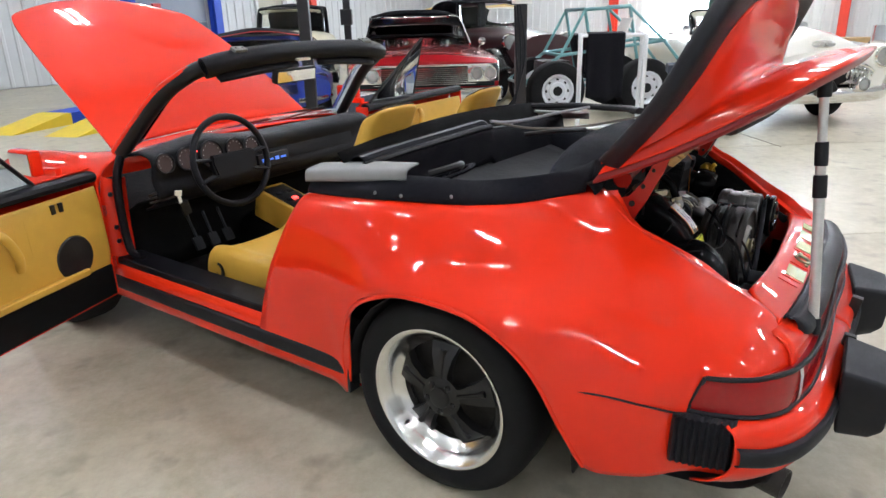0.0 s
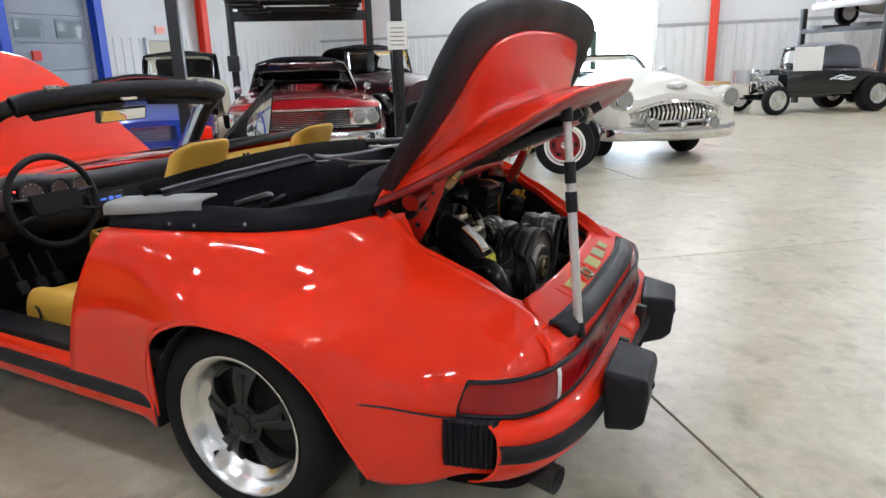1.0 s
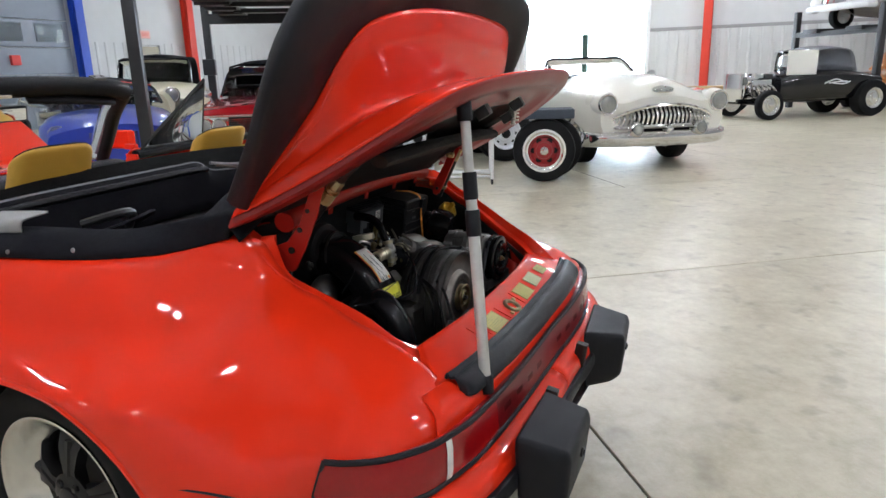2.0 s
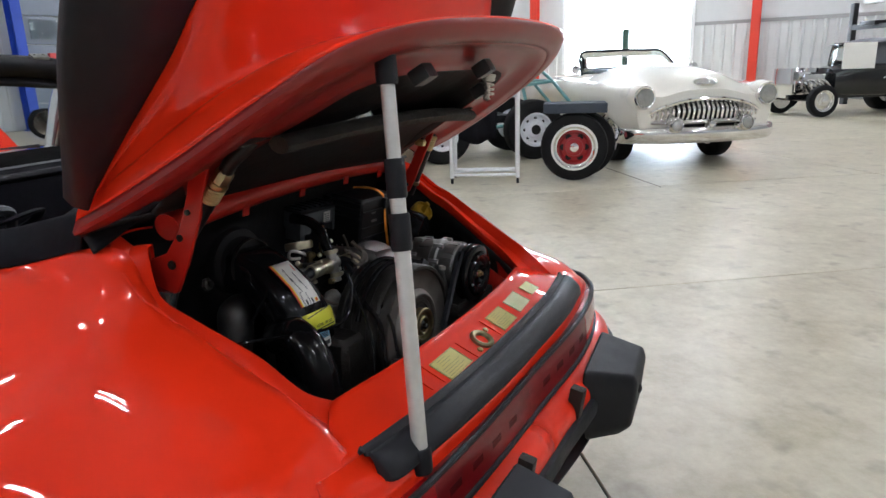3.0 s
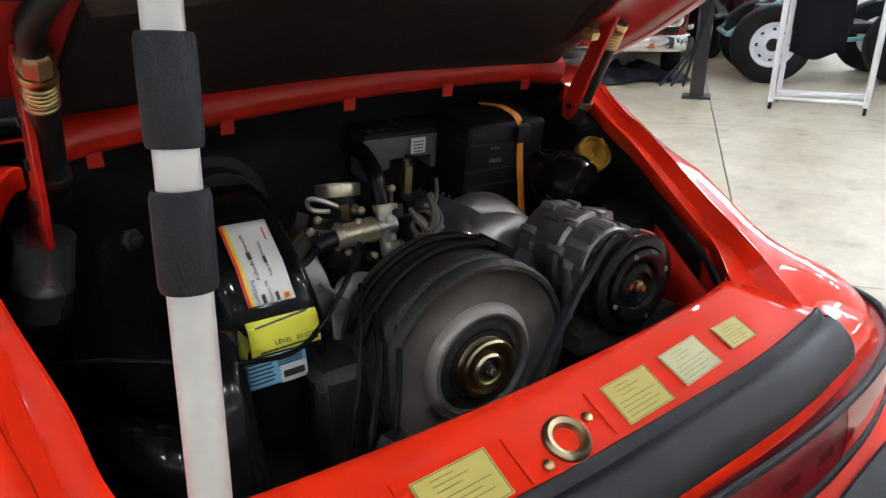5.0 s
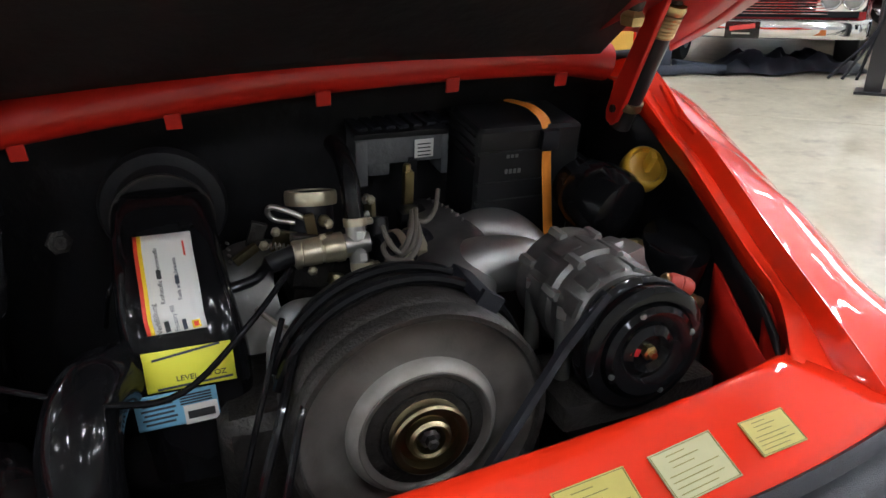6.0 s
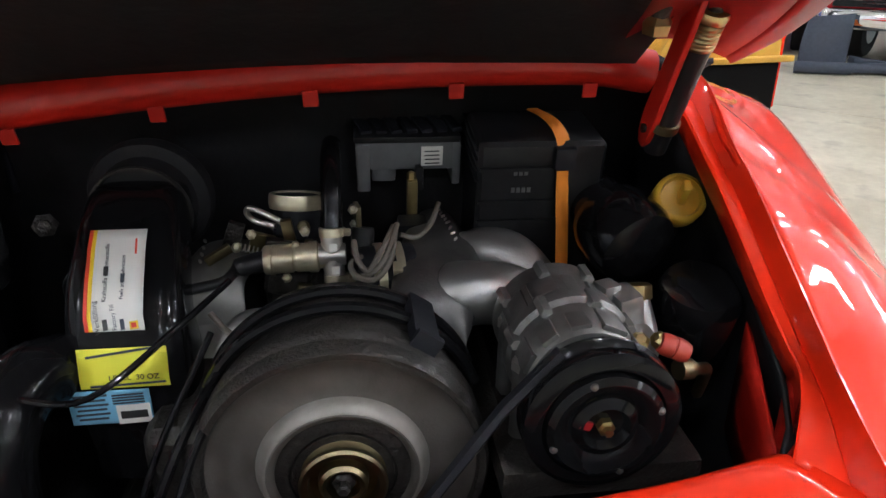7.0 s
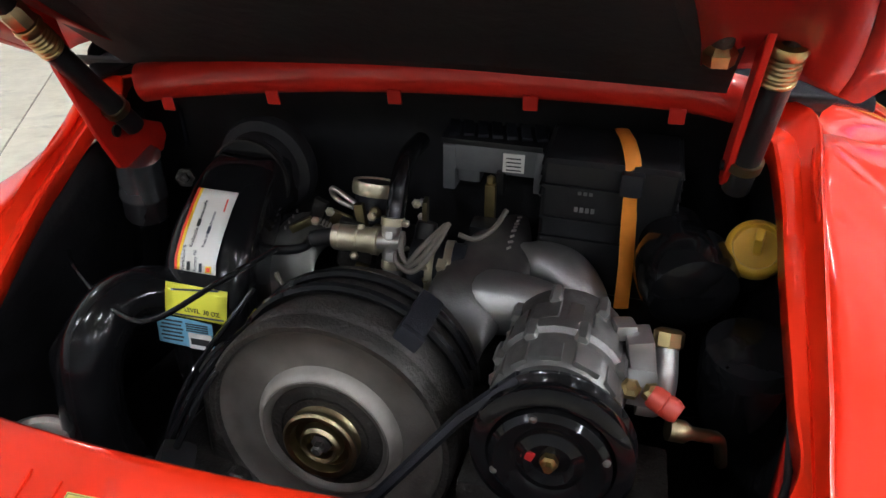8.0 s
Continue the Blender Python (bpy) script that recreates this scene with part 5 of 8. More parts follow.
ep("intake_runner", swell(((.148, -.300, .692), (.165, -.303, .694), (.188, -.307, .694), (.215, -.318, .690), (.238, -.338, .672), (.247, -.36, .64), (.25, -.37, .60)), (.010, .022, .028, .029, .027, .025, .025)), CASTLIGHT, "swollen cast aluminium intake runner")
ep("intake_runner", bulge((((-.075, -.300, .700), .024, .018), ((-.100, -.318, .708), .030, .022), ((-.112, -.345, .694), .032, .026), ((-.112, -.372, .665), .034, .028), ((-.110, -.385, .625), .032, .028), ((-.11, -.39, .58), .03, .028))), CAST, sharp=70)
ep("intake_runner", bulge((((-.045, -.395, .665), .020, .018), ((-.062, -.41, .668), .026, .022), ((-.075, -.43, .648), .028, .024), ((-.08, -.44, .60), .028, .024))), CAST, sharp=70)
ep("intake_runner", swell(((-.165, -.270, .665), (-.190, -.278, .674), (-.211, -.285, .664), (-.219, -.290, .632), (-.221, -.295, .595)), (.016, .030, .036, .034, .026)), DARKCAST, "dark grey cast intake runner beside the air duct")
bm = BM()
for k in range(8):
    box(bm, (.007, .0022, .003), W(.1445 + .0009 * k, -.226 - .0155 * k, .7155 + .0022 * min(k, 4) - .0004 * max(0, k - 4)), (0, 0, 62 if k % 2 else 40), bevel=.0006, seg=1)
ep("cast_marks", bm, STEEL, kind="stuff")
bm = BM()
for k in range(4):
    box(bm, (.006, .0025, .003), W(-.122, -.312 - .011 * k, .729 - .003 * k), (0, 0, -62), bevel=.0006, seg=1)
ep("cast_marks", bm, STEEL, kind="stuff")
for x in (.060, .080):
    bm = BM()
    lathe(bm, [(.0335, 0), (.0355, 0), (.0355, .009), (.0335, .009)], along(W(x, -.345, .690), (1, .12, 0)), 36, closed=True)
    box(bm, (.010, .012, .012), W(x + .004, -.375, .711), (35, 0, 0), bevel=.002)
    ep("plenum_clamp", bm, BRASSLIGHT, "brassy hose clamp on the plenum")
bm = BM()
lathe(bm, [(0, 0), (.032, 0), (.0335, .003), (.0335, .060), (.032, .063), (0, .063)], along(W(.040, -.348, .690), (1, .12, 0)), 32)
ep("plenum_hose", bm, RUBBER, "short black rubber sleeve")
bm = BM()
box(bm, (.12, .09, .06), W(-.005, -.280, .668), bevel=.02, seg=3)
box(bm, (.05, .04, .05), W(-.035, -.318, .690), (0, 12, 0), bevel=.012, seg=3)
ep("throttle_housing", bm, DIRTY)
for q, sz, r in (((-.062, -.318, .722), (.026, .006, .030), (10, 20, 10)), ((-.030, -.325, .736), (.012, .008, .036), (5, -8, 0)), ((-.048, -.330, .712), (.034, .010, .008), (0, 14, 0)), ((-.010, -.325, .718), (.010, .010, .020), (0, 0, 0)),
                 ((.044, -.305, .742), (.006, .022, .034), (0, 0, 10)), ((-.105, -.335, .722), (.030, .008, .010), (0, -25, 20))):
    bm = BM()
    box(bm, sz, W(*q), r, bevel=.002)
    ep("linkage_plate", bm, BRASSOLD)
for q in ((-.050, -.338, .700), (-.022, -.345, .730), (-.070, -.325, .738), (.040, -.325, .760), (-.012, -.335, .742), (-.036, -.338, .690), (-.085, -.335, .728)):
    bm = BM()
    lathe(bm, [(0, 0), (.0055, 0), (.0055, .005), (.003, .007), (0, .007)], along(W(*q), (.1, -.8, .6)), 6)
    ep("small_nut", bm, BRASSLIGHT)
bm = BM()
a0, a1 = W(-.085, -.330, .728), W(-.045, -.338, .718)
d0 = (a1 - a0).normalized()
u0, v0 = ring_frame(d0)
tube(bm, [a0.lerp(a1, k / 70) + .0038 * (u0 * math.cos(k * .8) + v0 * math.sin(k * .8)) for k in range(71)], .0009, 5)
ep("return_spring", bm, STEEL)
bm = BM()
lathe(bm, [(.026, -.008), (.0295, -.008), (.0305, -.004), (.0305, .004), (.0295, .008), (.026, .008)], along(W(-.022, -.290, .762), (.05, .22, 1)), 36, closed=True)
ep("throttle_clamp", bm, BRASSLIGHT, "bright hose clamp")
bm = BM()
lathe(bm, [(0, -.04), (.0255, -.04), (.0255, .006), (0, .006)], along(W(-.022, -.290, .762), (.05, .22, 1)), 24)
ep("throttle_hose", bm, RUBBER)
bm = BM()
tube(bm, spline([W(-.028, -.322, .744), W(-.052, -.318, .758), (W(-.070, -.312, .764)), W(-.074, -.308, .756), W(-.066, -.306, .746), W(-.045, -.312, .742)], 5), .0034, 8)
ep("throttle_lever", bm, STEEL)
bm = BM()
box(bm, (.018, .010, .030), W(-.090, -.315, .735), (0, 20, 0), bevel=.003)
ep("throttle_bracket", bm, DIRTY)
bm = BM()
box(bm, (.030, .014, .010), W(-.040, -.330, .728), (0, 10, 10), bevel=.003)
ep("throttle_bracket", bm, DIRTY)
bm = BM()
lathe(bm, [(0, 0), (.007, 0), (.007, .006), (.004, .009), (0, .009)], along(W(-.014, -.318, .740), (0, -.8, .6)), 10)
ep("yellow_plug", bm, BRASSOLD)
bm = BM()
lathe(bm, [(0, 0), (.0140, 0), (.0155, .002), (.0155, .008), (.0145, .009), (.0155, .010), (.0155, .030), (.0143, .031), (.0143, .033), (.0155, .034), (.0155, .046), (.0170, .048), (.0170, .056), (.0135, .058), (.0135, .072), (0, .072)], along(W(-.056, -.348, .718), (1, .03, .03)), 30)
ep("idle_valve", bm, BRASSLIGHT, "bright steel idle valve")
bm = BM()
tube(bm, spline([W(-.054, -.348, .718), W(-.082, -.350, .712), W(-.10, -.352, .698), W(-.13, -.37, .70)], 4), [.011] * 5 + [.006] * 8, 12)
ep("valve_plug", bm, PLASTIC)
bm = BM()
tube(bm, spline([W(.017, -.343, .738), W(.018, -.332, .760), W(.019, -.320, .785), W(.019, -.29, .806), W(.019, -.24, .81)], 5), .0115, 14)
ep("vacuum_hose", bm, GLOSSBLACK)
bm = BM()
tube(bm, [W(.016, -.345, .745), W(.016, -.349, .720), W(.018, -.354, .680)], .0115, 16)
rod(bm, W(.002, -.349, .720), W(.030, -.349, .720), .0120, 14)
ep("valve_tee", bm, STEEL, "bright steel hose tee")
for q in (W(.017, -.344, .744), W(.019, -.354, .694)):
    bm = BM()
    lathe(bm, [(.0112, -.0045), (.0138, -.0045), (.0138, .0045), (.0112, .0045)], along(q, (0, .25, 1)), 22)
    box(bm, (.010, .008, .007), q + Vector((.015, -.002, 0)), bevel=.0015, seg=1)
    ep("hose_clamp", bm, BRASSLIGHT)
for q in (W(.018, -.3605, .733), W(.019, -.3655, .709)):
    bm = BM()
    box(bm, (.008, .001, .008), q, (-10, 0, 0))
    ep("paint_mark", bm, PAPER)
for q, r in ((W(-.015, -.368, .690), 15), (W(.066, -.372, .690), -10), (W(.050, -.368, .686), 0)):
    bm = BM()
    box(bm, (.016, .010, .012), q, (0, r, 12), bevel=.002)
    lathe(bm, [(0, 0), (.0045, 0), (.0045, .008), (0, .008)], along(q, (0, -1, .5)), 6)
    ep("small_bracket", bm, BRASSOLD)
for q in (W(.040, -.300, .752), W(.040, -.305, .735), W(-.005, -.33, .722)):
    bm = BM()
    lathe(bm, [(0, 0), (.005, 0), (.005, .006), (.0025, .008), (0, .008)], along(q, (0, -.8, .6)), 6)
    ep("small_nut", bm, STEEL)
bm = BM()
lathe(bm, [(0, 0), (.012, 0), (.013, .006), (.013, .03), (.009, .034), (0, .034)], along(W(.050, -.315, .735), (-.1, -.3, -1)), 16)
ep("black_plug", bm, PLASTIC)
# control box on the bulkhead
bm = BM()
box(bm, (.124, .050, .040), W(.108, -.212, .796), (6, 0, 0), bevel=.004)
box(bm, (.016, .046, .060), W(.054, -.214, .780), (6, 0, 0), bevel=.003)
box(bm, (.010, .046, .056), W(.166, -.214, .782), (6, 0, 0), bevel=.003)
box(bm, (.030, .030, .026), W(.078, -.215, .772), (6, 0, 0), bevel=.006)
ecu = ep("control_box", bm, ECU, "grey cast control box with a ribbed top")
bm = BM()
box(bm, (.126, .070, .008), W(.108, -.208, .818), (10, 0, 0), bevel=.003)
ep("box_lid", bm, PLASTIC)
for k in range(7):
    bm = BM()
    box(bm, (.013, .045, .005), W(.055 + .018 * k, -.212, .8235), (10, 0, 14), bevel=.001, seg=1)
    ep("lid_rib", bm, RUBBER)
bm = BM()
box(bm, (.026, .0015, .024), W(.136, -.2405, .791), (6, 0, 4))
ep("box_label", bm, PAPER)
bm = BM()
for z in (.797, .792, .787, .782):
    box(bm, (.018, .0006, .0016), W(.136, -.2418 + (.797 - z) * .1, z), (6, 0, 4))
ep("print_bar", bm, INK, kind="stuff")
bm = BM()
box(bm, (.010, .022, .03), W(.120, -.232, .765), (6, 0, 0), bevel=.002)
ep("box_socket", bm, PLASTIC)
bm = BM()
box(bm, (.013, .012, .050), W(.110, -.246, .741), (8, 0, 0), bevel=.002)
lathe(bm, [(0, 0), (.0055, 0), (.0055, .008), (.003, .010), (0, .010)], along(W(.110, -.246, .765), (0, 0, 1)), 6)
ep("sensor_bracket", bm, ZINC, "yellow zinc bracket")
bm = BM()
box(bm, (.036, .028, .022), W(.108, -.262, .710), (10, 0, 0), bevel=.006)
ep("sensor_plug", bm, PLASTIC)
GREYWIRE = material("grey_wire", (.12, .105, .085), .6, grain=.2, scale=60)
for pts in (((.082, -.352, .750), (.066, -.392, .738), (.053, -.398, .722), (.043, -.392, .732), (.040, -.375, .746)), ((.084, -.352, .748), (.077, -.392, .732), (.060, -.402, .714), (.041, -.396, .716), (.036, -.388, .726), (.047, -.378, .730)),
            ((.086, -.352, .752), (.070, -.394, .732), (.055, -.398, .718), (.038, -.388, .710)), ((.090, -.325, .728), (.108, -.320, .722), (.126, -.305, .730), (.138, -.285, .748)),
            ((-.105, -.405, .69), (-.085, -.418, .672), (-.06, -.42, .662), (-.03, -.41, .668))):
    bm = BM()
    tube(bm, spline([W(*q) for q in pts], 6), .0032, 8)
    ep("wire", bm, GREYWIRE, "grey cloth-wrapped wire")
bm = BM()
box(bm, (.145, .10, .17), (.236, -.255, .778), (8, 0, 0), bevel=.012, seg=3)
fuse = ep("filter_box", bm, PLASTIC, "ribbed black plastic box held by an orange strap")
for k in range(4):
    bm = BM()
    box(bm, (.150, .11, .004), (.236, -.252, .853 - .012 * k), (8, 0, 0), bevel=.0015, seg=1)
    ep("box_rib", bm, PLASTIC)
for z in (.825, .785, .76):
    bm = BM()
    box(bm, (.10, .004, .004), (.215, -.311 + (.80 - z) * .14, z), (8, 0, 0))
    ep("box_rib", bm, PLASTIC)
bm = BM()
for x, z in ((.206, .82), (.212, .82), (.218, .82), (.204, .80), (.210, .80), (.216, .80), (.222, .80)):
    box(bm, (.004, .001, .006), (x, -.3115, z), (8, 0, 0))
ep("moulded_marks", bm, material("moulded_mark", (.12, .12, .12), .6), kind="stuff")
bm = BM()
tube(bm, spline([(.240, -.235, .874), (.250, -.285, .872), (.258, -.312, .852), (.261, -.311, .80), (.266, -.312, .74), (.268, -.318, .69)], 6), .0085, 8, flat=.18)
ep("orange_strap", bm, ORANGESTRAP, "orange webbing strap")
bm = BM()
box(bm, (.024, .012, .026), (.2585, -.318, .838), (8, 0, 0), bevel=.003)
ep("strap_buckle", bm, RUBBER)
bm = BM()
lathe(bm, [(0, .0), (.030, .001), (.045, .010), (.050, .025), (.050, .055), (.044, .075), (.036, .08), (.036, .11)], along((.335, -.385, .748), (-.25, .9, .25)), 32)
ep("bellows_cone", bm, GLOSSBLACK, "glossy black rubber cone")
bm = BM()
lathe(bm, [(0, 0), (.026, 0), (.029, .004), (.029, .022), (.026, .026), (.023, .027), (.021, .020), (0, .020)], along((.388, -.332, .786), (-.15, -.75, .6)), 28)
cap = ep("oil_cap", bm, YELLOWCAP, "amber plastic oil filler cap")
bm = BM()
box(bm, (.008, .046, .014), (.385, -.352, .803), (-50, 0, -15), bevel=.003)
ep("cap_grip", bm, YELLOWCAP)
bm = BM()
rod(bm, (.380, -.335, .796), (.392, -.30, .745), .020, 16)
ep("filler_neck", bm, BAY)
# left side hoses
bm = BM()
tube(bm, spline([(-.225, -.40, .66), (-.262, -.47, .690), (-.275, -.52, .665), (-.275, -.545, .60), (-.262, -.55, .53), (-.24, -.53, .46)], 6), .033, 18)
ep("heater_hose", bm, GLOSSBLACK, "thick glossy black heater hose")
bm = BM()
lathe(bm, [(.029, 0), (.0305, .004), (.0305, .034), (.0325, .037), (.0325, .042), (.0305, .045), (.0300, .100)], along(W(-.388, -.266, .678), (.18, -.22, .95)), 28)
ep("flex_duct", bm, SILVERPIPE, "silver corrugated duct")
bm = BM()
tube(bm, spline([W(-.40, -.27, .56), W(-.395, -.265, .62), W(-.387, -.267, .685)], 4), .027, 16)
ep("duct_sleeve", bm, GLOSSBLACK)
bm = BM()
tube(bm, spline([(-.36, -.44, .60), (-.33, -.50, .615), (-.30, -.52, .58)], 4), .03, 14)
ep("side_hose", bm, GLOSSBLACK)
for pts, r in ((((-.415, -.40, .690), (-.36, -.45, .705), (-.30, -.49, .705), (-.25, -.515, .700), (-.19, -.53, .708), (-.13, -.50, .745), (-.085, -.45, .770)), .0030),
               (((-.262, -.37, .70), (-.250, -.395, .745), (-.236, -.39, .765)), .0025),
               (((-.09, -.49, .71), (-.115, -.55, .68), (-.145, -.585, .61), (-.16, -.60, .54)), .0045), (((-.07, -.50, .72), (-.10, -.565, .685), (-.125, -.60, .62)), .0035),
               (((-.10, -.48, .735), (-.14, -.55, .66), (-.17, -.575, .57)), .003), (((.0, -.64, .60), (-.06, -.655, .59), (-.14, -.655, .555)), .0035)):
    bm = BM()
    tube(bm, spline(pts, 6), r, 8)
    ep("cable", bm, GLOSSBLACK)
bm = BM()
box(bm, (.05, .045, .06), (-.155, -.60, .555), (20, 15, 10), bevel=.012)
box(bm, (.035, .05, .035), (-.125, -.61, .60), (10, 25, 30), bevel=.01)
ep("ignition_plug", bm, PLASTIC)
bm = BM()
lathe(bm, [(.0045, 0), (.012, 0), (.012, .005), (.0045, .005)], YAX(-.105, -.615, .602), 14)
ep("housing_bolt", bm, ZINC)
bm = BM()
lathe(bm, [(0, 0), (.013, 0), (.013, .006), (.007, .009), (.007, .014), (0, .014)], along((-.300, -.30, .770), (.3, -.9, .2)), 6)
ep("sensor", bm, DIRTY)
# red pocket with a cap at the left corner
bm = BM()
box(bm, (.10, .09, .06), (-.315, -.615, .525), (0, 0, 0), bevel=.01)
part("corner_pocket", bm, RED_IN, car)
bm = BM()
lathe(bm, [(.012, 0), (.030, 0), (.033, .006), (.030, .012), (.024, .013), (.022, .007), (0, .007)], along((-.300, -.590, .556), (.1, .2, 1)), 24)
part("oil_drain_cap", bm, STEEL, car)
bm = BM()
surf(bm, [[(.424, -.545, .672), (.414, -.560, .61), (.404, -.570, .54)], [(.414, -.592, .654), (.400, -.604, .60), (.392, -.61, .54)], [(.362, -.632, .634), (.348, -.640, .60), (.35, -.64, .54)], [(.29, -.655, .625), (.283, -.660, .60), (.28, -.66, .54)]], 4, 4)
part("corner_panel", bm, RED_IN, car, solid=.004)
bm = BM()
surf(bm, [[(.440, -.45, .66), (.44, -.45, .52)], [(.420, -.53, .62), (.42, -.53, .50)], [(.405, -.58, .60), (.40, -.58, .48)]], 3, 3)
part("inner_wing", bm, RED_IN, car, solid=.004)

# notice plates, lock cup and bolts on the latch shelf
SHELFTREE = BVHTree.FromPolygons([v.co.copy() for v in latch_shelf.data.vertices], [list(f.vertices) for f in latch_shelf.data.polygons])


def on_shelf(x, y, up, turn=0.0):
    """The pose on the shelf's sheet over (x, y), its z axis along the sheet's normal."""
    hit, nrm, _, _ = SHELFTREE.ray_cast(Vector((x, y, 1)), Vector((0, 0, -1)))
    if nrm.z < 0:
        nrm = -nrm
    zx = nrm.normalized()
    ax = Vector((math.cos(radians(turn)), math.sin(radians(turn)), 0))
    ax = (ax - zx * ax.dot(zx)).normalized()
    ay = zx.cross(ax)
    m = Matrix((ax, ay, zx)).transposed().to_4x4()
    m.translation = hit + zx * up
    return m


def shelf_plate(x, y, w, d, mat, turn, label="pale gold notice plate"):
    m = on_shelf(x, y, .0042, turn)
    bm = BM()
    bmesh.ops.create_cube(bm, size=1, matrix=m @ Matrix.Diagonal((w, d, .0012, 1)))
    pl = part("notice_plate", bm, mat, car, label)
    for k, wid in enumerate((.30, .46, .34, .78, .62, .74, .58)):
        bm = BM()
        wid *= w
        bmesh.ops.create_cube(bm, size=1, matrix=m @ pose((wid - w * .8) / 2 + (w * .12 if k < 3 else 0), d * (.36 - .115 * k - (.03 if k > 2 else 0)), .0009) @ Matrix.Diagonal((wid, d * .016, .0004, 1)))
        part("print_bar", bm, LABELPRINT, pl)
    bm = BM()
    for sx, sy, ww, dd in ((0, .47, .96, .015), (0, -.47, .96, .015), (.48, 0, .012, .94), (-.48, 0, .012, .94)):
        bmesh.ops.create_cube(bm, size=1, matrix=m @ pose(sx * w, sy * d, .0009) @ Matrix.Diagonal((ww * w, dd * d, .0004, 1)))
    part("print_border", bm, LABELPRINT, pl)
    return pl


shelf_plate(-.111, -.709, .082, .050, LABELGOLD, 2)
shelf_plate(.118, -.702, .068, .048, LABELGOLD, 3)
shelf_plate(.209, -.697, .066, .044, material("label_silver_gold", (.72, .70, .42), .25, metal=.3, grain=.05, scale=50), 6)
shelf_plate(.297, -.690, .052, .034, LABELGOLD, 4)
bm = BM()
lathe(bm, [(.012, -.02), (.0125, -.002), (.016, .005), (.021, .007), (.025, .004), (.026, -.004)], on_shelf(.011, -.710, .003), 28)
cup = part("lock_cup", bm, BRASSOLD, car, "brassy lid lock cup")
bm = BM()
lathe(bm, [(0, -.018), (.0118, -.018), (.0118, -.016), (.0050, -.014), (.004, -.008), (0, -.007)], on_shelf(.011, -.710, .003), 20)
part("cup_well", bm, DIRTY, cup)
for x, y in ((-.024, -.724), (.047, -.700)):
    bm = BM()
    lathe(bm, [(0, 0), (.006, 0), (.006, .004), (.003, .006), (0, .006)], on_shelf(x, y, .002), 6)
    part("lock_bolt", bm, ZINC, car)
for x, y in ((-.20, -.700), (-.165, -.704), (-.048, -.708), (.065, -.702)):
    bm = BM()
    box(bm, (.005, .052, .004), (0, 0, 0), (0, 0, 0), bevel=.0015, seg=2)
    bmesh.ops.transform(bm, matrix=on_shelf(x, y, .003, 3), verts=bm.verts)
    part("shelf_rib", bm, RED, car)

BUILT = set(car.children_recursive)
# ---- cabin, hood, doors and folded top ----
# front fenders with the cowl and the hinge posts
FENDER = [
    [(.752, 1.745, .26), (.765, 1.74, .42), (.770, 1.735, .55), (.755, 1.735, .66), (.715, 1.73, .735), (.66, 1.72, .775), (.60, 1.72, .79)],
    [(.755, 1.88, .26), (.770, 1.88, .42), (.778, 1.88, .55), (.765, 1.88, .665), (.725, 1.88, .735), (.66, 1.88, .765), (.58, 1.88, .775)],
    [(.80, 2.02, .40), (.805, 2.02, .50), (.80, 2.02, .58), (.785, 2.02, .66), (.74, 2.02, .735), (.67, 2.02, .765), (.565, 2.02, .755)],
    [(.815, 2.27, .50), (.820, 2.27, .56), (.814, 2.27, .62), (.795, 2.27, .68), (.75, 2.27, .735), (.67, 2.27, .755), (.545, 2.27, .71)],
    [(.80, 2.52, .40), (.805, 2.52, .50), (.80, 2.52, .58), (.785, 2.52, .64), (.74, 2.52, .70), (.66, 2.52, .715), (.51, 2.52, .65)],
    [(.74, 2.75, .28), (.75, 2.75, .40), (.745, 2.75, .50), (.725, 2.75, .58), (.69, 2.75, .63), (.60, 2.75, .64), (.46, 2.75, .58)],
    [(.62, 3.05, .28), (.63, 3.05, .36), (.62, 3.05, .44), (.60, 3.05, .50), (.56, 3.04, .53), (.50, 3.03, .54), (.40, 3.02, .50)],
]
both("front_fender", lambda bm, mi: surf(bm, left(FENDER), 6, 5, mirror=mi), RED, sharp=60, solid=.006)


def front_liner(bm, mi):
    s = 1 if mi else -1
    rows = []
    for k in range(11):
        a = math.pi * k / 10
        rows.append([(s * .80, 2.272 + .36 * math.cos(a), .25 + .355 * math.sin(a)), (s * .5, 2.272 + .36 * math.cos(a), .25 + .355 * math.sin(a))])
    surf(bm, rows, 1, 1)


both("arch_liner", front_liner, BAY, solid=.004)


def hinge_post(bm, mi):
    rows = [[(.755, 1.742, .24), (.72, 1.715, .24), (.66, 1.70, .24)], [(.768, 1.738, .50), (.725, 1.712, .50), (.66, 1.70, .50)], [(.735, 1.728, .715), (.70, 1.705, .70), (.65, 1.70, .70)]]
    surf(bm, left(rows), 4, 3, mirror=mi)


both("hinge_post", hinge_post, RED, solid=.005)
for s in (-1, 1):
    for z in (.36, .58):
        bm = BM()
        box(bm, (.035, .05, .035), (s * .765, 1.715, z), (0, 0, s * 30), bevel=.006)
        part("door_hinge", bm, RED_IN, car)
    for z in (.44, .50, .64):
        bm = BM()
        lathe(bm, [(0, 0), (.010, 0), (.010, .006), (0, .006)], along((s * .72, 1.709, z), (0, -1, 0)), 12)
        part("post_plug", bm, RUBBER, car)
both("door_seal", lambda bm, mi: tube(bm, spline([((1 if mi else -1) * x, y, z) for x, y, z in ((.652, 1.690, .80), (.690, 1.688, .70), (.700, 1.685, .55), (.695, 1.675, .40), (.690, 1.60, .375))], 5), .017, 10), VINYL, "black rubber door seal")
bm = BM()
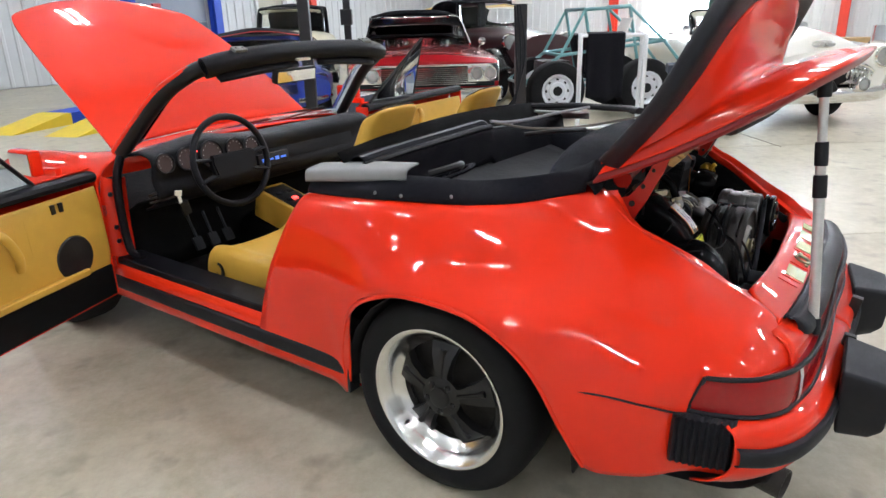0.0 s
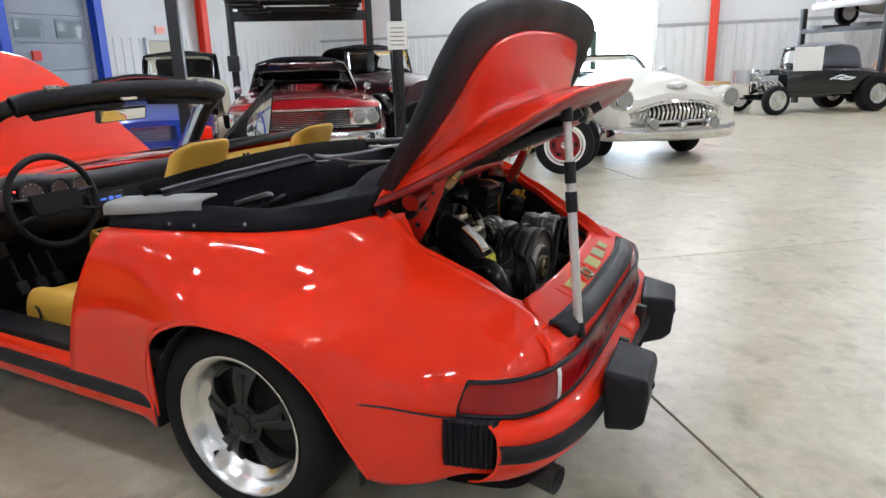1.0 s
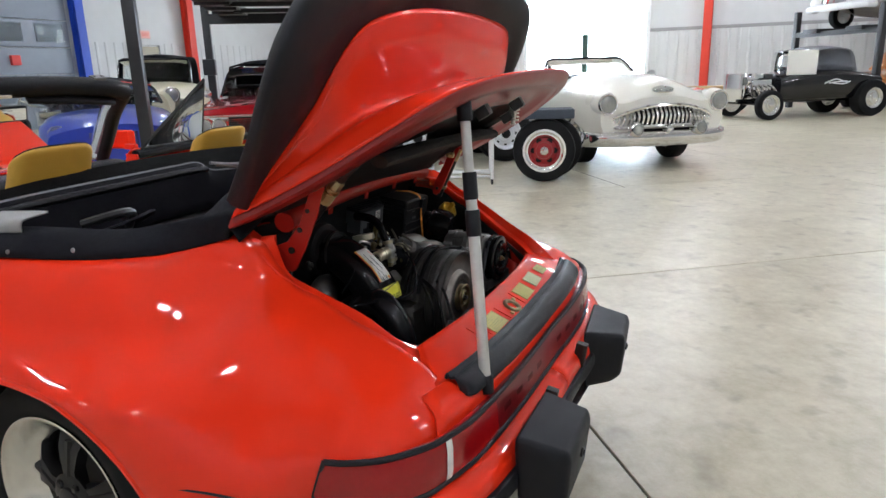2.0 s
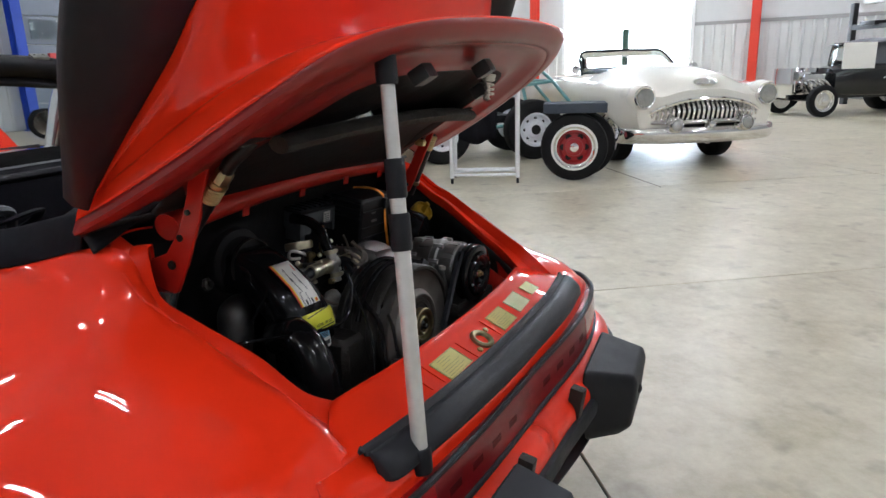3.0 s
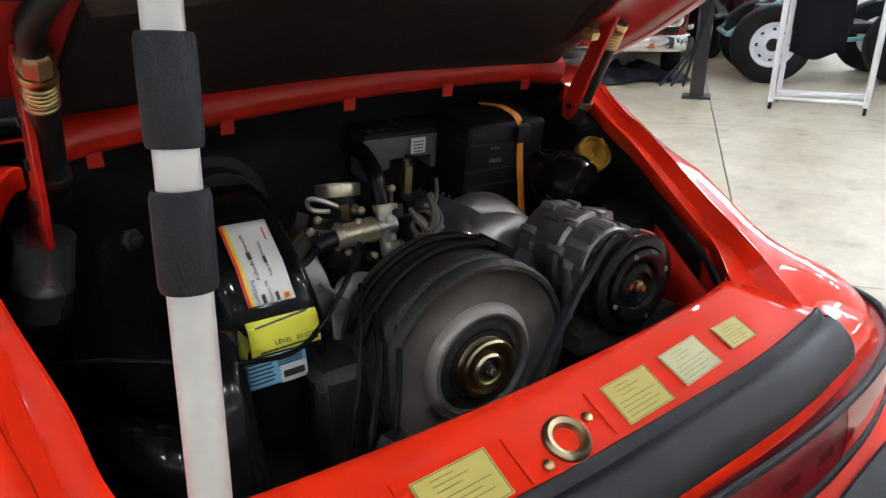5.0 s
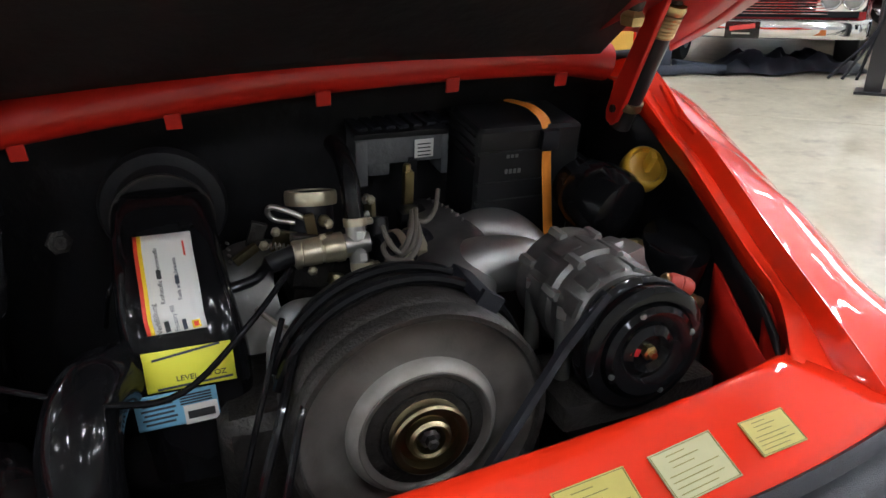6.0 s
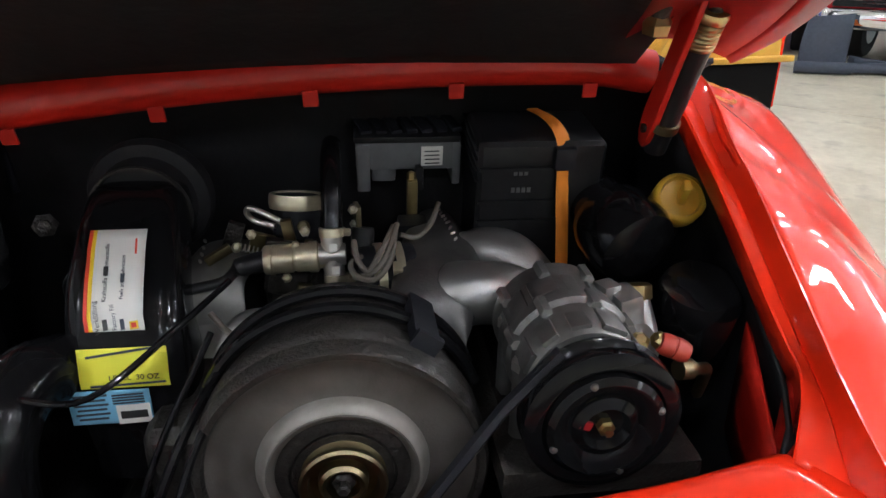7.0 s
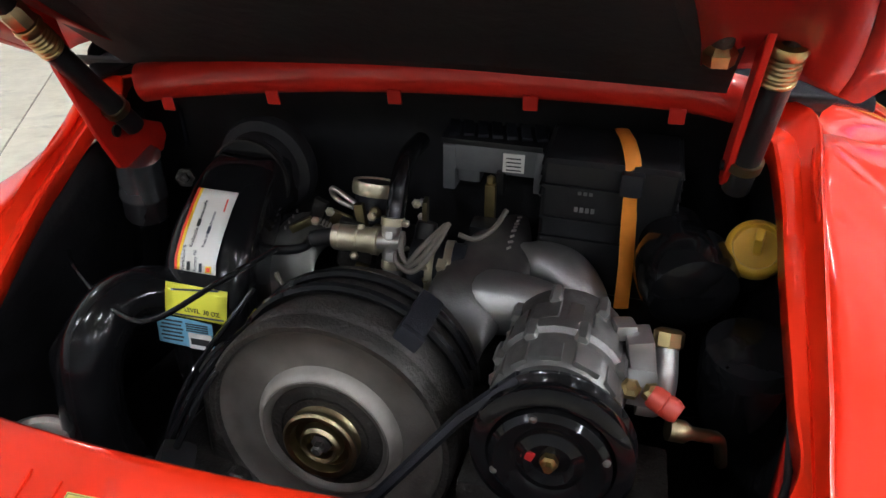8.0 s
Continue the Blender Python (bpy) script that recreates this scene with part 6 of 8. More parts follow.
surf(bm, [[(x, 1.70, .80 - .02 * (x / .6) ** 2), (x, 1.80, .795 - .03 * (x / .6) ** 2), (x, 1.88, .785 - .04 * (x / .6) ** 2), (x, 1.93, .77 - .04 * (x / .6) ** 2)] for x in (-.66, -.35, 0, .35, .66)], 4, 3)
part("cowl", bm, RED, car, solid=.005)
bm = BM()
box(bm, (1.04, .9, .02), (0, 2.45, .42))
part("trunk_floor", bm, CARPET, car)
bm = BM()
surf(bm, [[(x, 3.02 + .08 * (1 - (x / .62) ** 2), .52 - .04 * (x / .62) ** 2), (x, 3.14 + .08 * (1 - (x / .62) ** 2), .44), (x, 3.15 + .08 * (1 - (x / .62) ** 2), .26)] for x in (-.62, -.3, 0, .3, .62)], 4, 4)
part("nose", bm, RED, car, solid=.006)
for x in (-.2, .2):
    bm = BM()
    tube(bm, spline([(x, 1.83, .815), (x + .12, 1.80, .825), (x + .38, 1.765, .83)], 5), .006, 6)
    box(bm, (.36, .006, .012), (x + .22, 1.79, .822), (0, 0, -9))
    part("wiper", bm, PLASTIC, car)

# raised front hood
HOOD = []
for f, w, y, z in ((0, .575, 1.90, .785), (.12, .572, 2.00, .855), (.4, .56, 2.26, 1.025), (.7, .53, 2.54, 1.19), (.9, .49, 2.75, 1.305), (1, .43, 2.83, 1.34)):
    crown = .035
    HOOD.append([(x * w, y - crown * (1 - abs(x)) * .6 + (.10 * f ** 3) * (1 - x * x), z + crown * (1 - x * x) + (.03 * f ** 3) * (1 - x * x)) for x in (-1, -.97, -.7, -.35, 0, .35, .7, .97, 1)])
bm = BM()
surf(bm, HOOD, 5, 3)
hood = part("front_hood", bm, RED, car, "raised red front hood", sharp=60, solid=.012)
for s in (-1, 1):
    bm = BM()
    rod(bm, (s * .45, 2.05, .74), (s * .46, 2.25, 1.02), .008, 10)
    part("hood_strut", bm, PLASTIC, hood)

# windscreen frame, glass, mirror
POST = [(.645, 1.70, .80), (.618, 1.60, .90), (.575, 1.46, 1.035), (.535, 1.335, 1.112), (.50, 1.285, 1.138)]
HEAD = [(-.50, 1.285, 1.134), (-.42, 1.266, 1.152), (-.25, 1.258, 1.166), (0, 1.255, 1.172), (.25, 1.258, 1.166), (.42, 1.266, 1.152), (.50, 1.285, 1.134)]
for s in (-1, 1):
    bm = BM()
    tube(bm, spline([(s * x, y, z) for x, y, z in POST], 6), .031, 12)
    part("windscreen_post", bm, PLASTIC, car, "black windscreen post")
    bm = BM()
    tube(bm, spline([(s * (x + .018), y + .014, z + .004) for x, y, z in POST], 6), .017, 10)
    part("post_skin", bm, RED, car)
bm = BM()
tube(bm, spline(HEAD, 6), .046, 14, flat=.85)
part("header_rail", bm, VINYL, car, "black padded windscreen header")
bm = BM()
tube(bm, spline([(x, y + .036, z + .014) for x, y, z in HEAD], 6), .014, 8)
part("header_skin", bm, RED, car)
for x in (-.36, .36):
    bm = BM()
    box(bm, (.060, .034, .012), (x, 1.242, 1.196), (24, 0, 0), bevel=.004)
    lathe(bm, [(0, 0), (.006, 0), (.005, .004), (0, .005)], along((x - .015, 1.238, 1.202), (0, -.4, 1)), 10)
    lathe(bm, [(0, 0), (.006, 0), (.005, .004), (0, .005)], along((x + .015, 1.238, 1.202), (0, -.4, 1)), 10)
    part("latch_plate", bm, CAST, car, "worn grey latch plate")
for s in (-1, 1):
    bm = BM()
    rows = [[(s * .06, 1.268, 1.150), (s * .25, 1.272, 1.143), (s * .455, 1.290, 1.120)], [(s * .06, 1.246, 1.112), (s * .25, 1.244, 1.100), (s * .44, 1.266, 1.082)]]
    surf(bm, rows, 4, 4)
    part("sun_visor", bm, VINYL, car, "black padded sun visor", solid=.016)
bm = BM()
box(bm, (.075, .022, .010), (-.055, 1.222, 1.142), (18, 0, 4), bevel=.004)
part("header_lamp", bm, material("milky_lamp_lens", (.80, .74, .60), .3, grain=.05, scale=60), car, "milky courtesy lamp lens")
bm = BM()
surf(bm, [[(-x * .99, y, z) for x, y, z in POST], [(-x * .5, y + .05, z + .005) for x, y, z in POST], [(0, y + .065, z + .01) for x, y, z in POST], [(x * .5, y + .05, z + .005) for x, y, z in POST], [(x * .99, y, z) for x, y, z in POST]], 4, 3)
ws = part("windscreen", bm, GLASS, car, "clear windscreen glass", solid=.004)
ws.visible_shadow = False
bm = BM()
box(bm, (.25, .03, .058), (-.06, 1.275, 1.076), (10, 0, 5), bevel=.014, seg=3)
part("rear_mirror", bm, PLASTIC, car, "black interior mirror")
bm = BM()
box(bm, (.23, .004, .044), (-.062, 1.258, 1.073), (10, 0, 5), bevel=.002)
part("mirror_glass", bm, CHROME, car)
bm = BM()
rod(bm, (-.05, 1.285, 1.10), (-.03, 1.29, 1.15), .006)
part("mirror_stem", bm, PLASTIC, car)

# dashboard
bm = BM()
rows = []
for x in (-.64, -.5, -.36, -.2, 0, .25, .5, .64):
    hump = .035 * math.exp(-((x + .37) / .17) ** 2)
    rows.append([(x, 1.72, .775), (x, 1.62, .800 + hump), (x, 1.53, .795 + hump), (x, 1.505, .765 + hump), (x, 1.52, .70), (x, 1.50, .645), (x, 1.53, .60), (x, 1.60, .57)])
surf(bm, rows, 5, 4)
part("dashboard", bm, VINYL, car, "black padded dashboard", solid=.008)
bm = BM()
box(bm, (.70, .02, .06), (.16, 1.512, .70), (-10, 0, 0), bevel=.008)
part("dash_trim", bm, VINYL, car)
for k, x in enumerate((-.59, -.49, -.37, -.25, -.16)):
    r = (.038, .045, .055, .045, .038)[k]
    bm = BM()
    lathe(bm, [(r * 1.06, 0), (r * 1.06, .012), (r * .95, .012), (r * .93, .003), (0, .003)], along((x, 1.492, .768), (0, -1, .18)), 26)
    g = part("gauge", bm, PLASTIC, car, "round black gauge")
    bm = BM()
    lathe(bm, [(0, .004), (r * .9, .004), (r * .9, .0045), (0, .0045)], along((x, 1.492, .768), (0, -1, .18)), 26)
    part("gauge_face", bm, material("gauge_face", (.05, .025, .02), .5, grain=.3, scale=150), g)
    bm = BM()
    for a in range(-120, 130, 30):
        p = along((x, 1.492, .768), (0, -1, .18)) @ pose(r * .75 * math.sin(radians(a)), r * .75 * math.cos(radians(a)), .0052)
        bmesh.ops.create_cube(bm, size=1, matrix=p @ Matrix.Diagonal((.003, .003, .0008, 1)))
    part("gauge_marks", bm, PAPER, g, kind="stuff")
for x, z in ((-.44, .79), (-.205, .745)):
    bm = BM()
    box(bm, (.012, .006, .006), (x, 1.495, z))
    part("warning_light", bm, LEDRED, car)
for k in range(3):
    bm = BM()
    box(bm, (.15, .004, .008), (-.60 + 0 * k, 1.502, .655 - .016 * k), (-5, 0, 0))
    part("vent_slat", bm, PLASTIC, car)
bm = BM()
box(bm, (.18, .03, .058), (-.04, 1.50, .685), (-8, 0, 0), bevel=.004)
part("radio", bm, PLASTIC, car)
bm = BM()
for k in range(4):
    box(bm, (.030 if k % 2 else .022, .004, .009 if k % 2 else .016), (-.10 + .038 * k, 1.483, .688), (-8, 0, 0), bevel=.001)
part("radio_display", bm, LEDBLUE, car, "small blue lit radio display", kind="stuff")
bm = BM()
box(bm, (.032, .006, .022), (-.575, 1.455, .648), (0, 12, 0), bevel=.004)
box(bm, (.014, .005, .040), (-.572, 1.455, .622), (0, -8, 0), bevel=.003)
part("key", bm, PAPER, car, "pale key in the ignition")
bm = BM()
box(bm, (.040, .008, .060), (-.553, 1.452, .580), (0, -14, 0), bevel=.006)
part("key_fob", bm, VINYL, car)
# steering wheel
SWM = Matrix.Translation((-.350, 1.385, .748)) @ Matrix.Rotation(radians(90 - 12), 4, "X")
bm = BM()
ringpts = [SWM @ Vector((.182 * math.cos(2 * math.pi * k / 40), .182 * math.sin(2 * math.pi * k / 40), 0)) for k in range(40)]
rows = []
for k in range(41):
    a = 2 * math.pi * k / 40
    rows.append([SWM @ Vector(((.182 + .014 * math.cos(b)) * math.cos(a), (.182 + .014 * math.cos(b)) * math.sin(a), .014 * math.sin(b))) for b in [2 * math.pi * j / 8 for j in range(8)]])
surf(bm, rows, 1, 1, closed_v=True)
sw = part("steering_wheel", bm, VINYL, car, "black four-spoke steering wheel", sharp=180)
bm = BM()
prism(bm, [(-.10, -.055), (.10, -.055), (.112, .0), (.105, .035), (-.105, .035), (-.112, .0)], .035, SWM @ pose(0, 0, -.01))
bmesh.ops.bevel(bm, geom=list(bm.edges), offset=.008, segments=2, affect="EDGES")
part("horn_pad", bm, VINYL, sw)
for s in (-1, 1):
    for y0, y1 in ((.015, .03), (-.045, -.075)):
        bm = BM()
        tube(bm, [SWM @ Vector((s * .08, y0, .004)), SWM @ Vector((s * .176, y1 * .9, 0))], .016, 8, flat=.5)
        part("spoke", bm, VINYL, sw)
bm = BM()
rod(bm, SWM @ Vector((0, 0, 0)), SWM @ Vector((0, 0, -.16)), .032, 16)
part("column_shroud", bm, PLASTIC, sw)

# floor tub, tunnel, sill tops
bm = BM()
box(bm, (1.30, 1.35, .02), (0, 1.05, .235))
part("cabin_floor", bm, CARPET, car)
bm = BM()
surf(bm, [[(-.13, y, .24), (-.11, y, .36), (0, y, .40), (.11, y, .36), (.13, y, .24)] for y in (.3, .9, 1.7)], 2, 3)
part("tunnel", bm, CARPET, car, solid=.006)
for s in (-1, 1):
    bm = BM()
    box(bm, (.112, 1.36, .135), (s * .679, 1.05, .303), bevel=.012, seg=3)
    part("sill_cover", bm, VINYL, car, "black sill cover")
bm = BM()
surf(bm, [[(x, 1.62, .60), (x, 1.75, .50), (x, 1.72, .25)] for x in (-.66, 0, .66)], 2, 4)
part("footwell_panel", bm, CARPET, car, solid=.006)
for x in (-.42, -.34, -.26):
    bm = BM()
    box(bm, (.045, .012, .06), (x, 1.60, .36), (-30, 0, 0), bevel=.004)
    rod(bm, (x, 1.61, .38), (x, 1.66, .48), .006)
    part("pedal", bm, RUBBER, car)
# console with yellow sides
bm = BM()
box(bm, (.16, .44, .14), (-.03, 1.36, .425), (14, 0, 0), bevel=.012, seg=3)
con = part("console", bm, YELLOW, car, "mustard leather centre console")
bm = BM()
box(bm, (.125, .26, .012), (-.03, 1.40, .507), (14, 0, 0), bevel=.003)
part("console_panel", bm, PLASTIC, con)
for k in range(6):
    bm = BM()
    box(bm, (.025, .022, .010), (-.065 + .035 * (k % 3), 1.45 - .07 * (k // 3), .528 - .018 * (k // 3)), (14, 0, 0), bevel=.002)
    part("switch", bm, PLASTIC if k != 4 else LEDRED, con)
bm = BM()
surf(bm, [[Vector((.02 + r * math.cos(a), 1.19 + r * math.sin(a), z - .04)) for a in [2 * math.pi * k / 10 for k in range(10)]] for r, z in ((.06, .50), (.05, .535), (.035, .565), (.015, .59))], 2, 1, closed_v=True)
part("gear_boot", bm, YELLOW, con)
bm = BM()
rod(bm, (.02, 1.19, .54), (.02, 1.18, .63), .006)
lathe(bm, [(0, 0), (.014, .004), (.020, .02), (.018, .035), (0, .042)], pose(.02, 1.18, .62), 14)
part("gear_knob", bm, PLASTIC, con)


# seats
def seat(x, lean, y, tall):
    bm = BM()
    rows = []
    for t, w, z, edge in ((0, .20, .41, .08), (.12, .225, .432, .09), (.3, .23, .425, .11), (.45, .23, .428, .11), (.54, .225, .412, .11), (.585, .21, .355, .09), (.57, .19, .30, .04)):
        rows.append([(x - w, y + .35 + t, z - edge), (x - w * 1.02, y + .35 + t, z - .02), (x - w * .9, y + .35 + t, z + .028), (x - w * .6, y + .35 + t, z + .006), (x, y + .35 + t, z), (x + w * .6, y + .35 + t, z + .006),
                     (x + w * .9, y + .35 + t, z + .028), (x + w * 1.02, y + .35 + t, z - .02), (x + w, y + .35 + t, z - edge)])
    surf(bm, rows, 4, 3)
    st = part("seat", bm, YELLOW, car, "mustard yellow leather seat", sharp=60, solid=.01)
    bm = BM()
    rows = []
    for f, w, th in ((0, .20, .07), (.2, .225, .08), (.45, .22, .075), (.62, .19, .065), (.72, .135, .055), (.80, .120, .052), (.90, .115, .050), (.965, .114, .048), (.99, .109, .041), (1.0, .098, .028)):
        cy, cz = y + .36 - lean * f * .6, .44 + tall * f
        ring = []
        for k in range(14):
            a = 2 * math.pi * k / 14
            c, s_ = math.cos(a), math.sin(a)
            ring.append((x + w * math.copysign(abs(c) ** .45, c), cy + th * math.copysign(abs(s_) ** .7, s_), cz - .022 * f * s_))
        rows.append(ring)
    grid = surf(bm, rows, 4, 2, closed_v=True)
    bm.faces.new(grid[-1])
    br = part("backrest", bm, YELLOW, st, "mustard backrest with a built-in headrest", sharp=60)
    for f, w, th in ((.995, .104, .036),):
        bm = BM()
        cy, cz = y + .36 - lean * f * .6, .44 + tall * f + .002
        pts = []
        for k in range(15):
            q = 2 * math.pi * k / 14
            c, s_ = math.cos(q), math.sin(q)
            pts.append((x + w * math.copysign(abs(c) ** .45, c), cy + th * math.copysign(abs(s_) ** .7, s_), cz - .022 * f * s_))
        tube(bm, pts, .0022, 6)
        part("piping", bm, VINYL, br, "thin dark piping")
    bm = BM()
    box(bm, (.36, .42, .06), (x, y + .60, .29), bevel=.01)
    part("seat_base", bm, PLASTIC, st)
    bm = BM()
    lathe(bm, [(.026, 0), (.034, .0), (.036, .006), (.026, .008), (.024, .002), (0, .002)], along((x - .235, y + .83, .362), (-1, .25, 0)), 20)
    part("seat_knob", bm, PLASTIC, st)


seat(-.350, .42, .40, .568)
seat(.370, .44, .50, .550)
bm = BM()
surf(bm, [[(x, .50, .95 - .03 * (x / .6) ** 2), (x, .44, .80), (x, .50, .55), (x, .55, .25)] for x in (-.62, -.3, 0, .3, .62)], 3, 4)
part("rear_bulkhead", bm, CARPET, car, solid=.006)


# doors
def door(s):
    root = Vector((s * .815, 1.765, 0))
    ang = 72 if s < 0 else 91
    lift_ = 0 if s < 0 else .06
    m = Matrix.Translation(root + Vector((0, 0, lift_))) @ Matrix.Rotation(radians(s * ang), 4, "Z")
    # local: x outward (closed), y back along -y, drawn closed then turned on the hinge
    L = 1.08
    bm = BM()
    rows = []
    for f in (0, .04, .3, .6, .9, 1.0):
        y = -L * f + (.10 * f * (1 if f > .8 else 0))
        rows.append([(s * -.02, y, .235), (s * -.005, y, .30), (s * .012, y, .45), (s * .012, y, .57), (s * -.008, y, .68), (s * -.045, y, .745), (s * -.075, y, .765)])
    surf(bm, rows, 3, 4)
    bmesh.ops.transform(bm, matrix=m, verts=bm.verts)
    d = part("door", bm, RED, car, "open red door with a mustard leather inner panel", sharp=60, solid=.006)
    bm = BM()
    box(bm, (.085, .012, .50), (s * -.062, -.006, .49), bevel=.004)
    box(bm, (.085, .012, .46), (s * -.062, -L + .09, .50), bevel=.004)
    box(bm, (.085, L - .1, .012), (s * -.062, -L / 2 + .04, .24), bevel=.004)
    bmesh.ops.transform(bm, matrix=m, verts=bm.verts)
    part("door_edge", bm, RED, d)
    bm = BM()
    rows = []
    for f in (.02, .06, .3, .6, .85, .90):
        y = -L * f
        low = .36 if s < 0 else .47
        rows.append([(s * -.104, y, low), (s * -.118, y, max(low + .01, .44)), (s * -.114, y, .56), (s * -.108, y, .66), (s * -.10, y, .70)])
    surf(bm, rows, 3, 3)
    bmesh.ops.transform(bm, matrix=m, verts=bm.verts)
    part("door_panel", bm, YELLOW, d, "mustard leather door panel", solid=.008)
    for k in range(14):
        bm = BM()
        y = -.36 - .045 * k
        if y < -.93:
            break
        tube(bm, [(s * -.1185, y, .44 if s < 0 else .49), (s * -.115, y, .56), (s * -.109, y, .66)], .004, 6)
        bmesh.ops.transform(bm, matrix=m, verts=bm.verts)
        part("panel_seam", bm, YELLOW, d)
    bm = BM()
    box(bm, (.03, .80 if s < 0 else .96, .028 if s < 0 else .026), (s * -.128, -.55, .395 if s < 0 else .478), bevel=.012, seg=3)
    bmesh.ops.transform(bm, matrix=m, verts=bm.verts)
    part("door_pocket", bm, YELLOW, d)
    bm = BM()
    box(bm, (.02, .96, .13 if s < 0 else .20), (s * -.108, -.50, .31 if s < 0 else .36), bevel=.006)
    bmesh.ops.transform(bm, matrix=m, verts=bm.verts)
    part("door_carpet", bm, CARPET, d, "black carpet strip")
    bm = BM()
    tube(bm, spline([(s * -.085, -.01, .735), (s * -.09, -.5, .745), (s * -.085, -.98, .748)], 5), .032, 10, flat=.7)
    bmesh.ops.transform(bm, matrix=m, verts=bm.verts)
    part("door_cap", bm, VINYL, d, "black padded door top")
    bm = BM()
    lathe(bm, [(0, 0), (.080, 0), (.085, .004), (.080, .010), (.066, .012), (0, .016)], along((s * -.118, -.19, .465), (-s, 0, .0)), 28)
    bmesh.ops.transform(bm, matrix=m, verts=bm.verts)
    part("speaker", bm, PLASTIC, d, "round black door speaker")
    bm = BM()
    tube(bm, spline([(s * -.12, -.42, .50), (s * -.150, -.44, .56), (s * -.150, -.47, .63), (s * -.12, -.49, .67)], 5), .016, 10)
    bmesh.ops.transform(bm, matrix=m, verts=bm.verts)
    part("door_pull", bm, YELLOW, d)
    bm = BM()
    for dy in (-.20, -.235):
        box(bm, (.012, .018, .035), (s * -.112, dy, .665), bevel=.003)
    bmesh.ops.transform(bm, matrix=m, verts=bm.verts)
    part("door_switch", bm, PLASTIC, d, kind="stuff")
    # front quarter light
    back = .22 if s < 0 else 0
    tri3 = [(s * -.085, -.05 - back, .765), (s * -.20, -.42 - back, 1.10), (s * -.095, -.46 - back, .768)]
    bm = BM()
    tube(bm, tri3 + [tri3[0]], .009, 8)
    bmesh.ops.transform(bm, matrix=m, verts=bm.verts)
    part("quarter_light_frame", bm, PLASTIC, d)
    bm = BM()
    bm.faces.new([bm.verts.new(m @ Vector(p)) for p in tri3])
    q = part("quarter_light", bm, GLASS, d, solid=.003)
    q.visible_shadow = False
    bm = BM()
    box(bm, (.14, .05, .10), (s * .12, -.10, .80), (0, 0, s * 10), bevel=.02, seg=3)
    box(bm, (.08, .03, .03), (s * .03, -.08, .765), bevel=.008)
    bmesh.ops.transform(bm, matrix=m, verts=bm.verts)
    dm = part("door_mirror", bm, RED, d)
    bm = BM()
    box(bm, (.120, .004, .082), (s * .12, -.128, .80), (0, 0, s * 10), bevel=.001)
    bmesh.ops.transform(bm, matrix=m, verts=bm.verts)
    part("mirror_glass", bm, CHROME, dm)


door(-1)
door(1)

# ---- folded soft top and its boot ----
EDGE = [(.688, .56, .806), (.690, .42, .812), (.688, .28, .822), (.672, .12, .838), (.648, -.02, .856), (.600, -.14, .884), (.54, -.215, .904), (.478, -.27, .917)]


def boot(bm, mi):
    rows = []
    for (x, y, z), f in zip(EDGE, (0, 0, 0, .3, .8, 1, 1, 1)):
        if mi:
            x, y = x - .075 * f, y + .095 * f
        rows.append([(x + .010, y, z - .004), (x + .006, y, z + .012), (x - .015, y + .002, z + .030), (x - .05, y + .012, z + .044), (x - .085, y + .03, z + .042), (x - .105, y + .05, z + .010), (x - .115, y + .06, z - .05), (x - .12, y + .06, z - .14)])
    surf(bm, left(rows), 5, 4, mirror=mi)


both("top_boot", boot, CLOTH, "black canvas boot of the folded top", sharp=60, solid=.005)
bm = BM()
tail = [(x, y, z) for x, y, z in ((-.478, -.27, .917), (-.36, -.255, .930), (-.18, -.235, .938), (0, -.23, .940), (.18, -.235, .938), (.31, -.235, .932), (.405, -.18, .917))]
surf(bm, [[(x, y - .02, z - .012), (x, y, z + .012), (x * .97, y + .05, z + .022), (x * .94, y + .12, z + .012), (x * .92, y + .17, z - .05), (x * .9, y + .19, z - .14)] for x, y, z in tail], 5, 4)
part("top_boot", bm, CLOTH, car, "black canvas boot of the folded top", solid=.005)
for s in (-1, 1):
    for x, y, z in ((.697, .285, .838), (.692, .19, .842)) + (((.662, .02, .868), (.575, -.175, .908)) if s < 0 else ()):
        bm = BM()
        lathe(bm, [(0, 0), (.0055, 0), (.0048, .002), (.0022, .003), (0, .003)], along((s * (x + .004), y, z), (s * .95, -.1, .35)), 14)
        part("snap", bm, CAST, car)
bm = BM()
surf(bm, [[(.680, .15, .825), (.63, .16, .843), (.56, .17, .846)], [(.659, 0, .848), (.60, .02, .868), (.54, .05, .872)], [(.602, -.15, .880), (.545, -.12, .897), (.48, -.08, .900)], [(.491, -.278, .910), (.45, -.23, .917), (.40, -.17, .918)]], 4, 4)
part("rear_deck", bm, RED, car, solid=.004)
settle([ob for ob in car.children if ob.name.split(".")[0] in ("top_boot", "snap", "rear_deck")])
# well floor and the folded frame across the cabin
bm = BM()
surf(bm, [[(x, .46, .78), (x * .95, .25, .74), (x * .82, .0, .74), (x * .62, -.13, .77)] for x in (-.58, -.3, 0, .3, .58)], 3, 3)
part("top_well", bm, BAY, car, solid=.005)
bm = BM()
rows = []
for x, top in ((-.600, .905), (-.45, .912), (-.2, .918), (0, .922), (.07, .921), (.13, .886), (.4, .876), (.66, .884)):
    y = .415 - .03 * x
    rows.append([(x, y + .05, top - .14), (x, y + .035, top - .02), (x, y + .012, top), (x, y - .012, top - .004), (x, y - .035, top - .035), (x, y - .045, top - .15)])
surf(bm, rows, 5, 4)
part("folded_top", bm, CLOTH, car, "black canvas soft top folded behind the seats", solid=.005)
bm = BM()
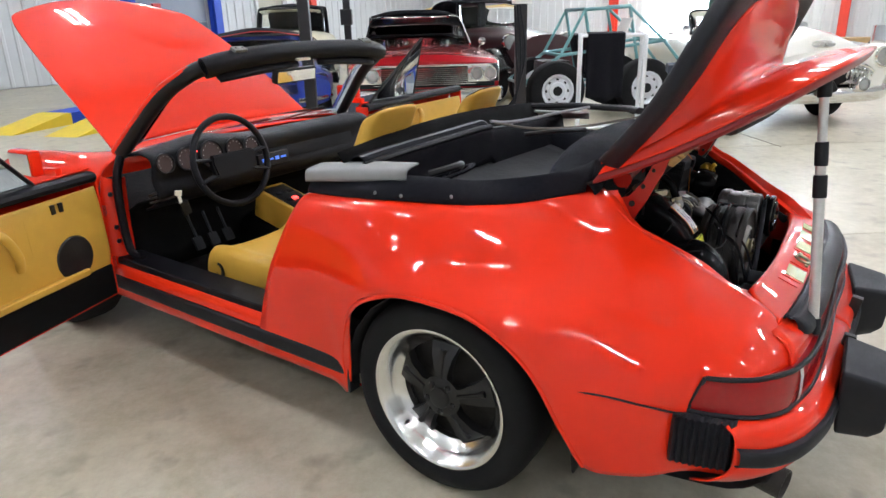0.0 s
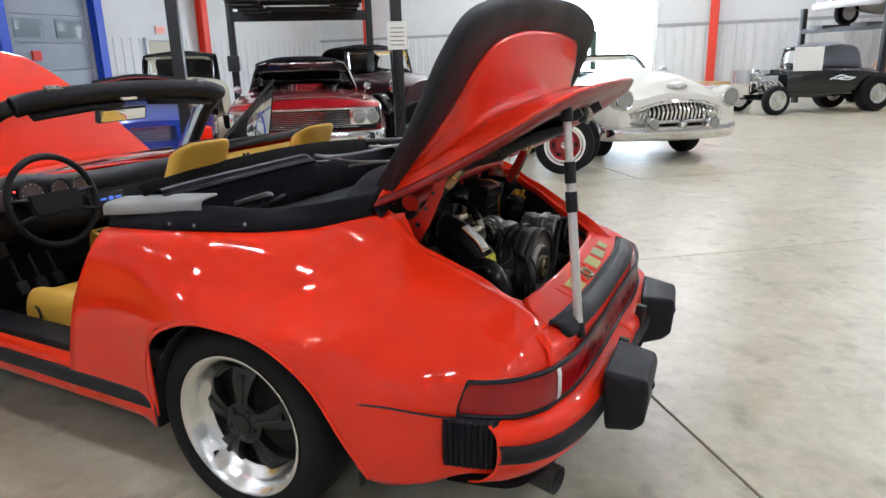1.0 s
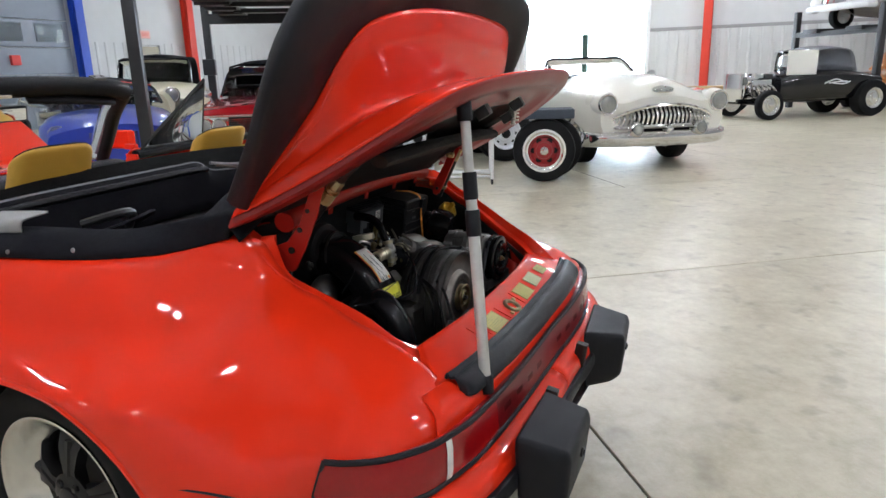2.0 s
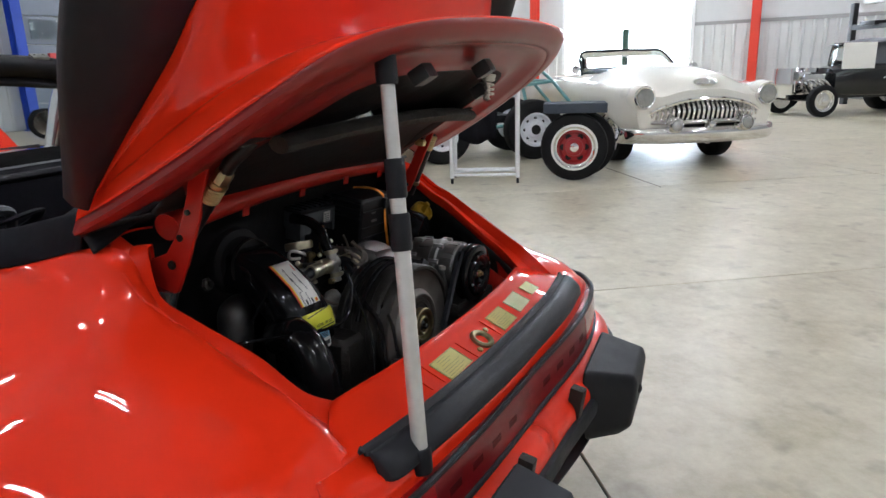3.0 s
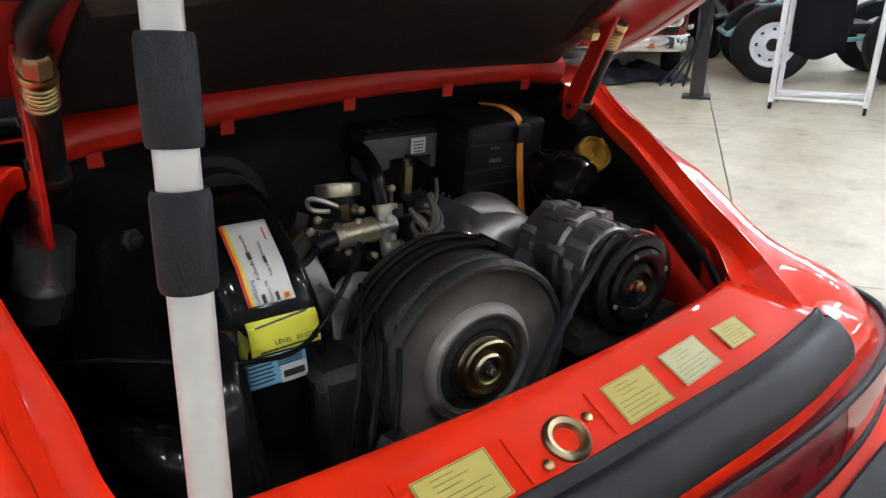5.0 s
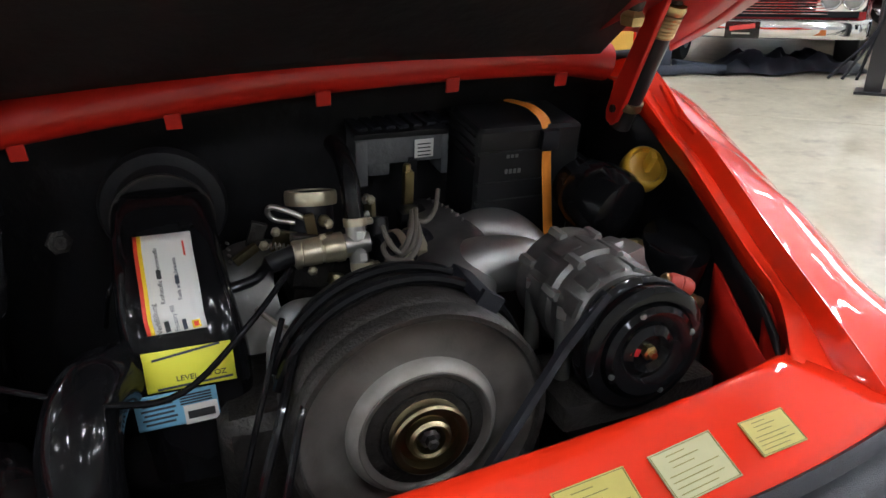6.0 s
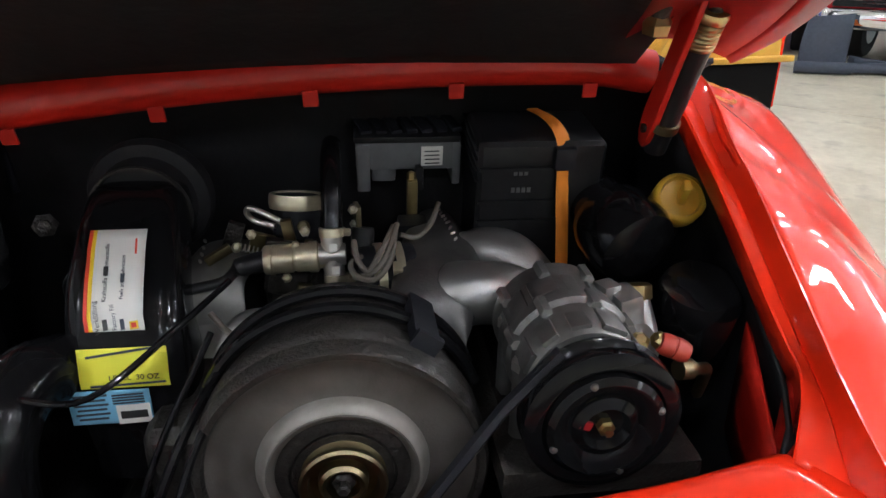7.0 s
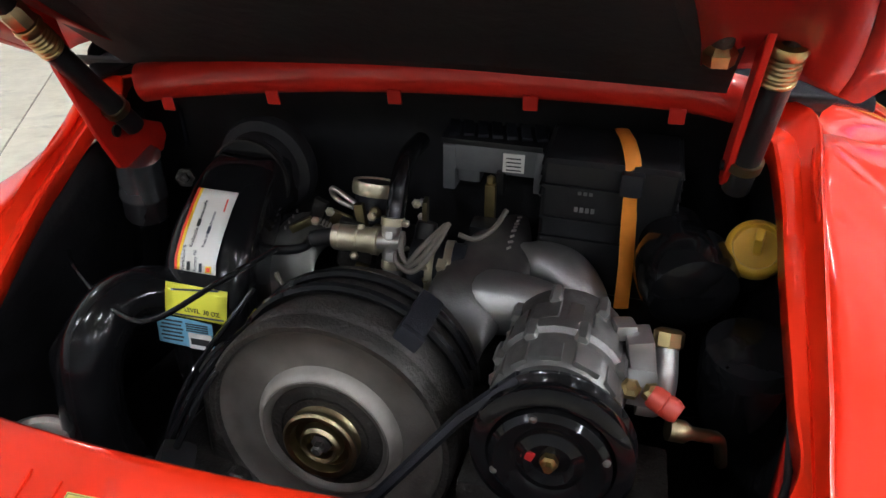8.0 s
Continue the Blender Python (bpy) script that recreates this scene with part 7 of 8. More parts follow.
rows = [(-.60, .428, .906), (-.45, .424, .913), (-.2, .416, .919), (0, .411, .923), (.07, .408, .921), (.13, .406, .888), (.28, .400, .879)]
tube(bm, spline(rows, 5), .0045, 6)
part("top_piping", bm, material("grey_piping", (.16, .16, .17), .5, grain=.1, scale=40), car)
bm = BM()
tube(bm, spline([(.12, .405, .915), (.22, .39, .898), (.36, .36, .894), (.52, .30, .905), (.60, .20, .925)], 5), .006, 6)
part("top_cable", bm, material("grey_cable", (.22, .22, .23), .4, grain=.1, scale=40), car)
bm = BM()
tube(bm, spline([(.62, .50, .905), (.655, .30, .915), (.635, .12, .925), (.59, .02, .932), (.56, -.03, .930)], 6), .022, 10, flat=.6)
part("top_side_rail", bm, VINYL, car, "black rail of the folded top")
bm = BM()
tube(bm, spline([(.14, .40, .905), (.28, .30, .872), (.44, .18, .868), (.54, .05, .890), (.53, -.08, .920)], 6), .005, 6)
part("top_cable", bm, GREYWIRE, car)
bm = BM()
tube(bm, spline([(-.40, .30, .80), (-.34, .22, .835), (-.27, .24, .84), (-.24, .31, .81), (-.26, .36, .78)], 6), .014, 8, flat=.4)
part("top_strap", bm, CLOTH, car)
for pts, r in ((((-.45, .28, .84), (-.40, .22, .86), (-.33, .24, .85), (-.30, .30, .80)), .012), (((.2, .30, .86), (.3, .2, .87), (.45, .15, .86)), .010)):
    bm = BM()
    tube(bm, spline(pts, 5), r, 8)
    part("top_bow", bm, PLASTIC, car)
bm = BM()
tube(bm, spline([(-.61, .402, .885), (-.45, .398, .893), (-.2, .390, .899), (0, .385, .903), (.08, .382, .901)], 5), .013, 10, flat=.8)
part("top_front_rail", bm, VINYL, car, "straight black rail of the folded top")
# pale trim panel at the boot's front corner
for s in (-1, 1):
    bm = BM()
    surf(bm, [[(s * .715, .55, .842), (s * .713, .55, .868), (s * .695, .552, .876), (s * .63, .56, .880)], [(s * .668, .38, .852), (s * .665, .38, .876), (s * .645, .382, .886), (s * .575, .39, .890)], [(s * .640, .22, .868), (s * .637, .22, .890), (s * .62, .225, .897), (s * .56, .235, .900)],
              ], 4, 3)
    part("corner_trim", bm, material("pale_grey_trim", (.25, .25, .245), .5, grain=.08, scale=30), car, "pale grey corner trim", solid=.006)

REST = [ob for ob in car.children_recursive if ob.type == "MESH" and ob not in BUILT]
stance(REST)


def draw_in(obs, far):
    """Draws the left haunch and the boot's edge in and down, away from the side it is seen from."""
    c = Vector((-1.84, -1.23, 1.24))
    for ob in obs:
        for v in ob.data.vertices:
            p = v.co
            if p.x < -.3:
                skin = 1 if ob.name.split(".")[0] in ("top_boot", "rear_deck") else ease((p.z - .60) / .14)
                w = ease((.28 - p.y) / .40) * skin * ease((p.y + .42) / .16) * ease((-p.x - .43) / .16)
                v.co = c + (p - c) * (1 + far * w)


draw_in([ob for ob in car.children_recursive if ob.name in ("rear_quarter", "top_boot", "top_boot.002", "rear_deck") or ob.name.split(".")[0] == "snap"], .07)
bm = BM()
surf(bm, [[(-.33, -.236, .866), (-.375, -.240, .870), (-.420, -.252, .864), (-.438, -.282, .846)], [(-.33, -.18, .858), (-.385, -.185, .856), (-.432, -.205, .846), (-.448, -.245, .832)],
          [(-.33, -.12, .848), (-.39, -.125, .838), (-.440, -.15, .822), (-.466, -.205, .812)]], 4, 4)
part("shoulder_panel", bm, RED, car, sharp=60, solid=.004)
stance([lid] + list(lid.children), whole=True)

# ---- the other cars and gear in the hall ----
def road_wheel(parent, x, y, r, w, rim, side, wall=None, rim_r=.6, spokes=0, cap=None, hole=.09, label="black tyre on a steel wheel"):
    m = along((x, y, r), (side, 0, 0))
    bm = BM()
    k = r * rim_r
    lathe(bm, [(k, -w), (k * 1.1, -w * 1.02), (r * .96, -w * .97), (r, -w * .85), (r, -w * .12), (r * .96, -.004), (r * .85, .006), (k * 1.1, .004), (k, -.006)], m, 36, closed=True)
    t = part("wheel", bm, TYRE, parent, label)
    if wall:
        bm = BM()
        lathe(bm, [(k * 1.04, .0065), (k * wall, .0085), (k * wall, .0065), (k * 1.04, .0045)], m, 36, closed=True)
        part("white_wall", bm, WHITEWALL, t)
    bm = BM()
    lathe(bm, [(k, -w), (k, -.02), (k * 1.02, .002), (k * .94, .0), (k * .90, -.03), (k * .80, -.045), (k * .55, -.03), (k * .50, -.012), (k * .3, -.008), (0, -.006)], m, 36)
    part("rim", bm, rim, t)
    for i in range(spokes):
        a = 2 * math.pi * i / spokes
        bm = BM()
        lathe(bm, [(0, 0), (k * hole, 0), (k * hole, .004), (0, .004)], m @ pose(k * .68 * math.cos(a), k * .68 * math.sin(a), -.040), 10)
        part("rim_hole", bm, BAY, t)
    bm = BM()
    lathe(bm, [(k * .3, -.01), (k * .26, .012), (k * .12, .02), (0, .02)], m, 24)
    part("hub_cap", bm, cap or CHROME, t)
    return t


def loft(bm, stations, n=4):
    """A car body from half sections (x, z), low to high, mirrored over the middle."""
    rows = []
    for y, sec in stations:
        half = [(x, y, z) for x, z in sec]
        rows.append(half + [(-x, y, z) for x, y, z in reversed(half[:-1] if half[-1][0] == 0 else half)])
    surf(bm, rows, n, 3)
    for r in (rows[0], rows[-1]):
        pts = spline(r, 3)
        try:
            bm.faces.new([bm.verts.new(p) for p in pts])
        except ValueError:
            pass


def head_lamp(parent, x, y, z, r, rim=CHROME):
    bm = BM()
    lathe(bm, [(r * 1.2, -.05), (r * 1.22, 0), (r * 1.1, .015), (r, .01), (r * .95, -.01)], along((x, y, z), (0, 1, 0)), 28)
    h = part("headlight", bm, rim, parent, "round chrome-ringed headlight")
    bm = BM()
    lathe(bm, [(r, .0), (r * .8, .014), (r * .4, .022), (0, .024)], along((x, y, z), (0, 1, 0)), 24)
    part("lens", bm, HEADLENS, h)


def windscreen(parent, w0, w1, y0, y1, z0, z1, frame_mat):
    bm = BM()
    surf(bm, [[(-w0, y0 - .12, z0), (-w0 * .5, y0, z0 + .01), (0, y0 + .03, z0 + .015), (w0 * .5, y0, z0 + .01), (w0, y0 - .12, z0)],
              [(-w1, y1 - .12, z1 - .02), (-w1 * .5, y1, z1), (0, y1 + .03, z1 + .005), (w1 * .5, y1, z1), (w1, y1 - .12, z1 - .02)]], 3, 3)
    g = part("windscreen", bm, GLASS, parent, solid=.006)
    g.visible_shadow = False
    bm = BM()
    tube(bm, spline([(-w0, y0 - .12, z0), (-w1, y1 - .12, z1 - .02), (-w1 * .5, y1, z1), (0, y1 + .03, z1 + .005), (w1 * .5, y1, z1), (w1, y1 - .12, z1 - .02), (w0, y0 - .12, z0)], 3), .022, 8)
    part("windscreen_frame", bm, frame_mat, parent)


def bar(bm, pts, r, flat=1.0, n=4):
    tube(bm, spline(pts, n), r, 10, flat=flat)


# cream convertible of the fifties
b = thing("vintage_convertible", "cream vintage convertible with a toothed chrome grille", "car", (7.413, .447, 0), 128.75)
S = [(.92, [(.45, .34), (.72, .38), (.84, .56), (.85, .74), (.80, .87), (.55, .84), (.28, .90), (0, .92)]),
     (.72, [(.55, .32), (.86, .40), (.94, .60), (.94, .80), (.88, .95), (.62, .94), (.32, 1.05), (0, 1.09)]),
     (.42, [(.70, .50), (.95, .56), (.985, .70), (.97, .84), (.90, .97), (.66, .98), (.34, 1.12), (0, 1.17)]),
     (0, [(.72, .64), (.96, .66), (.995, .76), (.98, .88), (.91, .99), (.68, 1.00), (.36, 1.16), (0, 1.21)]),
     (-.42, [(.70, .48), (.96, .56), (.99, .72), (.98, .87), (.91, .98), (.70, 1.01), (.38, 1.17), (0, 1.22)]),
     (-1.0, [(.70, .28), (.96, .38), (.985, .68), (.97, .88), (.90, .99), (.74, 1.03), (.42, 1.15), (0, 1.19)]),
     (-1.35, [(.70, .30), (.95, .40), (.98, .70), (.96, .92), (.90, 1.02), (.80, 1.00), (.5, .98), (0, .97)]),
     (-2.6, [(.70, .30), (.95, .42), (.99, .70), (.97, .92), (.90, 1.02), (.78, 1.02), (.5, 1.02), (0, 1.02)]),
     (-3.2, [(.72, .66), (.94, .70), (.96, .78), (.94, .90), (.86, 1.0), (.66, 1.02), (.4, 1.04), (0, 1.05)]),
     (-3.9, [(.55, .40), (.84, .48), (.88, .66), (.84, .82), (.74, .92), (.5, .96), (.25, .98), (0, .99)]),
     (-4.25, [(.30, .45), (.55, .50), (.60, .62), (.55, .74), (.45, .80), (.3, .84), (.15, .86), (0, .87)])]
bm = BM()
loft(bm, S)
part("body", bm, CREAM, b, sharp=60)
bm = BM()
box(bm, (1.3, 4.0, .2), (0, -1.75, .47))
part("underbody", bm, BAY, b)
bm = BM()
surf(bm, [[(-.74, -1.5, 1.04), (0, -1.5, 1.0), (.74, -1.5, 1.04)], [(-.74, -2.0, 1.06), (0, -2.0, 1.06), (.74, -2.0, 1.06)], [(-.70, -2.7, 1.07), (0, -2.7, 1.10), (.70, -2.7, 1.07)]], 3, 3)
part("cabin_trim", bm, material("cream_upholstery", (.42, .36, .28), .6, grain=.1, scale=20), b)
windscreen(b, .76, .64, -1.02, -1.38, 1.10, 1.42, VINYL)
for x in (-.76, .76):
    head_lamp(b, x * 1.02, .955, .84, .108)
    bm = BM()
    lathe(bm, [(.12, -.36), (.158, -.15), (.150, -.06), (.135, -.005), (.125, .0)], along((x * 1.02, .945, .84), (0, 1, 0)), 28)
    part("headlight_pod", bm, CREAM, b)
    road_wheel(b, x * 1.03, 0, .355, .19, ALLOY, -1 if x < 0 else 1, wall=1.38, rim_r=.56, label="black tyre with a wide white wall")
    road_wheel(b, x * .96, -3.15, .355, .19, ALLOY, -1 if x < 0 else 1, wall=1.38, rim_r=.56, label="black tyre with a wide white wall")
for k in range(23):
    x = -.66 + 1.32 * k / 22
    bm = BM()
    q = (x / .68) ** 2
    bar(bm, [(x * .98, .965 - .10 * q, .765 - .12 * q), (x, 1.015 - .10 * q, .69 - .06 * q), (x * 1.02, .985 - .10 * q, .565 + .01 * q)], .018, .7)
    part("grille_tooth", bm, CHROME, b)
bm = BM()
bar(bm, [(-.74, .85, .62), (-.56, .945, .715), (-.28, .99, .79), (0, 1.0, .805), (.28, .99, .79), (.56, .945, .715), (.74, .85, .62)], .042, .7)
part("grille_bar", bm, CHROME, b)
bm = BM()
surf(bm, [[(x, .950 - .09 * (x / .70) ** 2, .48), (x, .955 - .09 * (x / .70) ** 2, .78 - .13 * (x / .70) ** 2)] for x in (-.70, -.35, 0, .35, .70)], 3, 2)
part("grille_back", bm, BAY, b)
bm = BM()
bar(bm, [(-.74, .85, .54), (-.5, .965, .545), (-.25, 1.0, .55), (0, 1.01, .55), (.25, 1.0, .55), (.5, .965, .545), (.74, .85, .54)], .034, .8)
part("grille_bar", bm, CHROME, b)
bm = BM()
surf(bm, [[(x, y, .485), (x, y + .045, .47), (x, y + .06, .41), (x, y + .035, .34), (x, y - .01, .31)] for x, y in ((-.99, .55), (-.95, .78), (-.7, .94), (-.35, 1.02), (0, 1.04), (.35, 1.02), (.7, .94), (.95, .78), (.99, .55))], 4, 4)
part("bumper", bm, CHROME, b, "heavy chrome bumper", solid=.02)
for x in (-.44, 0, .44):
    bm = BM()
    r = .092 if x else .05
    lathe(bm, [(r, 0), (r * 1.05, .05), (r * .98, .10), (r * .80, .12), (r * .74, .105), (0, .11)], along((x, 1.01, .520), (0, 1, .05)), 28)
    bullet = part("bumper_bullet", bm, CHROME, b)
    if x:
        bm = BM()
        lathe(bm, [(r * .72, .106), (r * .6, .118), (r * .3, .124), (0, .126)], along((x, 1.01, .520), (0, 1, .05)), 24)
        part("lamp_glass", bm, HEADLENS, bullet)
bm = BM()
lathe(bm, [(.0, 0), (.07, .0), (.08, .015), (.06, .03), (0, .035)], along((0, .875, .99), (0, .85, .5)) @ Matrix.Diagonal((1.9, .7, 1, 1)), 20)
part("hood_badge", bm, CHROME, b)
for x in (-.9, .9):
    bm = BM()
    bar(bm, [(x, .3, .90), (x * 1.07, -.5, .86), (x * 1.07, -1.3, .74), (x * 1.06, -2.2, .66)], .012)
    part("side_moulding", bm, CHROME, b)
    bm = BM()
    rod(bm, (x * .93, -1.05, 1.08), (x, -1.02, 1.16), .012)
    lathe(bm, [(0, 0), (.06, .01), (.06, .03), (0, .05)], along((x, -1.0, 1.17), (0, -1, 0)), 18)
    part("door_mirror", bm, CHROME, b)

b.matrix_basis = b.matrix_basis @ Matrix.Scale(.92, 4)

# red sixties convertible with its black top up
c = thing("classic_convertible", "dark red sixties convertible with a raised black top", "car", (5.28, 4.424, 0), 128.4)
S = [(.86, [(.60, .42), (.90, .46), (.945, .58), (.945, .72), (.93, .80), (.70, .83), (.35, .84), (0, .85)]),
     (.70, [(.60, .40), (.93, .44), (.965, .58), (.965, .74), (.95, .86), (.72, .89), (.36, .92), (0, .93)]),
     (.40, [(.70, .58), (.95, .60), (.975, .66), (.97, .76), (.95, .88), (.74, .91), (.38, .95), (0, .96)]),
     (0, [(.70, .68), (.96, .69), (.98, .72), (.975, .80), (.95, .90), (.76, .93), (.40, .98), (0, .99)]),
     (-.42, [(.70, .55), (.96, .58), (.98, .68), (.975, .80), (.95, .91), (.78, .94), (.40, .99), (0, 1.0)]),
     (-.85, [(.70, .28), (.93, .34), (.975, .60), (.97, .80), (.94, .92), (.80, .95), (.42, .99), (0, 1.0)]),
     (-3.2, [(.70, .30), (.93, .36), (.97, .60), (.965, .80), (.93, .92), (.80, .95), (.42, .97), (0, .98)]),
     (-4.1, [(.60, .40), (.88, .46), (.92, .62), (.91, .78), (.88, .88), (.7, .90), (.35, .91), (0, .92)])]
bm = BM()
loft(bm, S)
part("body", bm, RED_CHEV, c, sharp=50)
bm = BM()
box(bm, (1.5, 4.0, .25), (0, -1.6, .42))
part("underbody", bm, BAY, c)
bm = BM()
surf(bm, [[(-.68, -1.45, 1.35), (-.4, -1.43, 1.41), (0, -1.42, 1.43), (.4, -1.43, 1.41), (.68, -1.45, 1.35)], [(-.70, -1.9, 1.40), (-.4, -1.9, 1.47), (0, -1.9, 1.48), (.4, -1.9, 1.47), (.70, -1.9, 1.40)],
          [(-.70, -2.5, 1.36), (-.4, -2.5, 1.43), (0, -2.5, 1.45), (.4, -2.5, 1.43), (.70, -2.5, 1.36)], [(-.74, -3.1, .98), (-.4, -3.15, 1.02), (0, -3.17, 1.03), (.4, -3.15, 1.02), (.74, -3.1, .98)]], 4, 4)
part("soft_top", bm, CLOTH, c, "raised black canvas top", solid=.02)
for s in (-1, 1):
    bm = BM()
    surf(bm, [[(s * .72, -1.9, 1.40), (s * .75, -1.9, 1.2), (s * .80, -1.9, .96)], [(s * .72, -2.5, 1.36), (s * .76, -2.6, 1.2), (s * .80, -2.7, .96)], [(s * .75, -3.1, 1.0), (s * .78, -3.1, .98), (s * .80, -3.1, .96)]], 2, 2)
    part("top_side", bm, CLOTH, c, solid=.015)
windscreen(c, .80, .66, -.90, -1.38, .98, 1.38, CHROME)
bm = BM()
box(bm, (1.3, .5, .25), (0, -1.9, 1.0), bevel=.05)
part("cabin_trim", bm, VINYL, c)
bm = BM()
box(bm, (1.78, .05, .26), (0, .875, .665), bevel=.01)
part("grille_back", bm, BAY, c)
for k in range(9):
    bm = BM()
    box(bm, (1.30, .03, .009), (0, .905, .57 + .024 * k), bevel=.002, seg=1)
    part("grille_bar", bm, CHROME, c)
bm = BM()
box(bm, (1.86, .04, .025), (0, .905, .80), bevel=.006)
part("grille_trim", bm, CHROME, c)
for s in (-1, 1):
    bm = BM()
    box(bm, (.40, .03, .20), (s * .745, .895, .69), bevel=.012)
    part("lamp_bezel", bm, CHROME, c)
    for x in (.66, .83):
        head_lamp(c, s * x, .918, .69, .072)
    road_wheel(c, s * .93, 0, .33, .20, STEEL, s, rim_r=.6)
    road_wheel(c, s * .93, -2.95, .33, .20, STEEL, s, rim_r=.6)
    bm = BM()
    box(bm, (.10, .02, .05), (s * .62, 1.03, .42), bevel=.004)
    part("turn_lamp", bm, material("amber_lens", (.45, .12, .02), .3, coat=.5), c)
    bm = BM()
    rod(bm, (s * .90, -.75, .94), (s * .95, -.75, 1.02), .008)
    lathe(bm, [(0, 0), (.055, .008), (.055, .02), (0, .035)], along((s * .95, -.74, 1.03), (0, -1, 0)), 16)
    part("door_mirror", bm, CHROME, c)
bm = BM()
surf(bm, [[(x, y - .02, .52), (x, y + .03, .505), (x, y + .045, .44), (x, y + .03, .375), (x, y - .02, .36)] for x, y in ((-.98, .62), (-.96, .90), (-.6, .99), (0, 1.01), (.6, .99), (.96, .90), (.98, .62))], 4, 4)
part("bumper", bm, CHROME, c, "chrome front bumper", solid=.015)
bm = BM()
box(bm, (.30, .012, .15), (.02, 1.066, .435), bevel=.004)
pl = part("front_plate", bm, BLACK, c, "black and red show plate")
bm = BM()
box(bm, (.22, .004, .04), (.02, 1.0745, .46), (0, 8, 0), bevel=.003)
part("plate_stripe", bm, SIGNRED, pl)
bm = BM()
box(bm, (.16, .004, .015), (.03, 1.0745, .405))
part("plate_bar", bm, CHROME, pl)

c.matrix_basis = c.matrix_basis @ Matrix.Scale(.95, 4)

# four-post lift over the red convertible
lift = thing("car_lift", "black four-post car lift with its runways raised", "car lift", (4.97, 4.29, 0), 126)
for x in (-1.18, 1.18):
    for y in (1.05, -3.6):
        bm = BM()
        box(bm, (.12, .12, 3.1), (x, y, 1.55), bevel=.008)
        p = part("post", bm, BLACKSTEEL, lift)
        bm = BM()
        box(bm, (.24, .24, .02), (x, y, .01))
        part("base_plate", bm, BLACKSTEEL, p)
for x in (-.72, .72):
    bm = BM()
    box(bm, (.46, 4.9, .11), (x, -1.28, 2.22), bevel=.01)
    for k in range(7):
        box(bm, (.46, .04, .05), (x, .95 - .75 * k, 2.15))
    part("runway", bm, BLACKSTEEL, lift)
for y in (1.05, -3.6):
    bm = BM()
    box(bm, (2.36, .12, .16), (0, y, 2.12), bevel=.008)
    part("cross_beam", bm, BLACKSTEEL, lift)
for y in (-.4, -1.6, -2.6):
    bm = BM()
    box(bm, (1.2, .06, .06), (0, y, 2.16))
    part("cross_tie", bm, BLACKSTEEL, lift)
bm = BM()
box(bm, (.95, 3.4, .03), (0, -1.3, 2.28), bevel=.01)
part("drip_tray", bm, BLACKSTEEL, lift)
bm = BM()
box(bm, (.22, .004, .30), (-1.18, 1.113, 1.57))
sh = part("notice_sheet", bm, PAPER, lift, "white paper notice")
for k in range(5):
    bm = BM()
    box(bm, (.15, .002, .008), (-1.18, 1.116, 1.65 - .045 * k))
    part("print_bar", bm, INK, sh)
bm = BM()
box(bm, (.20, .18, .26), (1.18, -3.5, 1.35), bevel=.02)
part("power_unit", bm, BLACKSTEEL, lift)
for k in range(3):
    bm = BM()
    bar(bm, [(-1.16 + .03 * k, 1.12, 1.4), (-1.22 + .05 * k, 1.13, .9), (-1.14, 1.12, .5), (-1.06 + .1 * k, 1.10, .1)], .012)
    part("lift_cable", bm, RUBBER, lift)

# blue roadster behind the windscreen
r = thing("small_roadster", "small bright blue roadster with a black soft top", "car", (4.02, 5.92, 0), 143)
S = [(.62, [(.40, .30), (.62, .36), (.66, .48), (.64, .60), (.5, .66), (.25, .70), (0, .71)]),
     (.30, [(.5, .45), (.72, .48), (.75, .56), (.73, .68), (.58, .76), (.3, .80), (0, .81)]),
     (0, [(.55, .58), (.74, .60), (.76, .64), (.74, .72), (.6, .80), (.3, .85), (0, .86)]),
     (-.8, [(.55, .22), (.73, .28), (.76, .48), (.74, .70), (.64, .82), (.3, .88), (0, .89)]),
     (-2.4, [(.55, .24), (.72, .30), (.75, .48), (.73, .68), (.62, .78), (.3, .80), (0, .81)]),
     (-3.0, [(.4, .34), (.58, .40), (.6, .50), (.56, .62), (.45, .68), (.2, .70), (0, .71)])]
bm = BM()
loft(bm, S)
part("body", bm, BLUE, r, sharp=60)
bm = BM()
box(bm, (1.1, 2.6, .2), (0, -1.1, .30))
part("underbody", bm, BAY, r)
bm = BM()
surf(bm, [[(-.56, -1.1, 1.10), (0, -1.08, 1.17), (.56, -1.1, 1.10)], [(-.58, -1.5, 1.14), (0, -1.5, 1.22), (.58, -1.5, 1.14)], [(-.60, -2.0, 1.02), (0, -2.0, 1.12), (.60, -2.0, 1.02)], [(-.62, -2.3, .80), (0, -2.35, .84), (.62, -2.3, .80)]], 3, 4)
part("soft_top", bm, CLOTH, r, "black soft top", solid=.02)
bm = BM()
bar(bm, [(-.57, -1.09, 1.11), (0, -1.07, 1.18), (.57, -1.09, 1.11)], .008)
part("top_trim", bm, SIGNRED, r)
windscreen(r, .66, .56, -.78, -1.05, .88, 1.12, PLASTIC)
for s in (-1, 1):
    head_lamp(r, s * .56, .50, .62, .085)
    road_wheel(r, s * .72, 0, .29, .16, ALLOY, s)
    road_wheel(r, s * .72, -2.2, .29, .16, ALLOY, s)
    bm = BM()
    bar(bm, [(s * .25, .66, .38), (s * .5, .66, .40), (s * .68, .55, .41)], .03)
    part("bumper", bm, CHROME, r)
bm = BM()
for k in range(7):
    box(bm, (.5, .02, .012), (0, .63, .47 + .025 * k))
part("grille", bm, CHROME, r, kind="stuff")

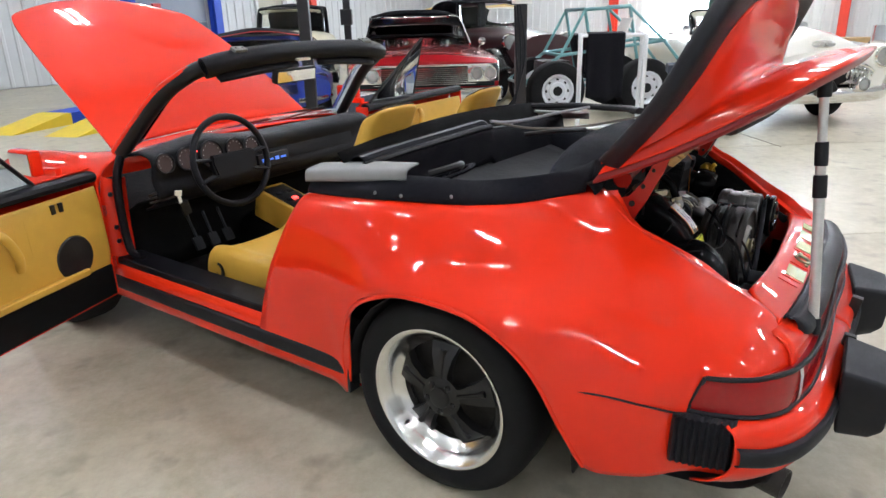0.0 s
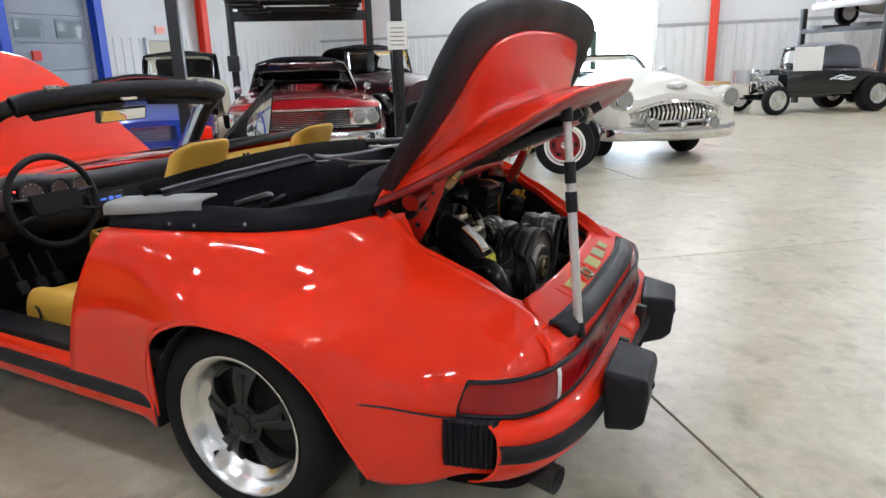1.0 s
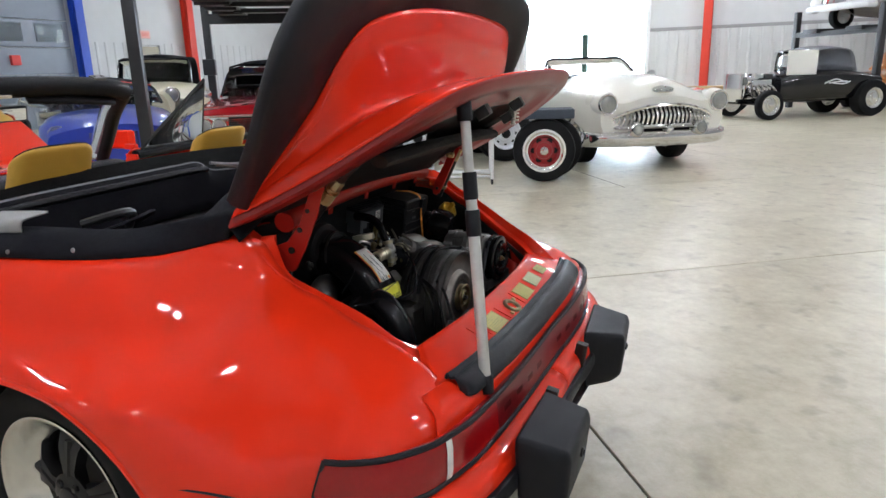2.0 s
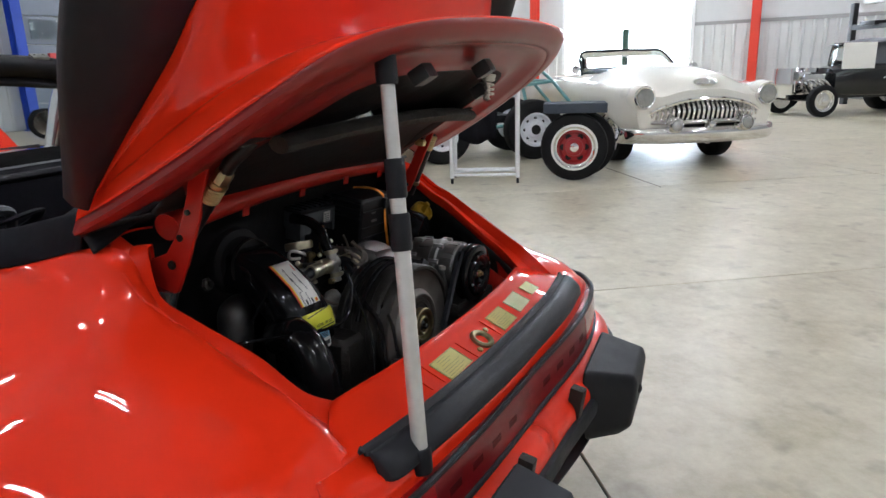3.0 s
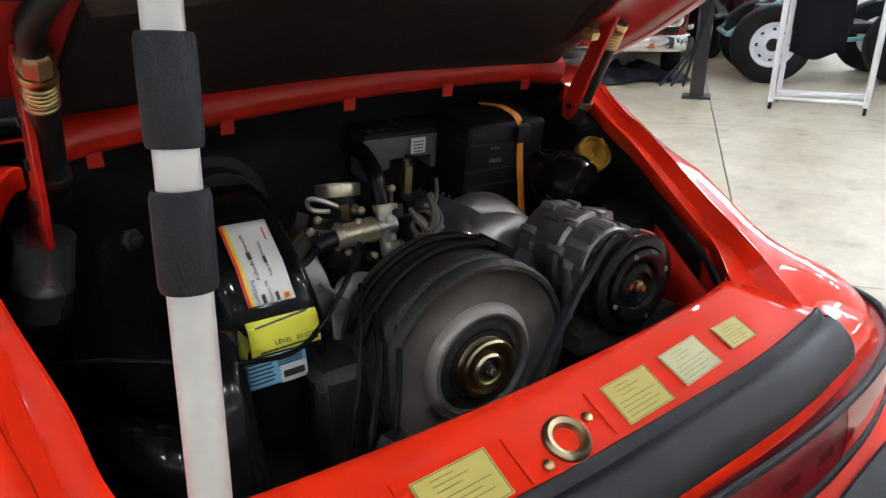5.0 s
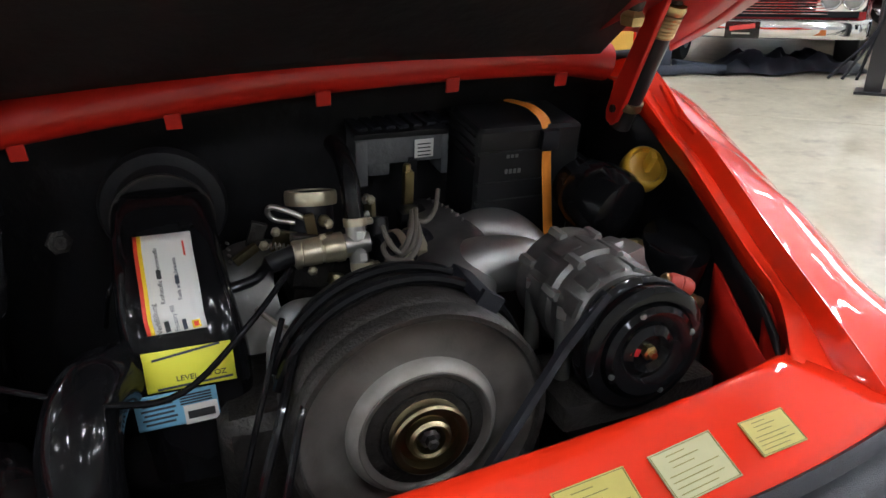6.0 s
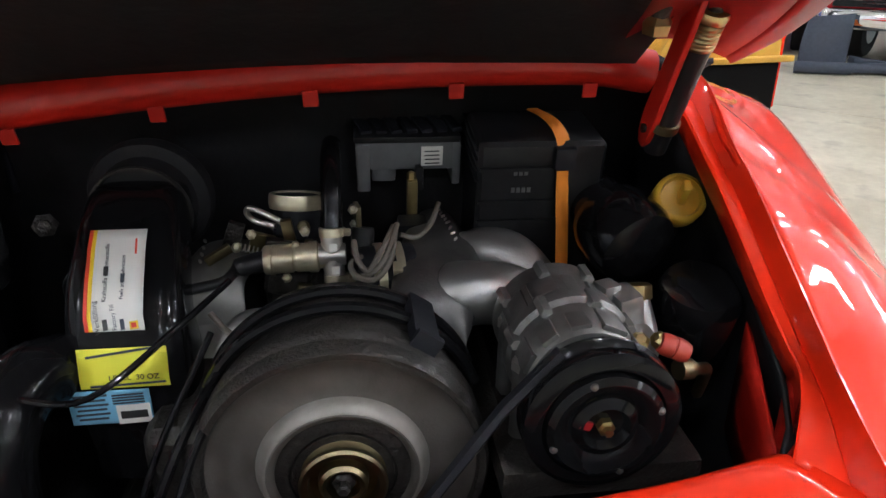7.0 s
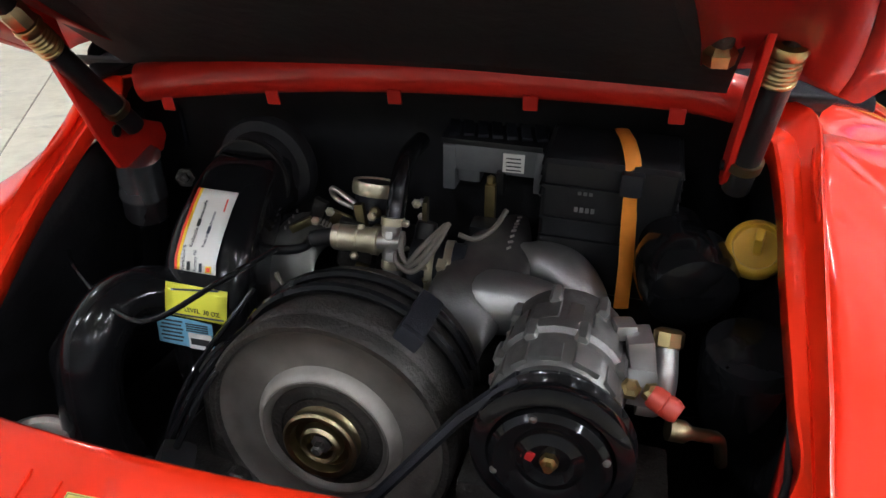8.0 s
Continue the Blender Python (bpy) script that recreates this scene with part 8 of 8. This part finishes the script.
# pale vintage car with a dark top, further back
def vintage(name, label, at, turn, paint):
    v = thing(name, label, "car", at, turn)
    S = [(.6, [(.35, .45), (.5, .5), (.52, .7), (.45, .9), (.25, 1.0), (0, 1.02)]), (-.3, [(.45, .45), (.62, .5), (.64, .75), (.58, .98), (.35, 1.08), (0, 1.1)]),
         (-1.0, [(.5, .35), (.74, .4), (.76, .75), (.72, 1.02), (.45, 1.12), (0, 1.13)]), (-2.4, [(.5, .35), (.76, .4), (.78, .75), (.72, 1.0), (.45, 1.05), (0, 1.06)]), (-3.0, [(.4, .4), (.6, .45), (.62, .65), (.55, .85), (.3, .9), (0, .92)])]
    bm = BM()
    loft(bm, S)
    part("body", bm, paint, v, sharp=60)
    bm = BM()
    surf(bm, [[(-.60, -1.15, 1.52), (0, -1.13, 1.58), (.60, -1.15, 1.52)], [(-.64, -1.8, 1.56), (0, -1.8, 1.63), (.64, -1.8, 1.56)], [(-.62, -2.3, 1.42), (0, -2.3, 1.50), (.62, -2.3, 1.42)], [(-.62, -2.45, 1.05), (0, -2.5, 1.08), (.62, -2.45, 1.05)]], 3, 4)
    part("soft_top", bm, CLOTH, v, solid=.03)
    windscreen(v, .64, .60, -1.0, -1.12, 1.1, 1.54, BLACK)
    for s in (-1, 1):
        head_lamp(v, s * .52, .35, .92, .11)
        road_wheel(v, s * .74, .1, .36, .14, CREAM, s)
        road_wheel(v, s * .74, -2.6, .36, .14, CREAM, s)
        bm = BM()
        surf(bm, [[(s * .55, .55, .55), (s * .85, .55, .50)], [(s * .55, .1, .85), (s * .88, .1, .80)], [(s * .55, -.5, .55), (s * .85, -.5, .48)], [(s * .55, -1.6, .36), (s * .85, -1.6, .34)]], 4, 2)
        part("mudguard", bm, BLACK, v, solid=.02)


vintage("vintage_coupe", "pale cream vintage car with a dark canvas top", (6.75, 8.55, 0), 128, material("pale_cream_paint", (.60, .55, .38), .4, coat=.6, grain=.05, scale=8))
vintage("vintage_tourer", "dark maroon vintage car with upright lamps", (8.05, 4.30, 0), 150, material("deep_maroon_paint", (.045, .008, .010), .3, coat=.7, grain=.06, scale=8))

# mustard beetle-like saloon
y = thing("rounded_saloon", "mustard yellow rounded old saloon", "car", (10.6, 6.5, 0), 160)
S = [(.7, [(.3, .4), (.5, .45), (.55, .6), (.45, .75), (.2, .82), (0, .84)]), (0, [(.45, .55), (.72, .58), (.74, .7), (.66, .85), (.35, .95), (0, .97)]), (-.9, [(.5, .3), (.74, .36), (.76, .7), (.68, .95), (.4, 1.02), (0, 1.03)]),
     (-2.2, [(.5, .3), (.74, .36), (.76, .7), (.68, .95), (.4, 1.0), (0, 1.0)]), (-3.1, [(.3, .4), (.5, .45), (.52, .6), (.45, .75), (.2, .8), (0, .82)])]
bm = BM()
loft(bm, S)
part("body", bm, YELLOWCAR, y, sharp=60)
bm = BM()
surf(bm, [[(-.66, -.85, .98), (-.5, -.8, 1.0), (0, -.78, 1.02), (.5, -.8, 1.0), (.66, -.85, .98)], [(-.58, -1.2, 1.36), (-.4, -1.15, 1.42), (0, -1.12, 1.45), (.4, -1.15, 1.42), (.58, -1.2, 1.36)],
          [(-.58, -1.8, 1.40), (-.4, -1.8, 1.47), (0, -1.8, 1.5), (.4, -1.8, 1.47), (.58, -1.8, 1.40)], [(-.64, -2.6, .98), (-.4, -2.7, 1.02), (0, -2.75, 1.05), (.4, -2.7, 1.02), (.64, -2.6, .98)]], 4, 3)
part("roof", bm, YELLOWCAR, y, sharp=60, solid=.02)
bm = BM()
surf(bm, [[(-.56, -.82, 1.03), (0, -.76, 1.06), (.56, -.82, 1.03)], [(-.50, -1.08, 1.34), (0, -1.04, 1.39), (.50, -1.08, 1.34)]], 3, 3)
part("windscreen", bm, GLASS, y, solid=.01)
for s in (-1, 1):
    head_lamp(y, s * .62, .42, .72, .09)
    road_wheel(y, s * .74, .0, .32, .15, CHROME, s)
    road_wheel(y, s * .74, -2.4, .32, .15, CHROME, s)

# tube-frame buggy with white wheels, side on behind the rack
WB = 1.2
g = thing("tube_frame_buggy", "teal tube-frame buggy with white steel wheels", "buggy", (6.00, 2.79, 0), 221.6)
for x in (-1.25, 0):
    for yy in (0, WB):
        road_wheel(g, x, yy, .37, .24, WHEELWHITE, 1 if x > -.5 else -1, rim_r=.56, spokes=8, cap=BAY, label="knobbly black tyre on a white steel wheel")
cage = []
for x in (-1.05, -.25):
    cage += [[(x, -.4, .45), (x, .7, .40), (x, 1.9, .50)], [(x, -.4, .45), (x, .1, .80), (x, .4, 1.35), (x, 1.0, 1.38), (x, 1.5, .95), (x, 1.9, .5)], [(x, .1, .8), (x, 1.5, .95)], [(x, .4, 1.35), (x, .6, .42)], [(x, 1.0, 1.38), (x, 1.2, .45)]]
for yy, z in ((-.4, .45), (.1, .80), (.4, 1.36), (1.0, 1.39), (1.5, .95), (1.9, .5), (.7, .41)):
    cage.append([(-1.05, yy, z), (-.25, yy, z)])
for line in cage:
    bm = BM()
    tube(bm, line, .022, 8)
    part("frame_tube", bm, TEAL, g)
for x in (-.85, -.45):
    bm = BM()
    box(bm, (.34, .10, .55), (x, .55, .78), (14, 0, 0), bevel=.03)
    part("seat_back", bm, VINYL, g)
    bm = BM()
    box(bm, (.34, .40, .10), (x, .80, .50), bevel=.03)
    part("seat", bm, VINYL, g)
for yy, r in ((0, .03), (WB, .05)):
    bm = BM()
    rod(bm, (-1.2, yy, .37), (-.05, yy, .37), r)
    part("axle", bm, DIRTY, g)
bm = BM()
box(bm, (.45, .4, .35), (-.65, .1, .55), bevel=.05)
part("engine", bm, DIRTY, g)
bm = BM()
box(bm, (.34, .01, .26), (-.3, .95, 1.12), (-20, 0, 0))
part("paper_sheet", bm, PAPER, g)

# white trolley rack with a black cloth
k = thing("trolley_rack", "white tubular trolley rack on castors", "rack", (4.921, 1.695, 0), -66)
for x in (-.33, .33):
    for yy in (0, .42):
        bm = BM()
        rod(bm, (x, yy, .06), (x, yy, 1.10), .022)
        part("post", bm, WHITE, k)
        bm = BM()
        lathe(bm, [(0, -.012), (.03, -.012), (.03, .012), (0, .012)], along((x, yy, .03), (1, 0, 0)), 16)
        part("castor", bm, RUBBER, k)
for z in (.09, 1.08):
    for a, bq in (((-.33, 0), (.33, 0)), ((-.33, .42), (.33, .42)), ((-.33, 0), (-.33, .42)), ((.33, 0), (.33, .42))):
        bm = BM()
        rod(bm, (*a, z), (*bq, z), .014)
        part("rail", bm, WHITE, k)
bm = BM()
rod(bm, (-.33, .1, .10), (.33, .32, .11), .012)
rod(bm, (-.33, .3, .10), (.33, .12, .11), .012)
part("brace", bm, WHITE, k)
cl = thing("black_cloth", "black cloth hung over the white rack", "cloth", (4.921, 1.695, 0), -66)
bm = BM()
surf(bm, [[(x, .05 + .02 * math.sin(x * 30), .42 + .03 * math.sin(x * 17)), (x, .02 + .015 * math.sin(x * 30 + 1), .75), (x, -.02, 1.06), (x, .02, 1.105), (x, .30, 1.105), (x, .44, 1.06), (x, .455, .62)] for x in (-.26, -.2, -.13, -.06, 0, .06, .12)], 3, 4)
part("cloth", bm, CLOTH, cl, solid=.008)

# loose wheels and a dark cushion
w1 = thing("loose_wheel", "loose tyre with a white band on a red steel wheel", "wheel", (5.383, .921, 0), 200)
road_wheel(w1, 0, 0, .335, .23, WHEELRED, 1, wall=1.38, rim_r=.50, spokes=6, cap=CHROME, hole=.19)
lab = w1.children[0]
bm = BM()
lathe(bm, [(.205, .006), (.209, .016), (.196, .014), (.170, -.004), (.174, -.010)], along((0, 0, .335), (1, 0, 0)), 40, closed=True)
part("trim_ring", bm, CHROME, lab)
w2 = thing("loose_wheel", "loose black tyre leaning behind the red-centred one", "wheel", (5.68, .93, 0), 200)
road_wheel(w2, 0, 0, .335, .22, WHEELRED, 1, rim_r=.55)
cu = thing("tool_tray", "dark flat tray laid on top of the loose wheels", "tray", (5.55, .98, .672), 20)
bm = BM()
box(bm, (.42, .62, .10), (0, 0, .05), bevel=.02, seg=3)
part("tray_body", bm, FABRICBLUE, cu)

# folded covers and a cushion on the floor
co = thing("floor_cushion", "dark blue-grey cushion leaning on a rolled cover", "cushion", (3.93, 4.33, 0), -25)
bm = BM()
surf(bm, [[(-.22, 0, .02), (-.22, .02, .3), (-.18, .06, .56)], [(-.1, -.05, .02), (-.1, -.03, .3), (-.1, .04, .58)], [(.1, -.05, .02), (.1, -.03, .3), (.12, .04, .60)], [(.22, 0, .02), (.22, .02, .3), (.24, .06, .62)]], 4, 4)
part("cushion", bm, FABRICBLUE, co, solid=.10)
bm = BM()
tube(bm, spline([(-.28, -.15, .07), (0, -.17, .07), (.28, -.15, .07)], 5), .065, 12)
part("roll", bm, FABRICBLUE, co)
co.matrix_basis = co.matrix_basis @ Matrix.Scale(.76, 4)
ro = thing("rolled_cover", "dark grey rolled fabric cover on the floor", "cover", (4.27, 4.08, 0), -25)
bm = BM()
tube(bm, spline([(-.35, 0, .07), (0, .02, .075), (.35, 0, .07)], 5), [.062] * 11, 12)
box(bm, (.5, .22, .08), (.0, .25, .10), (0, 8, 5), bevel=.03, seg=3)
part("roll", bm, FABRICBLUE, ro)
ro.matrix_basis = ro.matrix_basis @ Matrix.Scale(.72, 4)
ta = thing("crumpled_tarp", "crumpled shiny black tarpaulin on the floor", "tarpaulin", (5.12, 3.92, 0), -25)
bm = BM()
random.seed(5)
rows = []
for i in range(14):
    row = []
    for j in range(9):
        u, w_ = i / 13 - .5, j / 8 - .5
        edge = min(1, 4 * min(.5 - abs(u), .5 - abs(w_)) + .1)
        row.append((u * 1.35, w_ * .65 + .06 * math.sin(i), .012 + edge * (.04 + .15 * random.random())))
    rows.append(row)
surf(bm, rows, 2, 2)
part("sheet", bm, TARP, ta, sharp=50)

# black hot rod
h = thing("hot_rod", "black open-engined hot rod with a grey canvas top", "car", (14.88, -.72, 0), 37.7)
bm = BM()
loft(bm, [(-.45, [(.28, .40), (.38, .45), (.40, .7), (.36, .85), (.2, .92), (0, .94)]), (-.95, [(.4, .38), (.56, .42), (.60, .7), (.56, .95), (.3, 1.0), (0, 1.0)]), (-1.9, [(.45, .38), (.64, .42), (.68, .7), (.64, .95), (.3, .98), (0, .98)]),
           (-2.75, [(.4, .42), (.6, .46), (.64, .66), (.6, .82), (.3, .86), (0, .86)])])
part("body", bm, BLACK, h, sharp=60)
bm = BM()
surf(bm, [[(-.56, -.95, 1.38), (0, -.94, 1.43), (.56, -.95, 1.38)], [(-.6, -1.5, 1.44), (0, -1.5, 1.50), (.6, -1.5, 1.44)], [(-.58, -1.95, 1.36), (0, -2.0, 1.42), (.58, -1.95, 1.36)], [(-.6, -2.1, .96), (0, -2.1, .98), (.6, -2.1, .96)]], 3, 4)
part("soft_top", bm, material("grey_canvas", (.20, .20, .22), .8, grain=.1, scale=30), h, solid=.02)
windscreen(h, .56, .56, -.86, -.93, .98, 1.40, BLACK)
bm = BM()
box(bm, (.55, .5, .42), (0, -.1, .62), bevel=.06)
eng = part("engine", bm, CHROME, h, "exposed chrome engine")
for x in (-.3, .3):
    for i in range(4):
        bm = BM()
        tube(bm, spline([(x * .8, .12 - .12 * i, .72), (x * 1.4, .10 - .12 * i, .65), (x * 1.5, -.05 - .12 * i, .45)], 3), .025, 8)
        part("exhaust_pipe", bm, CHROME, eng)
bm = BM()
lathe(bm, [(0, 0), (.2, 0), (.2, .09), (0, .1)], pose(0, -.1, .86), 20)
part("air_cleaner", bm, CHROME, eng)
bm = BM()
box(bm, (.62, .10, .60), (0, .42, .66), bevel=.05)
part("radiator_shell", bm, CHROME, h)
bm = BM()
rod(bm, (-.7, .0, .31), (.7, .0, .31), .03)
for x in (-.28, .28):
    box(bm, (.08, 3.2, .10), (x, -1.1, .38))
part("frame", bm, BLACK, h)
for s in (-1, 1):
    road_wheel(h, s * .74, 0, .31, .15, ALLOY, s, rim_r=.66)
    road_wheel(h, s * .80, -2.45, .385, .30, ALLOY, s, rim_r=.55)
    head_lamp(h, s * .34, .36, .80, .08)
    bm = BM()
    for i in range(3):
        bar(bm, [(s * .665, -1.3 - .1 * i, .72), (s * .672, -1.55 - .1 * i, .80 - .05 * i), (s * .675, -1.75 - .08 * i, .75)], .014)
    part("painted_flame", bm, WHITE, h, kind="stuff")
bm = BM()
box(bm, (.03, .70, .50), (-.64, -.72, 1.16), bevel=.004)
part("show_board", bm, PAPER, h, "blank white show board")

# white saloon on a lift, copper car below it
q = thing("car_lift", "black four-post lift carrying a white saloon", "car lift", (19.0, -4.05, 0), 37.7)
for x in (-1.35, 1.35):
    for yy in (2.1, -2.1):
        bm = BM()
        box(bm, (.13, .13, 2.4), (x, yy, 1.2), bevel=.008)
        part("post", bm, BLACKSTEEL, q)
for x in (-.7, .7):
    bm = BM()
    box(bm, (.48, 4.5, .10), (x, 0, 1.90), bevel=.01)
    part("runway", bm, BLACKSTEEL, q)
for yy in (2.1, -2.1):
    bm = BM()
    box(bm, (2.7, .12, .12), (0, yy, 1.83))
    part("cross_beam", bm, BLACKSTEEL, q)
S4 = [(.85, [(.5, .38), (.84, .42), (.86, .55), (.85, .66), (.6, .72), (.3, .74), (0, .75)]), (.3, [(.6, .5), (.87, .52), (.89, .6), (.87, .74), (.6, .84), (.3, .87), (0, .88)]), (-.7, [(.6, .25), (.86, .3), (.89, .55), (.87, .80), (.6, .90), (.3, .93), (0, .94)]),
      (-3.0, [(.6, .28), (.86, .32), (.89, .55), (.87, .80), (.6, .88), (.3, .9), (0, .9)]), (-3.7, [(.5, .4), (.82, .44), (.84, .58), (.82, .72), (.6, .78), (.3, .8), (0, .8)])]


def saloon(name, label, at, turn, paint):
    o = thing(name, label, "car", at, turn)
    bm = BM()
    loft(bm, S4)
    part("body", bm, paint, o, sharp=50)
    bm = BM()
    surf(bm, [[(-.72, -.75, .92), (0, -.7, .95), (.72, -.75, .92)], [(-.60, -1.3, 1.36), (0, -1.27, 1.42), (.60, -1.3, 1.36)], [(-.60, -2.3, 1.38), (0, -2.3, 1.43), (.60, -2.3, 1.38)], [(-.70, -3.0, .90), (0, -3.05, .93), (.70, -3.0, .90)]], 3, 4)
    part("roof", bm, paint, o, sharp=50, solid=.02)
    for s in (-1, 1):
        bm = BM()
        bm.faces.new([bm.verts.new(p) for p in ((s * .715, -.95, .93), (s * .64, -1.36, 1.31), (s * .64, -2.26, 1.33), (s * .72, -2.8, .93))])
        part("side_glass", bm, BAY, o, solid=.008)
        road_wheel(o, s * .86, 0, .31, .18, ALLOY, s)
        road_wheel(o, s * .86, -2.75, .31, .18, ALLOY, s)
        bm = BM()
        box(bm, (.34, .05, .12), (s * .62, .86, .63), bevel=.01)
        part("headlight", bm, LAMPWHITE, o)
    bm = BM()
    box(bm, (.7, .05, .14), (0, .87, .62), bevel=.01)
    part("grille", bm, CHROME, o)
    bm = BM()
    bar(bm, [(-.9, .6, .45), (-.85, .9, .45), (0, .98, .45), (.85, .9, .45), (.9, .6, .45)], .06, 1.3)
    part("bumper", bm, paint, o)
    return o


saloon("white_saloon", "white eighties saloon up on the lift", (18.2, -3.0, 1.95), 37.7, WHITE)
saloon("copper_saloon", "copper orange old car under the lift", (18.6, -3.6, 0), 60, ORANGE)

# small things along the walls
cr = thing("plywood_crate", "plain plywood crate against the wall", "crate", (18.3, .35, 0), 10)
bm = BM()
box(bm, (.6, 1.5, .6), (0, 0, .3), bevel=.01)
part("crate_body", bm, WOOD, cr)
for yy in (-.7, 0, .7):
    bm = BM()
    box(bm, (.02, .08, .6), (-.31, yy, .3))
    part("batten", bm, WOOD, cr)
w3 = thing("loose_wheel", "loose dark tyre beside the plywood crate", "wheel", (16.6, -.35, 0), 200)
road_wheel(w3, 0, 0, .33, .2, STEEL, 1)
po = thing("steel_post", "dark green steel post in front of the door", "post", (18.6, 3.93, 0))
bm = BM()
box(bm, (.16, .16, 2.1), (0, 0, 1.05), bevel=.01)
part("post_body", bm, material("dark_green_steel", (.03, .07, .05), .5, grain=.1, scale=8), po)
bm = BM()
box(bm, (.4, .4, .02), (0, 0, .01))
part("base_plate", bm, BLACKSTEEL, po)

# exit door with its sign, dock doors, alarm box
ex = tagged(new("door_2"), "tan steel exit door in the white wall", "door", kind="structure")
bm = BM()
box(bm, (.98, .05, 2.12), (13.22, 15.92, 1.06), bevel=.005)
part("door_leaf", bm, material("tan_door", (.42, .39, .30), .5, grain=.06, scale=6), ex)
for x in (12.68, 13.76):
    bm = BM()
    box(bm, (.08, .12, 2.18), (x, 15.90, 1.09))
    part("frame", bm, WALLMAT, ex)
bm = BM()
box(bm, (1.16, .12, .08), (13.22, 15.90, 2.20))
part("frame", bm, WALLMAT, ex)
si = thing("exit_sign", "lit red and white exit sign above the door", "sign", (13.32, 15.965, 2.47))
bm = BM()
box(bm, (.34, .06, .22), (0, 0, 0), bevel=.01)
part("sign_box", bm, PINK, si)
words("lettering", "EXIT", .13, Matrix.Translation((0, -.033, 0)) @ Matrix.Rotation(radians(90), 4, "X"), SIGNRED, si)
dk = tagged(new("door_3"), "grey-blue sectional dock door between blue columns", "door", kind="structure")
for i in range(6):
    bm = BM()
    box(bm, (2.2, .06, .66), (9.68, 15.90, .34 + .68 * i), bevel=.012)
    part("panel", bm, material("dock_door_grey", (.25, .28, .33), .5, grain=.06, scale=5), dk)
for x in (9.13, 10.23):
    bm = BM()
    box(bm, (.75, .02, .45), (x, 15.855, 2.40), bevel=.01)
    part("window", bm, GLASS, dk)
al = thing("alarm_box", "small red alarm box on the wall", "alarm box", (9.20, 15.82, 1.72))
bm = BM()
box(bm, (.22, .10, .24), (0, 0, 0), bevel=.01)
part("alarm_case", bm, SIGNRED, al)
mo = thing("motorcycle", "old dark motorcycle parked by the wall", "motorcycle", (7.6, 12.5, 0), 75)
for yy in (-.7, .7):
    road_wheel(mo, .05, yy, .33, .10, CHROME, 1, rim_r=.75)
bm = BM()
bar(bm, [(0, .7, .33), (0, .5, .85), (0, .42, 1.05)], .03)
bar(bm, [(-.35, .30, 1.08), (-.1, .42, 1.05), (.1, .42, 1.05), (.35, .30, 1.08)], .018)
box(bm, (.22, .45, .35), (0, 0, .5), bevel=.05)
bar(bm, [(0, -.7, .33), (0, -.2, .6), (0, .5, .85)], .03)
part("frame", bm, CHROME, mo)
bm = BM()
bar(bm, [(0, .35, .85), (0, .1, .92), (0, -.15, .82), (0, -.6, .80)], [.06] * 4 + [.14] * 4 + [.10] * 5)
part("tank", bm, BLACK, mo)
ra = thing("alignment_ramp", "blue and yellow steel alignment ramp", "ramp", (1.75, 8.95, 0), 18)
bm = BM()
prism(bm, [(0, 0), (1.0, 0), (1.0, .16), (.9, .16)], .5, pose(0, 0, 0, 90, 0, 0))
part("ramp_nose", bm, material("ramp_yellow", (.75, .55, .03), .5, grain=.1, scale=10), ra)
bm = BM()
box(bm, (2.2, .5, .16), (2.1, -.25, .08), bevel=.01)
part("ramp_deck", bm, COLUMNBLUE, ra)
bm = BM()
prism(bm, [(0, 0), (1.0, 0), (1.0, .16), (.9, .16)], .5, pose(0, -1.0, 0, 90, 0, 0))
part("ramp_nose", bm, material("ramp_yellow", (.75, .55, .03), .5, grain=.1, scale=10), ra)
bm = BM()
box(bm, (2.2, .5, .16), (2.1, -1.25, .08), bevel=.01)
part("ramp_deck", bm, COLUMNBLUE, ra)
saloon("maroon_saloon", "dark maroon old car parked at the back", (1.2, 11.2, 0), 150, material("maroon_paint", (.10, .012, .016), .3, coat=.8, grain=.06, scale=8))
saloon("raised_saloon", "dark grey old saloon raised on the black lift", (5.42, 4.62, 2.275), 126, material("dark_grey_paint", (.03, .032, .036), .35, coat=.6, grain=.06, scale=8))
